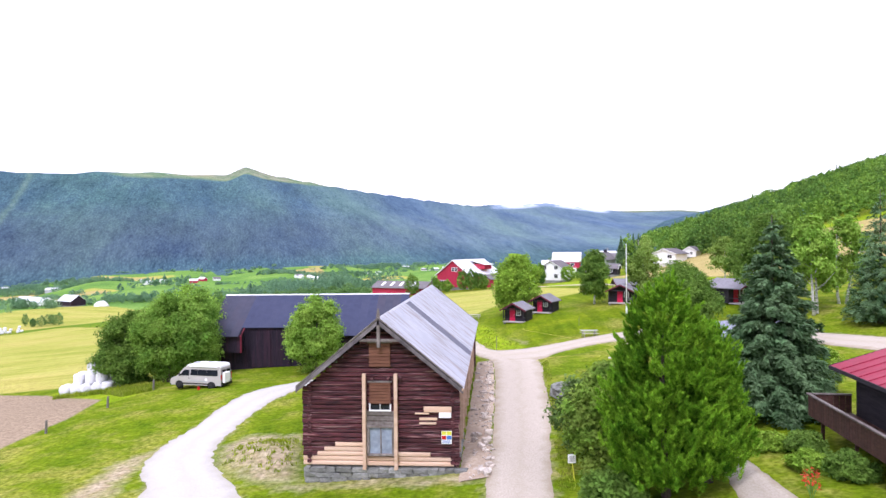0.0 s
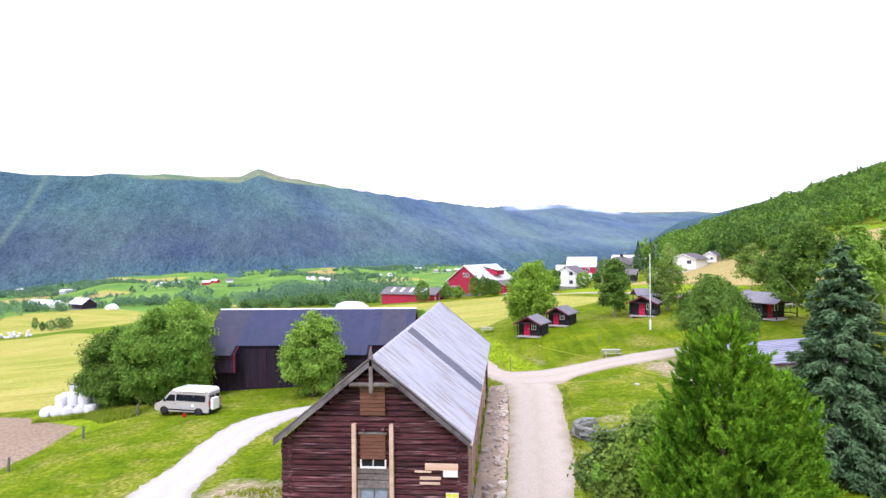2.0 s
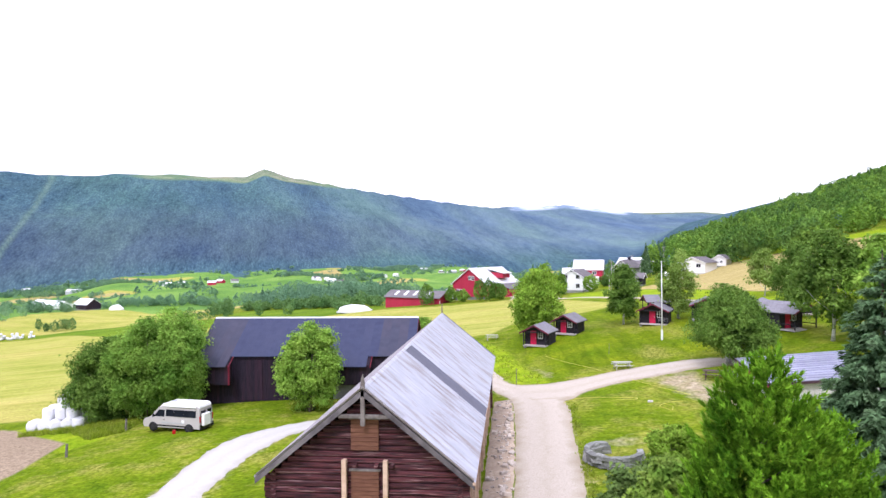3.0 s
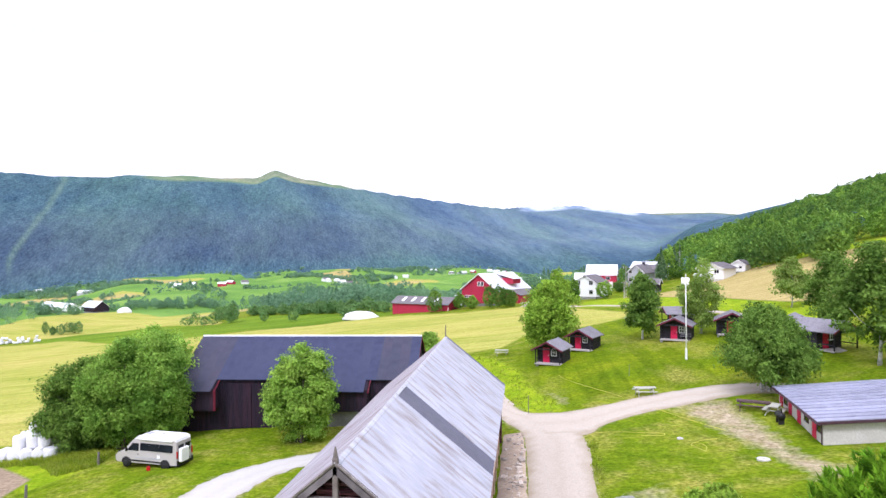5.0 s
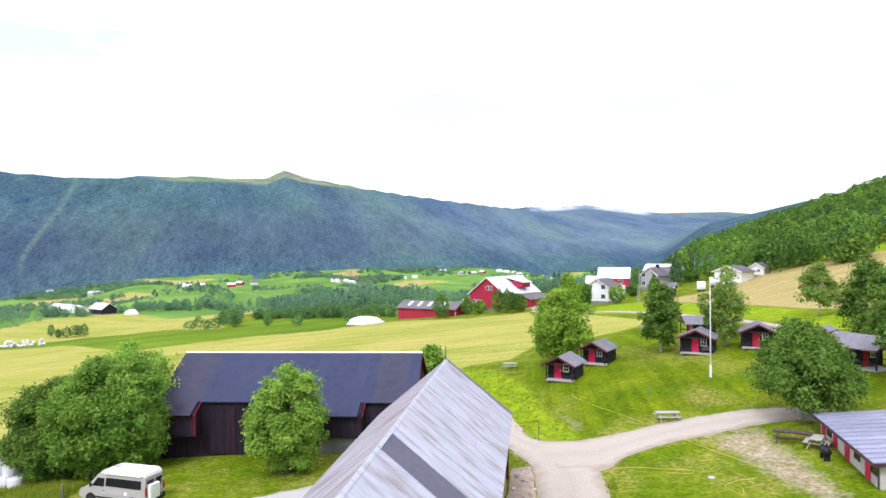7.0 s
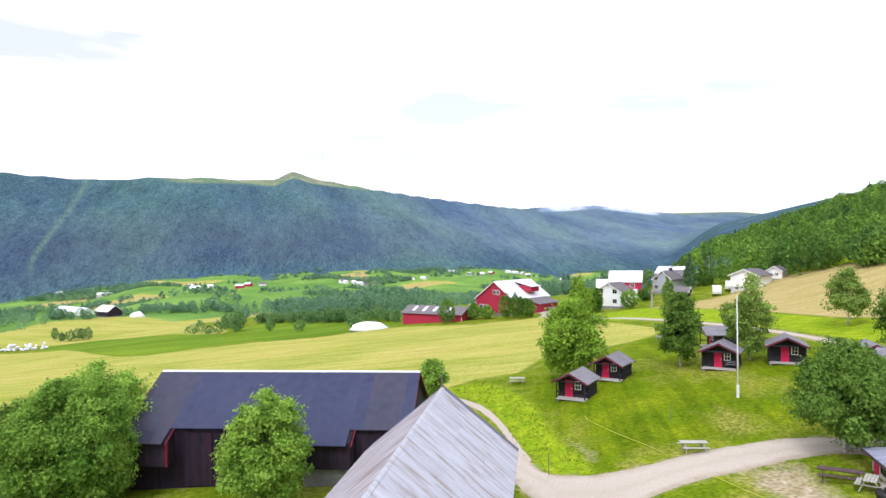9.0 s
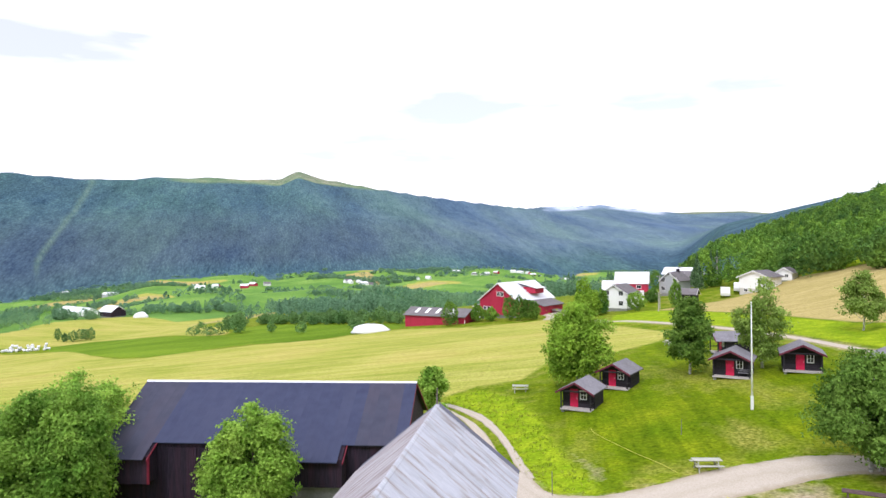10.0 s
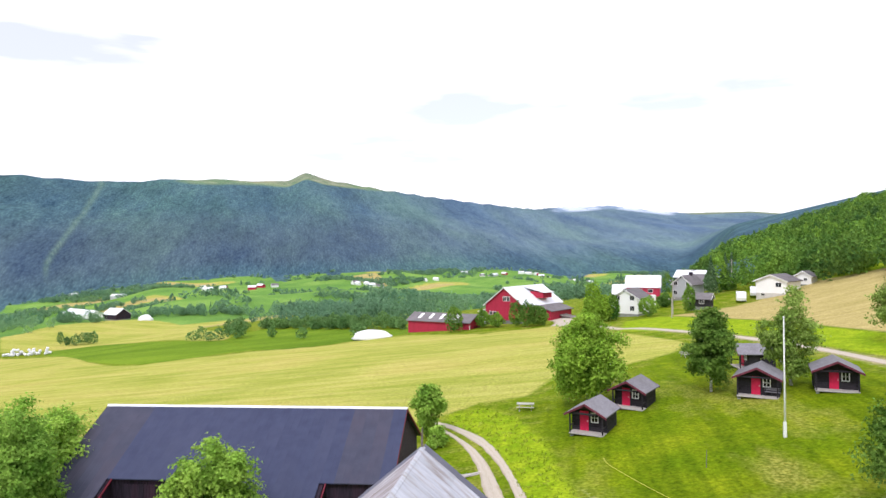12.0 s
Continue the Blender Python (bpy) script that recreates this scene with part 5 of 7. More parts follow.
grill = thing("grill", "black barrel grill beside the wash house wall", "grill", 25.55, 32.6, None, 85)
part("barrel", Build().tube([(-0.5, 0, 0.62), (0.5, 0, 0.62)], 0.27, 12), M_BLACK, grill, "", True)
part("chimney", Build().tube([(-0.35, 0, 0.85), (-0.35, 0, 1.2)], 0.06, 8), M_BLACK, grill)
for s in (-1, 1):
    part("leg", Build().box(s * 0.36 - 0.04, -0.2, -0.1, s * 0.36 + 0.04, 0.2, 0.45), M_BLACK, grill)


# ---------------------------------------------------------------- chalet with balcony
CH_Z = 0.7
chalet = thing("chalet", "dark brown chalet with balcony and red sheet roof", "house", 23.0, -0.2, CH_Z, -4)
part("lower_wall", Build().box(2.2, -16, -0.6, 11, -0.8, 2.35), M_WHITE, chalet, "white plastered lower wall")
part("upper_wall", Build().prism([(1.9, 2.35), (11.2, 2.35), (11.2, 5.0), (6.5, 6.6), (1.9, 5.0)], "y", -16.2, -0.6), M_CABIN, chalet, "dark plank upper wall")
bal = new("balcony")
bal.parent = chalet
part("deck", Build().box(-0.15, -15.5, 2.4, 1.95, 0.0, 2.58, 0.01), M_BALCONY, bal, "dark balcony floor")
for i in range(54):
    y = -15.5 + i * 0.287
    part("slat", Build().box(-0.2, y, 2.42, -0.16, y + 0.27, 3.48), M_BALCONY, bal)
for i in range(7):
    part("slat", Build().box(-0.15 + i * 0.3, 0.0, 2.42, 0.13 + i * 0.3, 0.04, 3.48), M_BALCONY, bal)
part("handrail", Build().box(-0.27, -15.5, 3.48, -0.09, 0.1, 3.56, 0.01).box(-0.09, -0.05, 3.48, 1.95, 0.1, 3.56, 0.01), M_GREYLOG, bal, "pale weathered handrail")
for y in (-13, -9, -5, -1.2):
    part("post", Build().box(0.0, y - 0.07, -0.8, 0.14, y + 0.07, 2.4, 0.01), M_BALCONY, bal)
crf = new("roof")
crf.parent = chalet
for s in (-1, 1):
    b = Build().prism([(6.5, 6.75), (6.5 + s * 5.5, 4.85), (6.5 + s * 5.5, 4.97), (6.5, 6.87)], "y", -17, 0.3)
    part("roof_slope", b, M_TILE_RED, crf, "red sheet-metal roof")
    for i in range(17):
        y = -17 + i * 1.0
        b = Build().prism([(6.5, 6.87), (6.5 + s * 5.5, 4.97), (6.5 + s * 5.5, 5.02), (6.5, 6.92)], "y", y, y + 0.06)
        part("seam", b, M_TILE_RED, crf)
part("fascia", Build().box(0.93, -17, 4.8, 1.0, 0.3, 4.99), M_CABIN, crf)
part("fascia", Build().prism([(6.5, 6.86), (12.0, 4.99), (12.0, 4.76), (6.5, 6.63), (1.0, 4.76), (1.0, 4.99)], "y", 0.3, 0.36), M_CABIN, crf)


# ---------------------------------------------------------------- camper van
van = thing("camper_van", "champagne camper van with a white high roof", "van", -23.4, 29.9, -1.95, -10)
prof = [(-2.72, 0.36), (-2.88, 0.55), (-2.86, 0.85), (-2.68, 1.08), (-2.12, 1.26), (-1.78, 1.62), (-1.38, 2.05), (-1.05, 2.24), (2.66, 2.3), (2.82, 2.14), (2.9, 0.9), (2.9, 0.42)]
b = Build()
n = len(prof)
ring = []
for y, s in ((-1.02, 0.0), (-0.98, 1.0), (0.98, 1.0), (1.02, 0.0)):
    for x, z in prof:
        tuck = max(0.0, z - 1.1) * 0.14
        yy = y - math.copysign(tuck, y)
        ring.append((x * (1 if s else 0.992), yy, z if s else z - 0.03 * (z > 1.5)))
b.add(ring, [(r * n + i, r * n + (i + 1) % n, (r + 1) * n + (i + 1) % n, (r + 1) * n + i) for r in range(3) for i in range(n)] + [tuple(range(n)), tuple(range(3 * n, 4 * n))])
body = part("body", b, M_VAN, van, "champagne metal body")
b = Build().prism([(-1.25, 2.12), (-0.9, 2.42), (-0.5, 2.5), (2.5, 2.52), (2.78, 2.4), (2.85, 2.2), (2.7, 2.18), (-1.05, 2.1)], "y", -0.83, 0.83)
part("high_roof", b, M_VAN_WHITE, van, "white moulded high roof")
part("roof_vent", Build().box(0.3, -0.3, 2.52, 0.95, 0.3, 2.62, 0.02), M_VAN_WHITE, van)
part("roof_vent", Build().box(1.6, -0.25, 2.52, 2.1, 0.25, 2.6, 0.02), M_VAN_WHITE, van)
part("awning", Build().box(-0.6, -0.98, 2.2, 2.5, -0.86, 2.32, 0.02), M_VAN_WHITE, van, "rolled white awning")
for x0, x1 in ((-0.55, 0.25), (0.28, 1.25), (1.28, 2.5)):
    for s in (-1, 1):
        part("side_window", Build().add([(x0, s * 0.985, 1.38), (x1, s * 0.985, 1.38), (x1, s * 0.905, 1.95), (x0, s * 0.905, 1.95), (x0, s * 0.9, 1.38), (x1, s * 0.9, 1.38), (x1, s * 0.82, 1.95), (x0, s * 0.82, 1.95)], [(0, 1, 2, 3), (4, 5, 6, 7), (0, 1, 5, 4), (2, 3, 7, 6), (0, 3, 7, 4), (1, 2, 6, 5)]), M_GLASS, van)
for s in (-1, 1):
    part("cab_window", Build().add([(-1.75, s * 0.99, 1.32), (-0.68, s * 0.99, 1.32), (-0.68, s * 0.91, 1.9), (-1.28, s * 0.92, 1.9), (-1.75, s * 0.9, 1.32), (-0.68, s * 0.9, 1.32), (-0.68, s * 0.8, 1.9), (-1.28, s * 0.8, 1.9)], [(0, 1, 2, 3), (4, 5, 6, 7), (0, 1, 5, 4), (2, 3, 7, 6), (0, 3, 7, 4), (1, 2, 6, 5)]), M_GLASS, van)
    part("sill_trim", Build().box(-1.5, s * 1.03 - 0.02, 0.5, 1.5, s * 1.03 + 0.02, 0.62, 0.01), M_BLACK, van)
    part("mirror", Build().box(-1.72, s * 1.2 - 0.08, 1.3, -1.6, s * 1.2 + 0.08, 1.6, 0.03), M_BLACK, van)
    part("mirror_arm", Build().box(-1.68, min(s * 1.0, s * 1.15), 1.38, -1.62, max(s * 1.0, s * 1.15), 1.44), M_BLACK, van)
    part("headlight", Build().box(-2.72, s * 0.78 - 0.18, 0.92, -2.55, s * 0.78 + 0.18, 1.14, 0.04), M_GLASS, van)
    part("tail_light", Build().box(2.86, s * 0.9 - 0.07, 0.95, 2.93, s * 0.9 + 0.07, 1.5, 0.02), M_LAMPRED, van)
    for x in (-1.8, 1.85):
        wh = part("wheel", Build().tube([(x, s * 0.78, 0.34), (x, s * 1.05, 0.34)], 0.36, 18), M_RUBBER, van, "black tyre", True)
        part("rim", Build().tube([(x, s * 1.04, 0.34), (x, s * 1.065, 0.34)], [0.19, 0.15], 12), M_BLACK, wh, "dark rim")
        part("wheel_arch", Build().tube([(x + 0.42 * math.cos(a), s * 1.02, 0.36 + 0.42 * math.sin(a)) for a in np.linspace(0.05, math.pi - 0.05, 9)], 0.05, 5), M_BLACK, van)
part("windscreen", Build().add([(-2.02, -0.85, 1.24), (-2.02, 0.85, 1.24), (-1.38, 0.72, 2.05), (-1.38, -0.72, 2.05), (-1.95, -0.85, 1.2), (-1.95, 0.85, 1.2), (-1.31, 0.72, 2.01), (-1.31, -0.72, 2.01)], [(0, 1, 2, 3), (4, 5, 6, 7), (0, 1, 5, 4), (2, 3, 7, 6), (0, 3, 7, 4), (1, 2, 6, 5)]), M_GLASS, van)
# black half-discs on the body sides stand for shade in the wheel wells
for x in (-1.8, 1.85):
    for s in (-1, 1):
        rim_pts = [(x + 0.46 * math.cos(a), 0.34 + 0.46 * math.sin(a)) for a in np.linspace(0, math.pi, 11)]
        part("wheel_housing", Build().prism(rim_pts, "y", s * 1.028 - 0.006, s * 1.028 + 0.006), M_BLACK, van)
for s in (-1, 1):
    part("side_stripe", Build().box(-0.9, s * 1.026 - 0.01, 0.78, 1.3, s * 1.026 + 0.01, 0.86), M_GREY_WALL, van, "thin grey side stripe")
    part("door_handle", Build().box(-0.75, s * 1.03 - 0.02, 1.06, -0.6, s * 1.03 + 0.02, 1.11, 0.008), M_BLACK, van)
part("service_flap", Build().box(1.1, -1.032, 0.86, 1.4, -1.02, 1.12, 0.004), M_VAN_WHITE, van, "small white service flap")
part("roof_vent", Build().box(-0.5, -0.22, 2.5, -0.1, 0.22, 2.57, 0.02), M_GREY_WALL, van)
part("bumper", Build().box(-2.93, -0.95, 0.33, -2.68, 0.95, 0.6, 0.05), M_BLACK, van)
part("bumper", Build().box(2.86, -0.95, 0.35, 3.0, 0.95, 0.75, 0.03), M_BLACK, van)
for s in (-1, 1):
    part("rear_window", Build().box(2.87, s * 0.42 - 0.3, 1.35, 2.92, s * 0.42 + 0.3, 1.95), M_GLASS, van)
part("rear_box", Build().box(2.98, -0.85, 0.7, 3.28, 0.1, 1.75, 0.04), M_WHITE, van, "white box on the rear rack")
part("bike_rack", Build().tube([(2.95, 0.3, 0.7), (3.25, 0.3, 0.75), (3.2, 0.3, 1.9)], 0.025, 6), M_STEEL, van)


# ---------------------------------------------------------------- bales
def bale(x, y, z, turn, tilt, seed):
    o = thing("silage_bale", "white plastic-wrapped round silage bale in a heap", "bale", x, y, z, turn, "heap of wrapped bales")
    r, l = 0.64, 1.22
    b = Build()
    q = random.Random(seed)
    pts = [(0, -l / 2 + l * t, 0) for t in (0, 0.03, 0.12, 0.35, 0.65, 0.88, 0.97, 1.0)]
    rad = [r * k * q.uniform(0.98, 1.02) for k in (0.72, 0.88, 0.97, 1.0, 1.0, 0.97, 0.88, 0.72)]
    b.tube([Vector(p) + Vector((0, 0, r)) for p in pts], rad, 14)
    w = part("wrap", b, M_WRAP, o, "", True)
    if tilt:
        w.matrix_local = Matrix.Translation((0, 0, r)) @ pose(0, 0, 0, 90) @ Matrix.Translation((0, 0, -r))
    return o


q = random.Random(11)
for count, y0, lift in ((5, 0.0, 0), (4, 1.3, 0), (4, 2.6, 0), (3, 0.7, 1.1), (4, 2.0, 1.1), (2, 1.4, 2.2)):
    for i in range(count):
        t = i - (count - 1) / 2 + (0.5 if lift > 2 else 0)
        px, py = -39.6 + t * 1.38 + q.uniform(-0.15, 0.15), 36.6 + y0 - 0.2 * t + q.uniform(-0.15, 0.15)
        bale(px, py, hz(-40.2 + t, 37.4) + lift - 0.05 + q.uniform(0, 0.1), q.uniform(-60, 60), q.random() < 0.45, i + int(9 * y0))

# ---------------------------------------------------------------- small things near the yard
for x, y, lean in ((-29.7, 15.0, 5), (-29.3, 23.1, -3), (-29.1, 31.2, 2)):
    st = thing("fence_stake", "short weathered wooden fence stake at the plot edge", "stake", x, y, None, lean, "fence stakes")
    part("stake", Build().tube([(0, 0, -0.3), (0.03, 0, 0.5), (0.05, 0.02, 1.05)], [0.11, 0.10, 0.09], 7), M_FENCE, st)
sg = thing("road_sign", "small white sign on a leaning stick by the road", "sign", 10.25, -2.6, None, 8)
part("stick", Build().tube([(0.15, 0, -0.2), (0, 0, 1.1)], 0.03, 6), M_YELLOW, sg, "yellow stick")
part("board", Build().box(-0.2, -0.03, 0.9, 0.2, 0.0, 1.35, 0.01), M_WHITE, sg, "white board")
for i in range(3):
    part("mark", Build().box(-0.13, -0.036, 1.0 + 0.1 * i, 0.13, -0.031, 1.04 + 0.1 * i), M_FENCE, sg)
mk = thing("marker_post", "thin grey marker post at the road fork", "post", 6.6, 40.8)
part("rod", Build().tube([(0, 0, -0.2), (0, 0, 1.7)], 0.03, 6), M_FENCE, mk)
# stone ring
ring_thing = thing("stone_ring", "low ring wall of rough grey stones in grass", "wall", 12.5, 15.4)
for row in range(3):
    n = 15
    for i in range(n):
        a = math.radians(100 + 250 * i / (n - 1)) + row * 0.06
        r = 1.65 + q.uniform(-0.08, 0.08)
        s = new("stone", q.choice(stone_shapes))
        s.parent = ring_thing
        s.matrix_local = Matrix.LocRotScale((r * math.cos(a), r * math.sin(a), 0.1 + 0.24 * row), Euler((q.uniform(-0.15, 0.15), q.uniform(-0.15, 0.15), a)), (0.42, q.uniform(0.6, 0.85), 0.27))
# yellow hoses over the grass
def hose(pts, label):
    p = spline(pts, 60)
    z = height(p[:, 0], p[:, 1]) + 0.045
    o = thing("garden_hose", label, "hose", p[0, 0], p[0, 1], z[0])
    part("hose", Build().tube([(x - p[0, 0], y - p[0, 1], w - z[0]) for (x, y), w in zip(p, z)], 0.018, 5), M_HOSE, o)


hose([(10.6, 31.5), (11.8, 32.6), (13.5, 32.5), (15.2, 31.9), (16.7, 31.4), (16.4, 30.9), (15.0, 31.2)], "thin yellow hose lying over the mown grass")
hose([(20.1, 29.5), (19.0, 29.3), (18.0, 28.4), (18.3, 27.4), (18.6, 26.8), (18.9, 28.0), (18.4, 29.0)], "thin yellow hose in loose loops on the grass")
hose([(10.2, 56), (10.5, 54.4), (12.6, 49.5), (14.5, 45.6), (15.4, 43.4)], "thin yellow line laid across the lawn")
hose([(17.3, 39.0), (18.6, 36.2), (20.0, 33.6), (21.2, 31.5)], "thin yellow hose crossing by the lane")
gs = thing("garden_stake", "thin grey stake with a low mound on the lawn", "stake", 17.25, 52.0)
part("stick", Build().tube([(0, 0, -0.2), (0.04, 0, 1.3)], [0.03, 0.02], 6), M_FENCE, gs)
# rubble along the dug strip
rubble = [s.copy() for s in stone_shapes]
for me in rubble:
    me.materials.clear()
    me.materials.append(M_TAN_STONE)
for i in range(230):
    y = q.uniform(-0.8, 34)
    x = q.choice((q.uniform(4.7, 6.2), q.gauss(5.9, 0.25)))
    s = q.uniform(0.10, 0.26) if i % 6 else q.uniform(0.3, 0.6)
    o = tagged(new("rubble_stone", q.choice(rubble)), "pale broken stone on the dug earth", "stone", "rubble beside the log building")
    o.matrix_world = Matrix.LocRotScale((x, y, hz(x, y) + 0.05 + s * 0.18), Euler((q.uniform(-0.3, 0.3), q.uniform(-0.3, 0.3), q.uniform(0, 6))), (s, s * q.uniform(0.5, 0.9), s * q.uniform(0.35, 0.6)))



pp = thing("plank_pile", "few grey weathered planks lying in the grass", "planks", -0.4, 54.6, None, 35)
for i, (x, y, z, a) in enumerate(((0, 0, 0.06, 4), (0.2, 0.35, 0.06, -8), (0.1, 0.15, 0.12, 12))):
    o = part("plank", Build().box(-1.1, -0.1, -0.02, 1.1, 0.1, 0.02, 0.005), M_DECK, pp)
    o.matrix_local = pose(x, y, z, 0, 0, a)


# ---------------------------------------------------------------- plants
def leaves(name, centres, along, size, narrow, mat, parent, rng, normals=None):
    """Small pointed leaves at the centres; along: their long way; normals: the way their faces look."""
    n = len(centres)
    side = np.cross(along, rng.normal(0, 1, (n, 3)) if normals is None else normals)
    side /= np.linalg.norm(side, axis=1)[:, None] + 1e-9
    s = (size * rng.uniform(0.7, 1.3, n))[:, None]
    foot = centres - along * s * 0.45
    v = np.stack([foot - side * s * narrow * 0.6, foot + side * s * narrow * 0.6, centres + along * s * 0.65], 1).reshape(-1, 3)
    return fast_mesh(name, v, np.arange(3 * n).reshape(-1, 3), mat, parent)


def unit(rng, n):
    d = rng.normal(0, 1, (n, 3))
    return d / np.linalg.norm(d, axis=1)[:, None]


def trunk(parent, h, r, mat, rng, limbs, spread, low, stems=1):
    b = Build()
    for s in range(stems):
        a = 6.28 * s / stems + rng.uniform(0, 1)
        off = 0.0 if stems == 1 else r * 1.6
        lean = 0.0 if stems == 1 else 0.055 * h
        pts = [(off * math.cos(a) + (lean * t + 0.03 * h * math.sin(3 * t + s)) * math.cos(a), off * math.sin(a) + (lean * t + 0.02 * h * math.sin(4 * t)) * math.sin(a), -0.3 + (h * 0.80 + 0.3) * t) for t in np.linspace(0, 1, 7)]
        b.tube(pts, [r * (1.25 if i == 0 else 1) * (1 - 0.86 * i / 6) for i in range(7)], 8)
        for i in range(limbs):
            t = low + (0.9 - low) * (i + 0.5) / limbs
            base = Vector(pts[int(t * 6)]).lerp(Vector(pts[min(6, int(t * 6) + 1)]), t * 6 - int(t * 6))
            w = 2.4 * i + rng.uniform(-0.4, 0.4)
            l = spread * (1.05 - 0.65 * t) * rng.uniform(0.7, 1.0)
            d = Vector((math.cos(w), math.sin(w), rng.uniform(0.45, 0.9)))
            rr = r * 0.42 * (1 - 0.7 * t)
            b.tube([base, base + d * l * 0.5, base + d * l * 0.85 + Vector((0, 0, l * 0.15))], [rr, rr * 0.6, rr * 0.2], 5)
    return part("trunk", b, mat, parent, "", True)


def broadleaf(name, label, x, y, h, w, low, mat, bark, count, size, seed, stems=1, category="tree", group="", droop=0.0, lobes=34, top=1.0, sink=0.1):
    """A tree: trunk with limbs and a crown of leafy lobes inside an egg-shaped bound that starts at low * h."""
    rng = np.random.default_rng(seed)
    t = thing(name, label, category, x, y, hz(x, y) - sink, float(rng.uniform(0, 360)), group)
    trunk(t, h, max(0.06, 0.016 * h), bark, rng, 9, w * 0.5, max(0.12, low), stems)
    z0, z1 = low * h, h
    c, rz = (z0 + z1) / 2, (z1 - z0) / 2
    p = unit(rng, lobes) * (rng.uniform(0.25, 1.0, lobes) ** 0.6)[:, None]
    taper = 1 - 0.28 * top * np.clip(p[:, 2], -0.2, 1)
    lc = np.stack([p[:, 0] * w / 2 * taper, p[:, 1] * w / 2 * taper, c + p[:, 2] * rz * 0.9], 1)
    lc[0] = (0.1 * w * rng.uniform(-1, 1), 0.1 * w * rng.uniform(-1, 1), z1 - 0.09 * h)
    lr = rng.uniform(0.075, 0.17, lobes) * (w * 0.6 + (z1 - z0) * 0.4)
    # twigs on the lobes, each with a spray of leaves round it
    twigs = max(60, count // 24)
    home = rng.choice(lobes, twigs, p=lr ** 2 / (lr ** 2).sum())
    d = unit(rng, twigs) + np.array([0, 0, 0.25])
    d /= np.linalg.norm(d, axis=1)[:, None]
    tw = lc[home] + d * (lr[home] * (rng.uniform(0.2, 1.1, twigs) ** 0.5 + 0.35 * (rng.uniform(0, 1, twigs) > 0.88)))[:, None]
    pick = rng.integers(0, twigs, count)
    q_ = tw[pick] + rng.normal(0, 1, (count, 3)) * (0.16 * lr[home][pick] + size * 0.7)[:, None] * np.array([1.0, 1.0, 0.75])
    q_[:, 2] = np.clip(q_[:, 2], 0.02, h * 1.02)
    if droop:
        q_[:, 2] -= droop * np.hypot(q_[:, 0], q_[:, 1]) * rng.uniform(0, 1, twigs)[pick]
        q_[:, 2] = np.maximum(q_[:, 2], 0.1)
    face = d[pick] * 0.8 + np.array([0, 0, 0.45]) + rng.normal(0, 0.42, (count, 3))
    along = np.cross(face, rng.normal(0, 1, (count, 3))) + np.array([0, 0, -0.25 - droop])
    along /= np.linalg.norm(along, axis=1)[:, None]
    leaves("crown", q_, along, size * 1.25, 0.8, mat, t, rng, face)
    return t


def pine(x, y, h, w, count, seed, label):
    """A dense, rounded mountain pine with upright shoots."""
    rng = np.random.default_rng(seed)
    t = thing("pine_tree", label, "tree", x, y, None, float(rng.uniform(0, 360)))
    trunk(t, h, 0.2, M_BARK, rng, 12, w * 0.3, 0.1)
    shoots = int(120 * w)
    u = 1 - rng.uniform(0.0, 1, shoots) ** 0.62
    u[:3] = (1.0, 0.97, 0.95)
    z = 0.11 * h + 0.85 * h * u
    prof = np.interp(1 - u, (0.0, 0.07, 0.2, 0.38, 0.6, 0.82, 0.95, 1.0), (0.04, 0.33, 0.60, 0.78, 0.92, 1.0, 0.85, 0.62)) * w / 2
    a = rng.uniform(0, 6.283, shoots)
    bump = 1 + 0.10 * np.sin(3 * a + 5 * u) + 0.07 * np.sin(7 * a - 11 * u)
    rr = prof * bump * rng.uniform(0.15, 1.0, shoots) ** 0.33
    c = np.stack([rr * np.cos(a), rr * np.sin(a), z], 1)
    out = np.stack([np.cos(a) * 0.75, np.sin(a) * 0.75, np.full(shoots, 0.85)], 1)
    out /= np.linalg.norm(out, axis=1)[:, None]
    # every shoot is a handful of upright bottle-brush twigs
    fan = 4
    tip = np.repeat(c, fan, 0) + rng.normal(0, 0.23, (shoots * fan, 3)) * np.array([1, 1, 0.7])
    lead = np.repeat(out, fan, 0) + rng.normal(0, 0.28, (shoots * fan, 3)) + np.array([0, 0, 0.35])
    lead /= np.linalg.norm(lead, axis=1)[:, None]
    pick = rng.integers(0, shoots * fan, count)
    s = rng.uniform(0, 1, count)
    d = unit(rng, count)
    q_ = tip[pick] + lead[pick] * ((s - 0.55) * 0.62)[:, None] + d * (0.145 * (1.1 - 0.75 * s))[:, None]
    along = lead[pick] * 0.9 + d * 0.7
    along /= np.linalg.norm(along, axis=1)[:, None]
    leaves("needles", q_, along, 0.17, 0.36, M_PINE, t, rng, d + lead[pick] * 0.5)
    return t


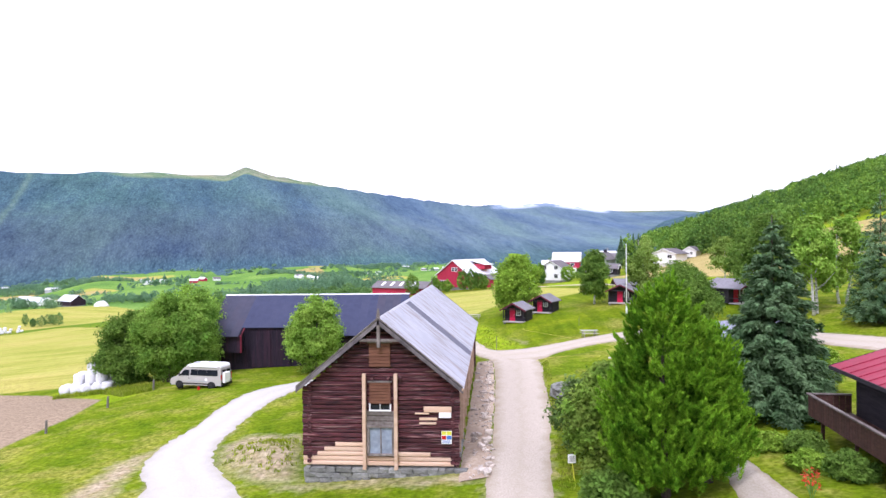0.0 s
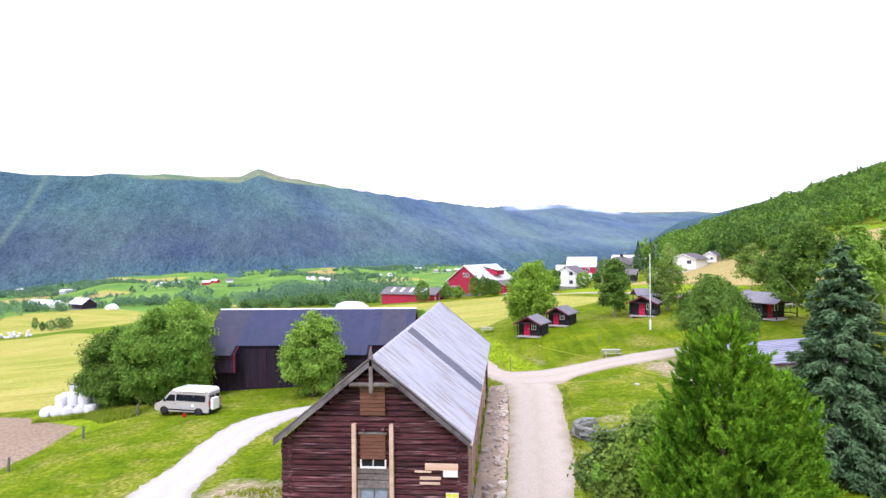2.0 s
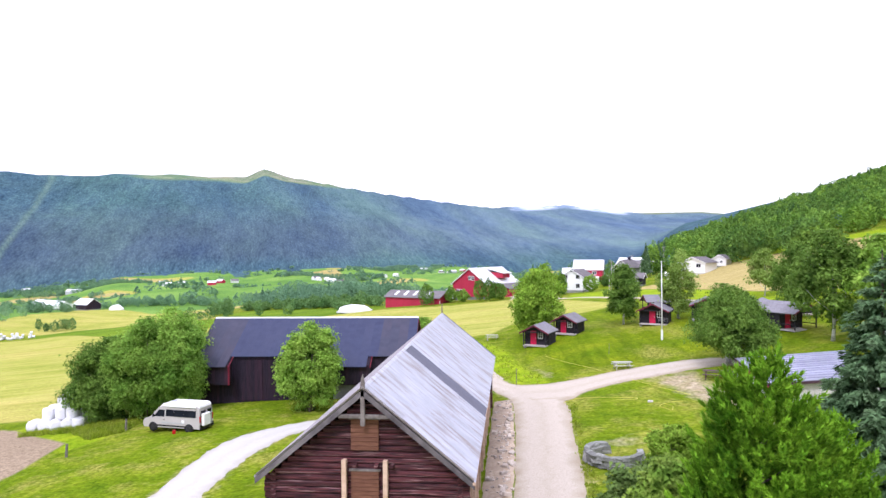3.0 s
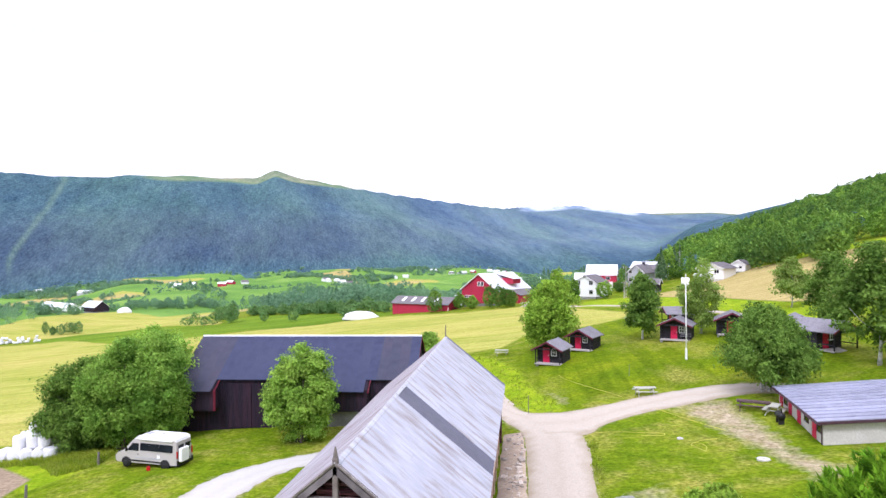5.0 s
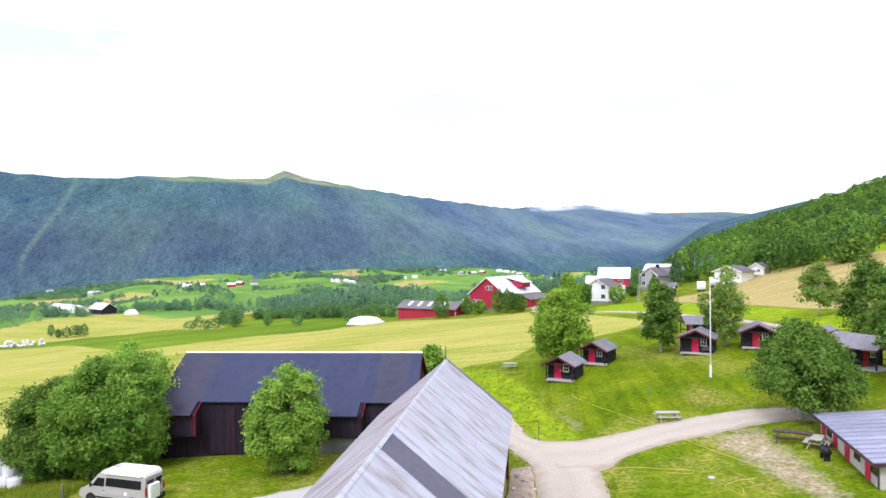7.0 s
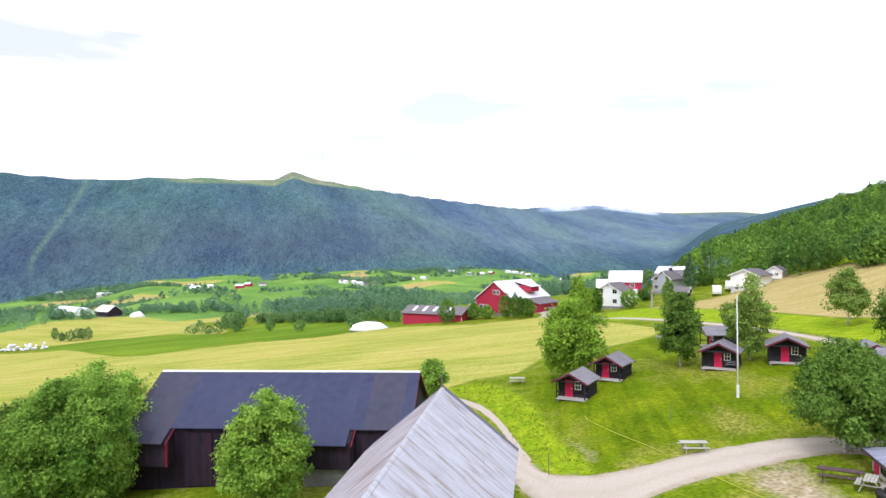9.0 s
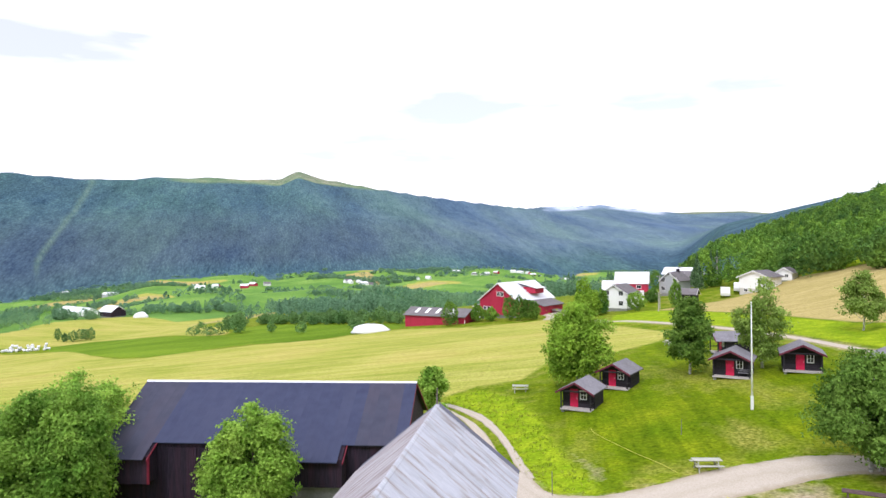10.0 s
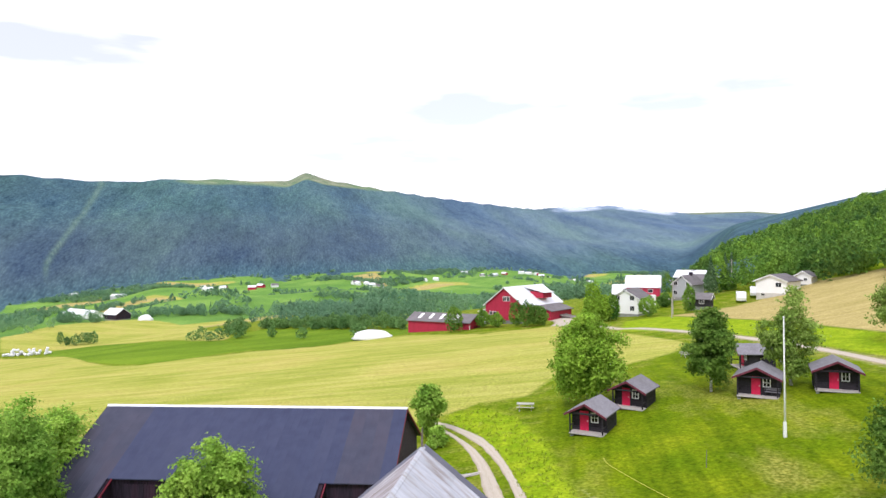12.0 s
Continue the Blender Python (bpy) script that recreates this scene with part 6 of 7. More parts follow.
def spruce(x, y, h, w, count, seed, label):
    """A spruce: tiers of spreading branches with hanging sprays."""
    rng = np.random.default_rng(seed)
    t = thing("spruce_tree", label, "tree", x, y, None, float(rng.uniform(0, 360)))
    b = Build()
    b.tube([(0, 0, -0.3), (0, 0, h * 0.5), (0, 0, h)], [0.24, 0.14, 0.02], 8)
    part("trunk", b, M_BARK, t, "", True)
    tiers = 34
    base, way, size, zz = [], [], [], []
    for i in range(tiers):
        f = i / (tiers - 1)
        z = h * (0.07 + 0.91 * f)
        n = int(13 - 7 * f)
        for k in range(n):
            a = 6.283 * k / n + 2.4 * i + rng.uniform(-0.25, 0.25)
            l = w / 2 * ((1 - f) ** 0.72 + 0.03) * rng.uniform(0.72, 1.08)
            base.append((0, 0, z + rng.uniform(-0.32, 0.32)))
            way.append((math.cos(a), math.sin(a)))
            size.append(l)
    base, way, size = np.array(base), np.array(way), np.array(size)
    pick = rng.choice(len(size), count, p=size ** 1.6 / (size ** 1.6).sum())
    s = rng.uniform(0.12, 1, count) ** 0.75
    l = size[pick]
    lat = rng.normal(0, 1, count) * 0.17 * l * (1.15 - s) + rng.normal(0, 0.05, count)
    wx, wy = way[pick, 0], way[pick, 1]
    r = s * l
    z = base[pick, 2] + 0.12 * r - 0.16 * r * r / np.maximum(l, 0.3) - np.abs(lat) * 0.35 - rng.uniform(0, 0.30, count) * (0.4 + 0.5 * l)
    c = np.stack([wx * r - wy * lat, wy * r + wx * lat, z], 1)
    along = np.stack([wx - wy * np.sign(lat) * 0.7, wy + wx * np.sign(lat) * 0.7, rng.uniform(-0.7, 0.15, count)], 1)
    along += rng.normal(0, 0.25, along.shape)
    along /= np.linalg.norm(along, axis=1)[:, None]
    face = np.stack([wx * 0.35, wy * 0.35, np.full(count, 0.9)], 1) + rng.normal(0, 0.4, (count, 3))
    leaves("needles", c, along, 0.25, 0.42, M_SPRUCE, t, rng, face)
    return t


pine(14.1, -5.9, 10.1, 5.2, 130000, 1, "tall bright green mountain pine beside the road")
pine(16.3, -4.8, 7.7, 3.2, 56000, 2, "shorter bright green mountain pine beside a taller one")
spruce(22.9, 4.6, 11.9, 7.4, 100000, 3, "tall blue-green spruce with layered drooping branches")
spruce(43.6, 31.5, 13.0, 6.5, 26000, 4, "dark blue-green spruce beyond the lane")
broadleaf("hazel_bush", "large olive-green hazel bush at the roadside", 12.45, -2.3, 5.6, 4.1, -0.02, M_BUSH, M_BARK, 42000, 0.13, 5, 4, "bush", lobes=60)
broadleaf("willow_bush", "silvery willow bush below the pine", 12.2, 1.6, 4.4, 4.4, 0.0, M_WILLOW, M_BARK, 22000, 0.15, 6, 4, "bush", lobes=46)
broadleaf("round_bush", "round dark green bush beside a stone ring", 15.4, 13.0, 2.6, 2.7, 0.0, M_CAMP, M_BARK, 11000, 0.12, 7, 4, "bush")
broadleaf("currant_bush", "low leafy green bush under a pine", 11.6, -6.4, 1.6, 2.6, 0.0, M_BIRCH_DARK, M_BARK, 5000, 0.15, 8, 4, "bush", "low garden bushes")
for i, (x, y, hh, ww) in enumerate(((20.4, -1.2, 1.1, 2.0), (21.8, -2.6, 1.3, 2.2), (20.9, -4.6, 1.0, 2.2), (22.0, -6.2, 1.4, 2.2), (27.2, 8.2, 3.6, 4.2), (24.9, 9.4, 3.0, 3.4), (29.6, 22.0, 1.8, 2.6), (28.5, 20.6, 2.2, 3.0))):
    broadleaf("garden_bush", "leafy green garden bush near the chalet", x, y, hh * 0.85, ww * 0.9, 0.0, M_BIRCH_DARK if i % 2 else M_CAMP, M_BARK, 9000, 0.10, 40 + i, 4, "bush", "low garden bushes")
birches = "birches on the camping lawn"
broadleaf("birch_tree", "spreading birch with hanging twigs beside the lane", 27.5, 41.5, 7.9, 7.2, 0.16, M_BIRCH_DARK, M_BIRCH, 62000, 0.14, 9, 3, "tree", birches, 0.26, 90, 0.9)
broadleaf("birch_tree", "full light green birch behind a small cabin", 10.3, 75.4, 9.7, 8.0, 0.08, M_CAMP, M_BIRCH, 34000, 0.21, 10, 2, "tree", birches, 0.0, 64, 1.4)
broadleaf("birch_tree", "slender green birch on the lawn", 22.6, 75.4, 8.9, 5.7, 0.15, M_BIRCH_DARK, M_BIRCH, 22000, 0.2, 11, 1, "tree", birches, 0.05, 50, 2.6)
broadleaf("birch_tree", "tall airy birch behind the flagpole", 30.5, 75.2, 10.2, 4.8, 0.02, M_AIRY, M_BIRCH, 11000, 0.18, 12, 1, "tree", birches, 0.16, 40, 1.2)
broadleaf("birch_tree", "airy birch at the edge of the hill field", 50.3, 97, 8.4, 5.6, 0.1, M_AIRY, M_BIRCH, 8000, 0.2, 13, 1, "tree", birches, 0.12)
broadleaf("alder_tree", "dense dark green alder beside black cabins", 43.8, 66, 9.8, 6.8, 0.05, M_BIRCH_DARK, M_BARK, 15000, 0.2, 14, 1, "tree", "", 0.05, 40, 2.4)
broadleaf("birch_tree", "big dark birch beside a black cabin", 38.6, 44.9, 11.2, 7.4, 0.05, M_BIRCH_DARK, M_BIRCH, 15000, 0.22, 15, 1, "tree", birches, 0.06)
broadleaf("birch_tree", "white-stemmed birch beyond the lane", 41.2, 39.8, 10.6, 6.6, 0.22, M_BIRCH_LEAF, M_BIRCH, 11000, 0.22, 16, 2, "tree", birches, 0.1)
broadleaf("birch_tree", "white-stemmed birch at the far lawn", 46.5, 44.6, 10.2, 6.6, 0.22, M_BIRCH_LEAF, M_BIRCH, 10000, 0.22, 17, 2, "tree", birches, 0.1)
broadleaf("birch_tree", "leafy birch at the hill field's edge", 56.0, 80, 9.0, 6.0, 0.08, M_LEAF_DARK, M_BIRCH, 9000, 0.25, 19, 1, "tree", birches, 0.06)
for i, (x, y, hh, ww) in enumerate(((-36.8, 37.6, 8.6, 6.0), (-33.9, 40.4, 9.8, 6.4), (-31.6, 36.4, 10.0, 6.0), (-28.8, 38.2, 10.2, 5.8), (-31.6, 42.6, 11.0, 6.5), (-38.0, 41.6, 8.8, 6.0))):
    broadleaf("alder_tree", "leafy green alder in a clump beside the barn", x + 1.2, y, hh, ww, 0.0, (M_BIRCH_DARK, M_LEAF_DARK, M_LEAF_DARK, M_LEAF_DARK, M_BIRCH_LEAF, M_BIRCH_DARK)[i], M_BARK, 42000, 0.155, 20 + i, 2, "tree", "alder clump beside the barn", 0.0, 60, 0.8)
broadleaf("aspen_tree", "young light green aspen clump before the barn doors", -13.3, 36.2, 8.9, 5.0, 0.04, M_BIRCH_LEAF, M_BARK, 50000, 0.145, 30, 4, "tree", "", 0.0, 80, 0.75)
broadleaf("young_tree", "small young tree at the barn corner", -6.3, 67.3, 5.2, 3.2, 0.05, M_BIRCH_LEAF, M_BARK, 6000, 0.2, 31, 2, "tree")
broadleaf("field_bush", "small round bush at the track side", -4.8, 63.4, 2.0, 2.0, 0.0, M_BIRCH_LEAF, M_BARK, 2500, 0.17, 32, 3, "bush")


# tall grass and weeds
M_TALL = leaf_material("tall_grass_blades", (0.18, 0.29, 0.012), (0.37, 0.44, 0.04), (0.46, 0.43, 0.13), 0.55)


def tall_grass(name, label, outline, count, tall, seed):
    """Loose tufts of upright blades inside an outline of the plan."""
    rng = np.random.default_rng(seed)
    o = np.array(outline, float)
    p = rng.uniform(o.min(0), o.max(0), (count * 3, 2))
    p = p[inside(p[:, 0], p[:, 1], outline, 0.3) > 0.5][:count]
    n = len(p)
    z = height(p[:, 0], p[:, 1])
    root = np.repeat(np.stack([p[:, 0], p[:, 1], z - 0.02], 1), 6, 0) + rng.normal(0, 0.10, (n * 6, 3)) * np.array([1, 1, 0])
    lean = rng.normal(0, 0.35, (n * 6, 3)) * np.array([1, 1, 0]) + np.array([0, 0, 1.0])
    up = lean * (tall * rng.uniform(0.5, 1.2, n * 6))[:, None]
    side = np.cross(up, rng.normal(0, 1, (n * 6, 3)))
    side /= np.linalg.norm(side, axis=1)[:, None] + 1e-9
    v = np.stack([root - side * 0.045, root + side * 0.045, root + up], 1).reshape(-1, 3)
    return tagged(fast_mesh(name, v, np.arange(18 * n).reshape(-1, 3), M_TALL), label, "grass", kind="stuff")


tall_grass("bank_grass", "tall yellow-green grass on the bank beside the track", BANKS[0], 500, 0.22, 51)
tall_grass("verge_grass", "rank green weeds beside the bale heap", [(-43, 35.2), (-36, 33.5), (-31, 28.5), (-29, 30.5), (-29.5, 34.5), (-35, 36.4), (-43, 37)], 1300, 0.5, 52)
tall_grass("mound_weeds", "sparse weeds on a low earth mound", [(-11, 4), (-6, 1.6), (-4.8, 4), (-7, 8.5), (-10.5, 8)], 130, 0.26, 53)
tall_grass("roadside_grass", "ragged grass along the road edge", [(9.5, -4), (10.2, -4), (11.0, 8), (11.2, 22), (11.6, 31), (10.9, 31), (10.7, 20), (10.2, 6)], 350, 0.2, 54)


for lx, ly, lr in ((21.6, 24.4, 0.42), (17.6, 30.0, 0.22)):
    lid = thing("manhole_lid", "pale round concrete lid lying in the grass", "lid", lx, ly, hz(lx, ly) + 0.02, 0, "concrete lids")
    part("slab", Build().tube([(0, 0, -0.06), (0, 0, 0.05), (0, 0, 0.07)], [lr, lr, lr * 0.92], 18), M_STUCCO, lid)
    part("grip", Build().box(-lr * 0.25, -0.03, 0.07, lr * 0.25, 0.03, 0.1), M_STEEL, lid)
jug = thing("gas_can", "small red canister standing beside the camper van", "canister", -22.9, 28.2, None, 20)
part("can", Build().box(-0.14, -0.1, 0, 0.14, 0.1, 0.34, 0.03), M_LAMPRED, jug)
part("cap", Build().tube([(0.06, 0, 0.33), (0.06, 0, 0.42)], 0.035, 8), M_BLACK, jug)


# red flowers beside the garden path
M_PETAL = material("red_petals", (0.55, 0.03, 0.02), (0.70, 0.08, 0.03), 6, 0.6, 0.0, island=0.2)
M_STEM = material("flower_stems", (0.09, 0.20, 0.03), (0.16, 0.30, 0.05), 6, 0.7, 0.0)
rngf = np.random.default_rng(91)
for fx, fy in ((19.6, -7.6), (19.9, -7.0), (19.4, -8.2)):
    fp = thing("flowering_plant", "small red-flowered garden plant beside the gravel", "flower", fx, fy, None, 0, "red garden flowers")
    b = Build()
    tips = []
    for i in range(7):
        a = 0.9 * i
        tip = (0.28 * math.cos(a), 0.28 * math.sin(a), 0.75 + 0.12 * math.sin(3 * i))
        b.tube([(0, 0, -0.02), (0.12 * math.cos(a), 0.12 * math.sin(a), 0.4), tip], 0.012, 4)
        tips.append(tip)
    part("stems", b, M_STEM, fp)
    c = np.repeat(np.array(tips), 9, 0) + rngf.normal(0, 0.05, (63, 3))
    leaves("petals", c, unit(rngf, 63), 0.07, 0.8, M_PETAL, fp, rngf)


# ---------------------------------------------------------------- farm buildings in the distance
def house(name, label, category, x, y, turn, w, length, eave, ridge, wall_mat, roof_mat, windows=(), doors=(), base=0.5, over=0.4, z=None, roof_label="", trim=None, base_mat=None):
    """A gabled building: the gable faces -y, the ridge runs along y. windows: (side, along, z, width, height) with side f, l or r."""
    h = thing(name, label, category, x, y, (hz(x, y) if z is None else z), turn)
    k = w / 2
    part("base", Build().box(-k + 0.05, 0.05, -1.8, k - 0.05, length - 0.05, base), base_mat or M_STONE, h)
    part("wall", Build().prism([(-k, base), (k, base), (k, eave), (0, ridge - 0.1), (-k, eave)], "y", 0, length), wall_mat, h)
    rf_ = new("roof")
    rf_.parent = h
    s_ = (ridge - eave) / k
    for s in (-1, 1):
        o = k + over
        part("roof_slope", Build().prism([(0, ridge), (s * o, ridge - s_ * o), (s * o, ridge - s_ * o + 0.16), (0, ridge + 0.16)], "y", -over, length + over), roof_mat, rf_, roof_label)
        for yy in (-over - 0.04, length + over - 0.02):
            part("bargeboard", Build().prism([(0, ridge + 0.14), (s * (o + 0.03), ridge - s_ * o + 0.14), (s * (o + 0.03), ridge - s_ * o - 0.12), (0, ridge - 0.12)], "y", yy, yy + 0.06), trim or M_WHITE, rf_)
    for side, a, z0, ww, hh in windows:
        wi = new("window")
        wi.parent = h
        t = 0.09
        def put(b, u0, z_0, u1, z_1, d0, d1):
            if side == "f":
                b.box(u0, -d1, z_0, u1, -d0, z_1)
            elif side == "l":
                b.box(-k - d1, u0, z_0, -k - d0, u1, z_1)
            else:
                b.box(k + d0, u0, z_0, k + d1, u1, z_1)
            return b
        b = Build()
        put(b, a - ww / 2 - t, z0 - t, a + ww / 2 + t, z0, 0.0, 0.07)
        put(b, a - ww / 2 - t, z0 + hh, a + ww / 2 + t, z0 + hh + t, 0.0, 0.07)
        put(b, a - ww / 2 - t, z0, a - ww / 2, z0 + hh, 0.0, 0.07)
        put(b, a + ww / 2, z0, a + ww / 2 + t, z0 + hh, 0.0, 0.07)
        put(b, a - 0.03, z0, a + 0.03, z0 + hh, 0.0, 0.06)
        part("frame", b, M_WHITE, wi)
        for u0, u1 in ((a - ww / 2, a - 0.03), (a + 0.03, a + ww / 2)):
            part("pane", put(Build(), u0, z0, u1, z0 + hh, 0.0, 0.03), M_GLASS, wi)
    for side, a, ww, hh, mt in doors:
        b = Build()
        if side == "f":
            b.box(a - ww / 2, -0.08, base - 0.05, a + ww / 2, -0.005, base + hh)
        elif side == "l":
            b.box(-k - 0.08, a - ww / 2, base - 0.05, -k - 0.005, a + ww / 2, base + hh)
        else:
            b.box(k + 0.005, a - ww / 2, base - 0.05, k + 0.08, a + ww / 2, base + hh)
        part("door", b, mt, h)
    return h


# red barn with ramp and dormer
rb = house("red_barn", "large red barn with white sheet roof and dormer", "barn", -6.9, 181.0, -30, 12.4, 19, 5.0, 9.6, M_RED, M_WHITE_ROOF,
           [("f", 0.0, 6.1, 0.9, 1.1), ("f", 1.15, 6.1, 0.9, 1.1), ("f", -3.2, 2.2, 0.9, 0.9), ("f", -4.5, 2.2, 0.9, 0.9), ("r", 3.0, 2.2, 1.0, 1.0), ("r", 6.0, 2.2, 1.0, 1.0)], [("r", 9.5, 2.6, 2.6, M_BARN_WALL)], 1.0, 0.5, None, "white sheet roof")
part("dormer", Build().prism([(2.2, 6.5), (6.4, 6.5), (6.4, 8.2), (4.4, 8.2), (2.2, 8.2)], "y", 9.0, 13.5), M_RED, rb, "red dormer wall")
part("dormer_roof", Build().prism([(0.4, 9.4), (7.0, 7.9), (7.0, 8.06), (0.4, 9.6)], "y", 8.6, 13.9), M_WHITE_ROOF, rb)
part("annex", Build().prism([(6.2, 0), (10.5, 0), (10.5, 3.4), (6.2, 4.8)], "y", 6, 17), M_RED, rb, "red lean-to")
part("annex_roof", Build().prism([(6.1, 4.85), (11, 3.25), (11, 3.4), (6.1, 5.0)], "y", 5.6, 17.4), M_GREY_ROOF, rb)
part("annex_left", Build().prism([(-9.5, -0.8), (-6.2, -0.8), (-6.2, 3.6), (-9.5, 2.6)], "y", 1.5, 12), M_WHITE, rb)
part("annex_roof", Build().prism([(-10, 2.6), (-6.1, 3.8), (-6.1, 3.95), (-10, 2.75)], "y", 1.2, 12.3), M_WHITE_ROOF, rb)

part("barn_bridge", Build().prism([(10.5, 1.9), (15.5, 0.9), (15.5, 1.15), (10.5, 2.15)], "y", 10.5, 14.5), M_GREYLOG, rb, "weathered plank barn bridge")
for px_, top_ in ((11.2, 1.75), (12.8, 1.4), (14.4, 1.1)):
    for py_ in (10.7, 14.3):
        part("bridge_post", Build().box(px_ - 0.12, py_ - 0.12, -1.2, px_ + 0.12, py_ + 0.12, top_), M_GREYLOG, rb)
part("eaves_door", Build().box(5.9, 2.2, 0.9, 6.32, 5.4, 3.4, 0.02), M_RED_TRIM, rb, "dark red sliding door")

# red shed: the ridge runs along the long wall
rs = thing("red_shed", "long red shed with dark roof and skylights", "shed", -32.6, 178.5, hz(-28, 176) - 0.8, -22)
RL, RD = 18.8, 7.4
part("wall", Build().prism([(0, -0.8), (RD, -0.8), (RD, 3.7), (RD / 2, 5.4), (0, 3.7)], "x", 0, RL), M_RED, rs, "red board walls")
rsr = new("roof")
rsr.parent = rs
for s in (-1, 1):
    part("roof_slope", Build().prism([(RD / 2, 5.52), (RD / 2 + s * 4.2, 3.59), (RD / 2 + s * 4.2, 3.73), (RD / 2, 5.68)], "x", -0.4, RL + 0.4), M_GREY_ROOF, rsr, "dark grey roof")
for i in range(4):
    x = 2.6 + 3.3 * i + (1.2 if i == 3 else 0)
    part("skylight", Build().prism([(0.8, 4.32), (3.0, 5.33), (3.0, 5.43), (0.8, 4.42)], "x", x, x + 0.9), M_WHITE, rsr, "pale skylight panel")
part("door", Build().box(RL + 0.005, 2.2, -0.4, RL + 0.1, 5.4, 2.6), M_RED_TRIM, rs)
part("corner_board", Build().box(RL - 0.02, -0.06, -0.6, RL + 0.1, 0.1, 3.0), M_WHITE, rs)
for x in (0.6, 1.9):
    part("corner_board", Build().box(RL - x - 3.0, -0.07, -0.6, RL - x - 2.9, -0.01, 3.0), M_BARN_WALL, rs)

W2 = [("f", -1.9, 1.6, 1.1, 1.1), ("f", 1.9, 1.6, 1.1, 1.1), ("f", -1.9, 4.2, 1.1, 1.1), ("f", 1.9, 4.2, 1.1, 1.1), ("f", 0, 6.2, 0.8, 0.8)]
house("farmhouse", "white wooden farmhouse with a grey roof", "house", 23.6, 176, -28, 7.0, 8.6, 4.7, 6.8, M_WHITE, M_GREY_ROOF, W2 + [("r", 2.2, 1.6, 1.1, 1.1), ("r", 5.8, 1.6, 1.1, 1.1), ("r", 2.2, 3.7, 1.1, 0.8)], (), 0.8)
hb = house("red_farm_barn", "red and white farm barn with white roof", "barn", 36.5, 206, 80, 9.5, 9.2, 4.6, 7.6, M_RED, M_WHITE_ROOF, [("l", 2.5, 3.0, 1.2, 0.9), ("l", 5.5, 3.0, 1.2, 0.9)], [("l", 7.8, 1.6, 2.4, M_WHITE)], 1.0, 0.4, None, "white sheet roof")
part("milk_room", Build().box(-7.6, 1, -1.5, -4.78, 8, 2.4), M_WHITE, hb)
house("outbuilding", "low white outbuilding with a pale roof", "building", 29.4, 211, 82, 8, 5.6, 3.0, 5.4, M_WHITE, M_WHITE_ROOF, [("l", 3, 1.4, 1.0, 0.9)], (), 0.6)
gh = house("grey_house", "pale grey house with dark roof slopes", "house", 42.4, 205, -38, 5.8, 7.5, 4.6, 7.0, M_GREY_WALL, M_GREY_ROOF, W2, (), 0.8)
part("chimney", Build().box(-0.4, 5, 6.5, 0.4, 5.8, 7.9), M_BARN_WALL, gh)
house("small_cottage", "small dark cottage with white windows", "house", 45.0, 179, 66, 3.8, 5.4, 2.4, 3.6, M_CABIN, M_GREY_ROOF, [("l", 2, 1.2, 1.0, 1.0), ("l", 5.4, 1.2, 1.0, 1.0)], (), 0.4)
wh = house("white_house", "white house with grey hipped roof on the hillside", "house", 58.4, 177.0, -40, 7.4, 8.0, 4.0, 5.5, M_WHITE, M_GREY_ROOF, [("f", 1.8, 2.6, 1.3, 1.0), ("l", 2, 2.4, 1.2, 1.2), ("l", 5, 2.4, 1.2, 1.2), ("l", 7.6, 2.4, 1.2, 1.2), ("f", -2.0, 0.3, 0.9, 0.6)], (), 1.0, 0.5, None, "", None, M_STUCCO)
house("white_shed", "small white shed with a grey roof", "shed", 68.0, 184, -36, 4.0, 4.5, 2.4, 3.6, M_WHITE, M_GREY_ROOF, [("f", 0.6, 1.2, 0.7, 0.7)], (), 0.3)
house("grey_garage", "grey weathered garage behind the houses", "garage", 58, 232, 70, 5.0, 7, 2.6, 4.4, M_GREY_WALL, M_GREY_ROOF, (), [("l", 3.5, 2.4, 2.0, M_WHITE)], 0.3)
house("brown_farmhouse", "dark brown farmhouse among trees", "house", 59.5, 250, 60, 7, 11, 3.4, 5.6, M_CABIN, M_WHITE_ROOF, [("l", 3, 1.2, 1.0, 1.0), ("l", 7, 1.2, 1.0, 1.0)], (), 0.6)
# far barns on the ridge of the lower field
fb = house("long_greenhouse", "long low pale farm hall", "barn", -352, 487, 62, 12, 44, 3.4, 6.2, M_WHITE, M_WHITE_ROOF, (), (), 0.4)
house("far_barn", "large barn with white roof behind the field", "barn", -314, 466, 66, 12, 17, 4.2, 8.4, M_BARN_WALL, M_WHITE_ROOF, (), (), 0.6)


def caravan(x, y, turn):
    c = thing("caravan", "white touring caravan parked beside the house", "caravan", x, y, None, turn, "parked caravans")
    b = Build().prism([(-2.4, 0.55), (-2.6, 1.2), (-2.3, 2.4), (-1.9, 2.6), (2.1, 2.6), (2.4, 2.3), (2.5, 0.9), (2.3, 0.5)], "y", -1.1, 1.1)
    part("body", b, M_VAN_WHITE, c)
    for x0, x1 in ((-1.6, -0.4), (0.6, 1.7)):
        part("window", Build().box(x0, -1.13, 1.4, x1, -1.09, 2.0), M_GLASS, c)
    part("end_window", Build().box(2.40, -0.8, 1.4, 2.5, 0.8, 2.0), M_GLASS, c)
    for s in (-1, 1):
        part("wheel", Build().tube([(0, s * 0.85, 0.33), (0, s * 1.08, 0.33)], 0.33, 12), M_RUBBER, c)
    part("drawbar", Build().box(-3.6, -0.05, 0.4, -2.4, 0.05, 0.5), M_STEEL, c)
    return c


caravan(52.6, 181.5, 78)
caravan(57.0, 185.5, 74)


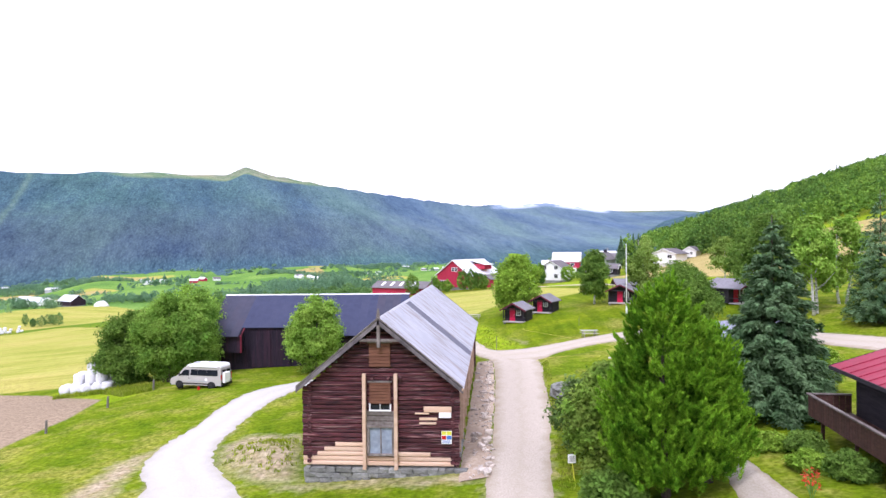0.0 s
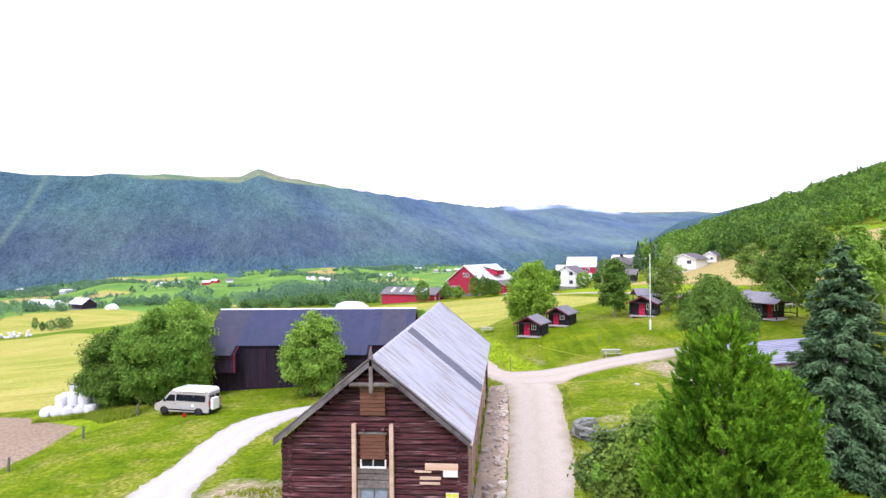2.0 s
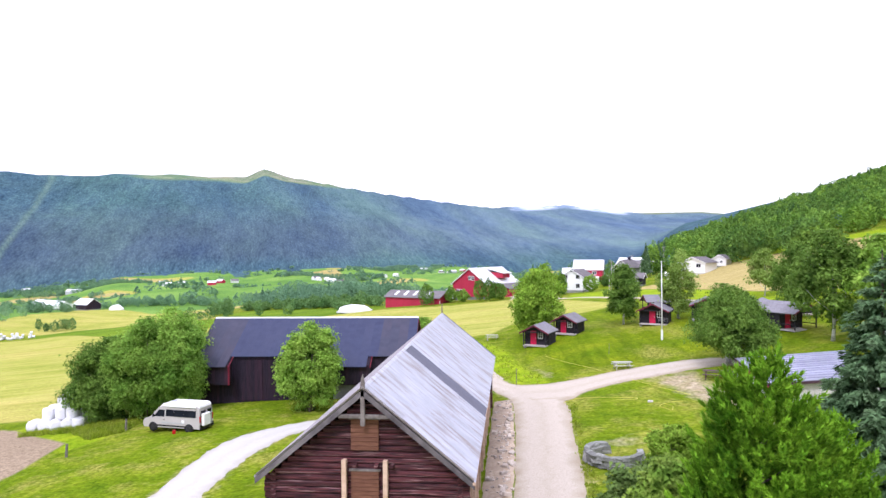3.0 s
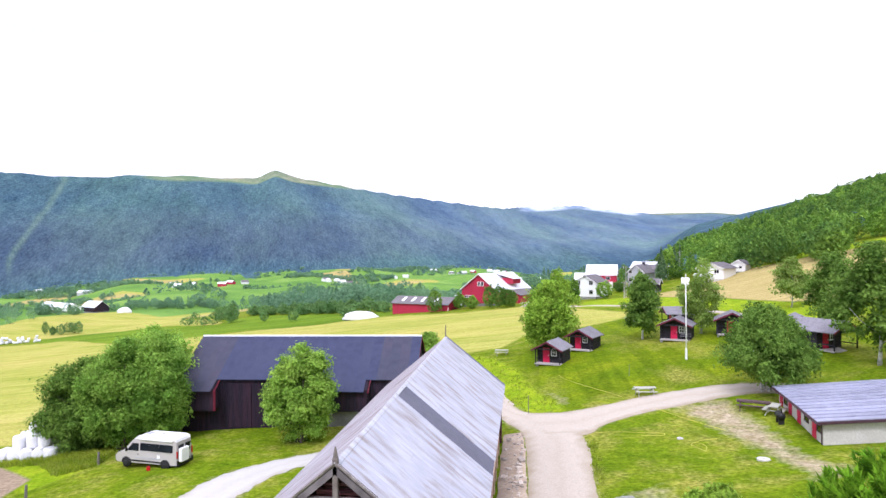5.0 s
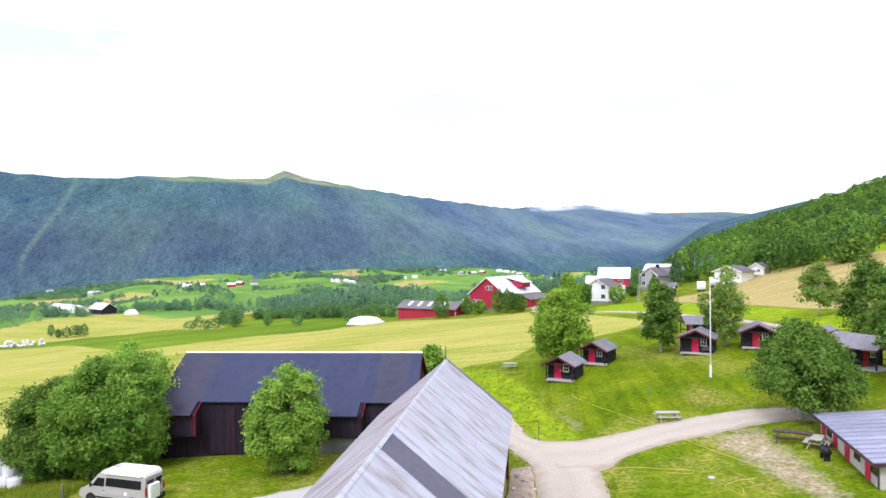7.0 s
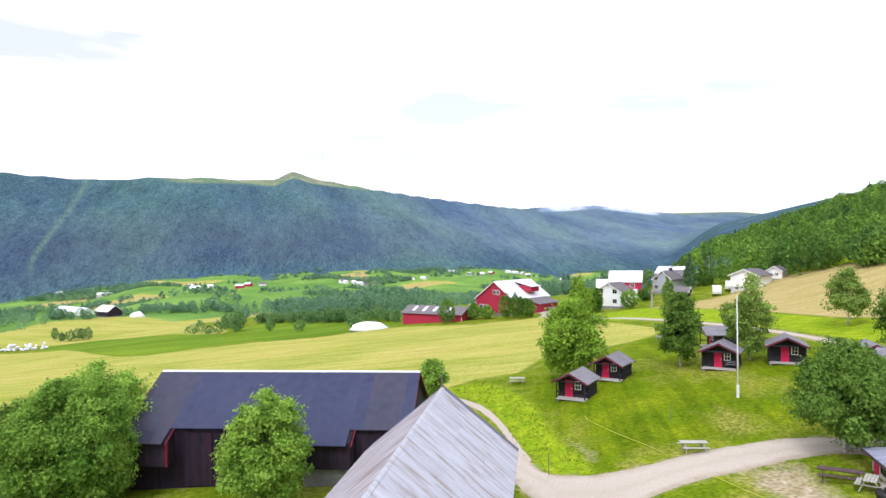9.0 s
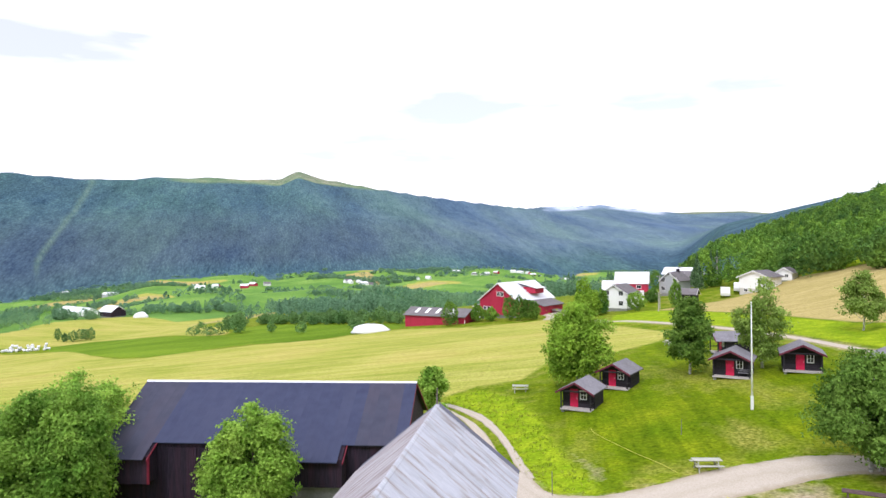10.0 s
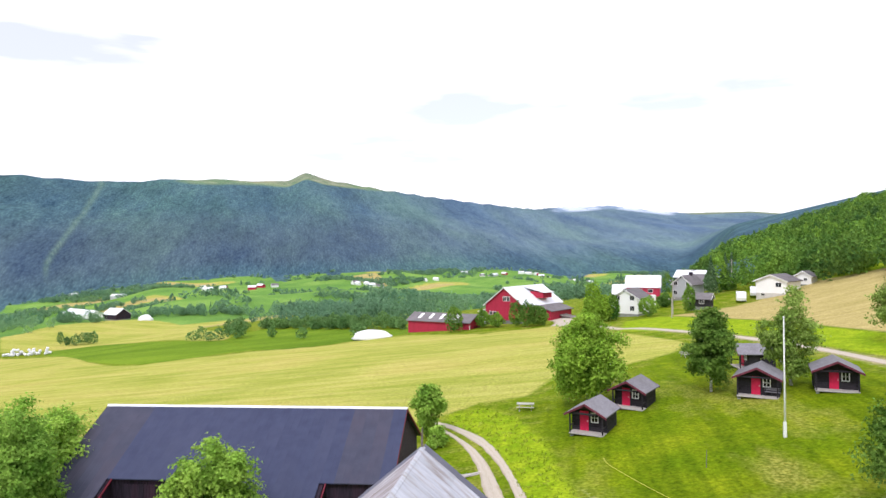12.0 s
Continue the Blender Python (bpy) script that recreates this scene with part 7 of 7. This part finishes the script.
def utility_pole(x, y, h):
    p = thing("utility_pole", "grey wooden utility pole with a crossarm", "pole", x, y, None, 20, "utility poles")
    part("post", Build().tube([(0, 0, -0.5), (0, 0, h)], [0.12, 0.08], 8), M_DECK, p)
    part("crossarm", Build().box(-0.8, -0.06, h - 0.5, 0.8, 0.06, h - 0.38), M_FENCE, p)
    for s in (-0.7, 0, 0.7):
        part("insulator", Build().tube([(s, 0, h - 0.38), (s, 0, h - 0.2)], 0.05, 6), M_WHITE, p)
    return p


for x, y, h in ((34.5, 172, 8.5), (32, 158, 4.5), (58.5, 215, 9), (47.5, 215, 8)):
    utility_pole(x, y, h)


def plastic_heap(x, y, w, d, h, seed, label):
    q_ = random.Random(seed)
    o = thing("silage_heap", label, "silage heap", x, y, None, 10)
    bm = bmesh.new()
    bmesh.ops.create_uvsphere(bm, u_segments=20, v_segments=10, radius=1)
    for v in bm.verts:
        k = 1 + 0.14 * noise.noise(v.co * 2.3 + Vector((seed, 0, 0)))
        v.co = Vector((v.co.x * w / 2 * k, v.co.y * d / 2 * k, max(-0.2, v.co.z * h * k)))
    bm.verts.index_update()
    b = Build().add([v.co[:] for v in bm.verts], [[v.index for v in f.verts] for f in bm.faces])
    bm.free()
    part("cover", b, M_WRAP, o, "", True)


plastic_heap(-40.6, 171.5, 10.5, 6, 2.2, 3, "white plastic sheeted silage heap by the field")
far_bales = "white bales at the far field edge"
q = random.Random(5)
for cx, cy, n, wide in ((-258, 298, 26, 4.2), (-247, 297, 20, 3.8), (-235, 292, 7, 2.6)):
    for i in range(n):
        k = i % 3 if i % 2 else 0
        px, py = cx + q.uniform(-wide, wide) * (1 - 0.25 * k), cy + q.uniform(-2.5, 2.5) * (1 - 0.3 * k)
        o = bale(px, py, hz(px, py) + 1.1 * k, q.uniform(0, 180), False, i)
        tagged(o, "white plastic-wrapped bale at the far field edge", "", far_bales)
plastic_heap(-292, 460, 11, 8, 4.0, 8, "white plastic sheeted heap beside the far barn")


# ---------------------------------------------------------------- woods
def wood(name, label, spots, tall, wide, per, leaf, mat, seed, conifer=0.0):
    """Many small crowns joined into one wood: loose leaf clumps round every stem's place."""
    rng = np.random.default_rng(seed)
    n = len(spots)
    spots = np.asarray(spots, float)
    z = height(spots[:, 0], spots[:, 1])
    h = tall * rng.uniform(0.6, 1.25, n)
    w = wide * rng.uniform(0.7, 1.25, n)
    cone = rng.uniform(0, 1, n) < conifer
    d = unit(rng, n * per).reshape(n, per, 3)
    r = rng.uniform(0.45, 1.0, (n, per, 1)) ** 0.5
    lump = 1 + 0.22 * np.sin(d[..., :1] * 5 + 3 * d[..., 2:] + spots[:, None, :1]) * np.cos(4 * d[..., 1:2])
    p = d * r * lump
    up = (p[..., 2] + 1) / 2
    shape = np.where(cone[:, None], np.clip(1.05 - up, 0.03, 1) * 0.75, 1.0 - 0.25 * np.clip(p[..., 2], 0, 1))
    c = np.stack([spots[:, None, 0] + p[..., 0] * (w / 2)[:, None] * shape, spots[:, None, 1] + p[..., 1] * (w / 2)[:, None] * shape,
                  z[:, None] + h[:, None] * (0.04 + 0.96 * np.clip(up, 0, 1.05) * np.where(cone, 1.2, 1.0)[:, None])], -1).reshape(-1, 3)
    m = len(c)
    a = unit(rng, m)
    b = np.cross(a, unit(rng, m))
    b /= np.linalg.norm(b, axis=1)[:, None] + 1e-9
    s = (leaf * rng.uniform(0.6, 1.4, m))[:, None]
    v = np.stack([c - a * s * 0.5 - b * s * 0.4, c - a * s * 0.5 + b * s * 0.4, c + a * s * 0.6], 1).reshape(-1, 3)
    o = fast_mesh(name, v, np.arange(3 * m).reshape(-1, 3), mat)
    return tagged(o, label, "woods", kind="stuff")


rng2 = np.random.default_rng(77)


def scatter(n, x0, x1, y0, y1, test):
    c = rng2.uniform((x0, y0), (x1, y1), (n, 2))
    return c[test(c[:, 0], c[:, 1])]


def bearing(x, y):
    return np.degrees(np.arctan2(x - HUB[0], y - HUB[1])), np.hypot(x - HUB[0], y - HUB[1])


def on_hill(x, y):
    s = x - 0.1 * np.maximum(0, y - 150)
    edge = 66 + 16 * np.sin(y / 40) + np.where(y < 215, (215 - y) * 0.42, 0)
    strip = (x - 84) * 0.805 + (y - 178) * 0.593
    return (s > edge) & (y > 120) & ((strip > 11) | (x < 86))


hill = scatter(2300, 40, 330, 120, 560, on_hill)
wood("hillside_wood", "dense mixed green woodland on the hillside", hill, 8.0, 7.2, 300, 0.84, M_FOREST, 3, 0.10)
near_row = np.array([(78, 178), (82, 186), (76, 190), (86, 178), (72, 196), (80, 198), (88, 200), (66, 200), (60, 205), (70, 206), (54, 212), (106, 184), (102, 194)])
wood("hill_edge_trees", "leafy birches along the edge of the hill field", near_row, 9.5, 7.0, 900, 0.55, M_FOREST, 4, 0.15)
farm = np.array([(-3.4, 170.5), (-0.6, 168.5), (1.6, 169.5), (3.0, 168.6), (-8.5, 173), (-12, 174), (28.5, 171), (36.5, 196), (35.5, 192), (44, 240), (62, 238), (57, 212), (64, 222), (38, 170), (-18.5, 168), (20, 167)])
tall = wood("farm_trees", "leafy trees and bushes round the farm buildings", farm, 5.6, 4.2, 1100, 0.42, M_FOREST, 5, 0.1)
wood("yard_trees", "big light green trees beside the farmhouse", np.array([(17.2, 166.0), (15.4, 168.5), (19.0, 169.5), (14.6, 164.5)]), 8.0, 5.6, 1900, 0.42, M_CAMP, 12, 0.0)
wood("farm_conifers", "dark spruces behind the farm houses", np.array([(50.5, 205), (56.5, 214), (59, 217), (66, 232), (54, 226)]), 8.0, 5.4, 1400, 0.5, M_SPRUCE, 13, 1.0)
# hedges and groves in the valley
def belts(lines):
    out = []
    for x0, y0, x1, y1, n, spread in lines:
        t = rng2.uniform(0, 1, (n, 1))
        out.append(np.array([[x0, y0]]) * (1 - t) + np.array([[x1, y1]]) * t + rng2.normal(0, spread, (n, 2)))
    return np.concatenate(out)


wood("hedge_trees", "small leafy trees along the green strip", np.concatenate([np.array([(-122, 226), (-118, 225), (-111, 218), (-107, 217), (-109, 227), (-68, 192.5), (-47, 180), (-84, 208)]), belts([(-110, 259, -78, 234, 30, 2.0), (-78, 234, -37, 191, 46, 2.2)])]), 4.3, 4.0, 260, 0.5, M_HEDGE, 8, 0.0)
wood("field_clump", "row of rounded trees on the pale field", np.array([(-267, 341), (-258, 335), (-253, 335), (-252, 340), (-250, 341), (-246, 341), (-100, 217), (-101, 221), (-117, 256), (-120, 250), (-112, 240)]), 6.2, 5.0, 420, 0.6, M_HEDGE, 9, 0.0)
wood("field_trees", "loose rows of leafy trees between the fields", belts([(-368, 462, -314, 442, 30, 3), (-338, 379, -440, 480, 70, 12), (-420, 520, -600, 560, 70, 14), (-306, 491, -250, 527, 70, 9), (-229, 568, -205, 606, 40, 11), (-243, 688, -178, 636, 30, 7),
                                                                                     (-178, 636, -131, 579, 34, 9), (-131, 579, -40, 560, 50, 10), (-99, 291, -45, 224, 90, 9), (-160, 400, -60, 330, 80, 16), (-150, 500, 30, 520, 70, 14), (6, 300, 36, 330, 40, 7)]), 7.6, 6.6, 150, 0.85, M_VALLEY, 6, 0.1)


def in_valley(x, y):
    b, d = bearing(x, y)
    u, v = x * 0.80 + y * 0.60, -x * 0.60 + y * 0.80
    cell = np.sin(u / 95 + 0.8 * np.sin(v / 160)) + np.sin(v / 70 + 0.9 * np.sin(u / 210) + 1)
    belt = np.sin(u / 130 + 1.4 * np.sin(v / 120)) * np.sin(v / 85 + 1.2 * np.sin(u / 150))
    fd = np.interp(b, AZ, FOOT_D)
    edge = (np.abs(cell + 0.25) < 0.06) | (belt > 0.42)
    return (b > -50) & (b < 9) & (d > 640) & (d < fd * 1.0) & edge


valley = scatter(34000, -2100, 420, 350, 2600, in_valley)[:7200]
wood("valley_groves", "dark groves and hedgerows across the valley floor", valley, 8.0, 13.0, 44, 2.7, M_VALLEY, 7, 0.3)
# small farms far out in the valley
q = random.Random(21)
far_farms = "far farms in the valley"
FARMS = ((-1093, 1434), (-910, 1308), (-715, 1344), (-690, 1370), (-584, 1350), (-560, 1368), (-400, 1422), (-380, 1445), (-286, 1648), (-232, 1920), (-207, 1951), (-150, 1990),
         (-67, 1997), (-169, 1930), (-32, 2016), (60, 1900), (100, 1860), (170, 1760))
for cx, cy in FARMS:
    for j in range(q.randint(1, 3)):
        px, py = cx + q.uniform(-22, 22), cy + q.uniform(-22, 22)
        wd, ln = q.uniform(7, 10), q.uniform(10, 22)
        hm = thing("far_house", "small far farm building with a pale roof", "house", px, py, None, q.uniform(0, 180), far_farms)
        part("wall", Build().prism([(-wd / 2, -3), (wd / 2, -3), (wd / 2, 4.5), (0, 8), (-wd / 2, 4.5)], "y", 0, ln), q.choice((M_WHITE, M_WHITE, M_RED, M_GREY_WALL)), hm)
        for sd in (-1, 1):
            part("roof_slope", Build().prism([(0, 8.0), (sd * (wd / 2 + 0.6), 4.2), (sd * (wd / 2 + 0.6), 4.5), (0, 8.35)], "y", -0.5, ln + 0.5), q.choice((M_WHITE_ROOF, M_GREY_ROOF, M_WHITE_ROOF)), hm)
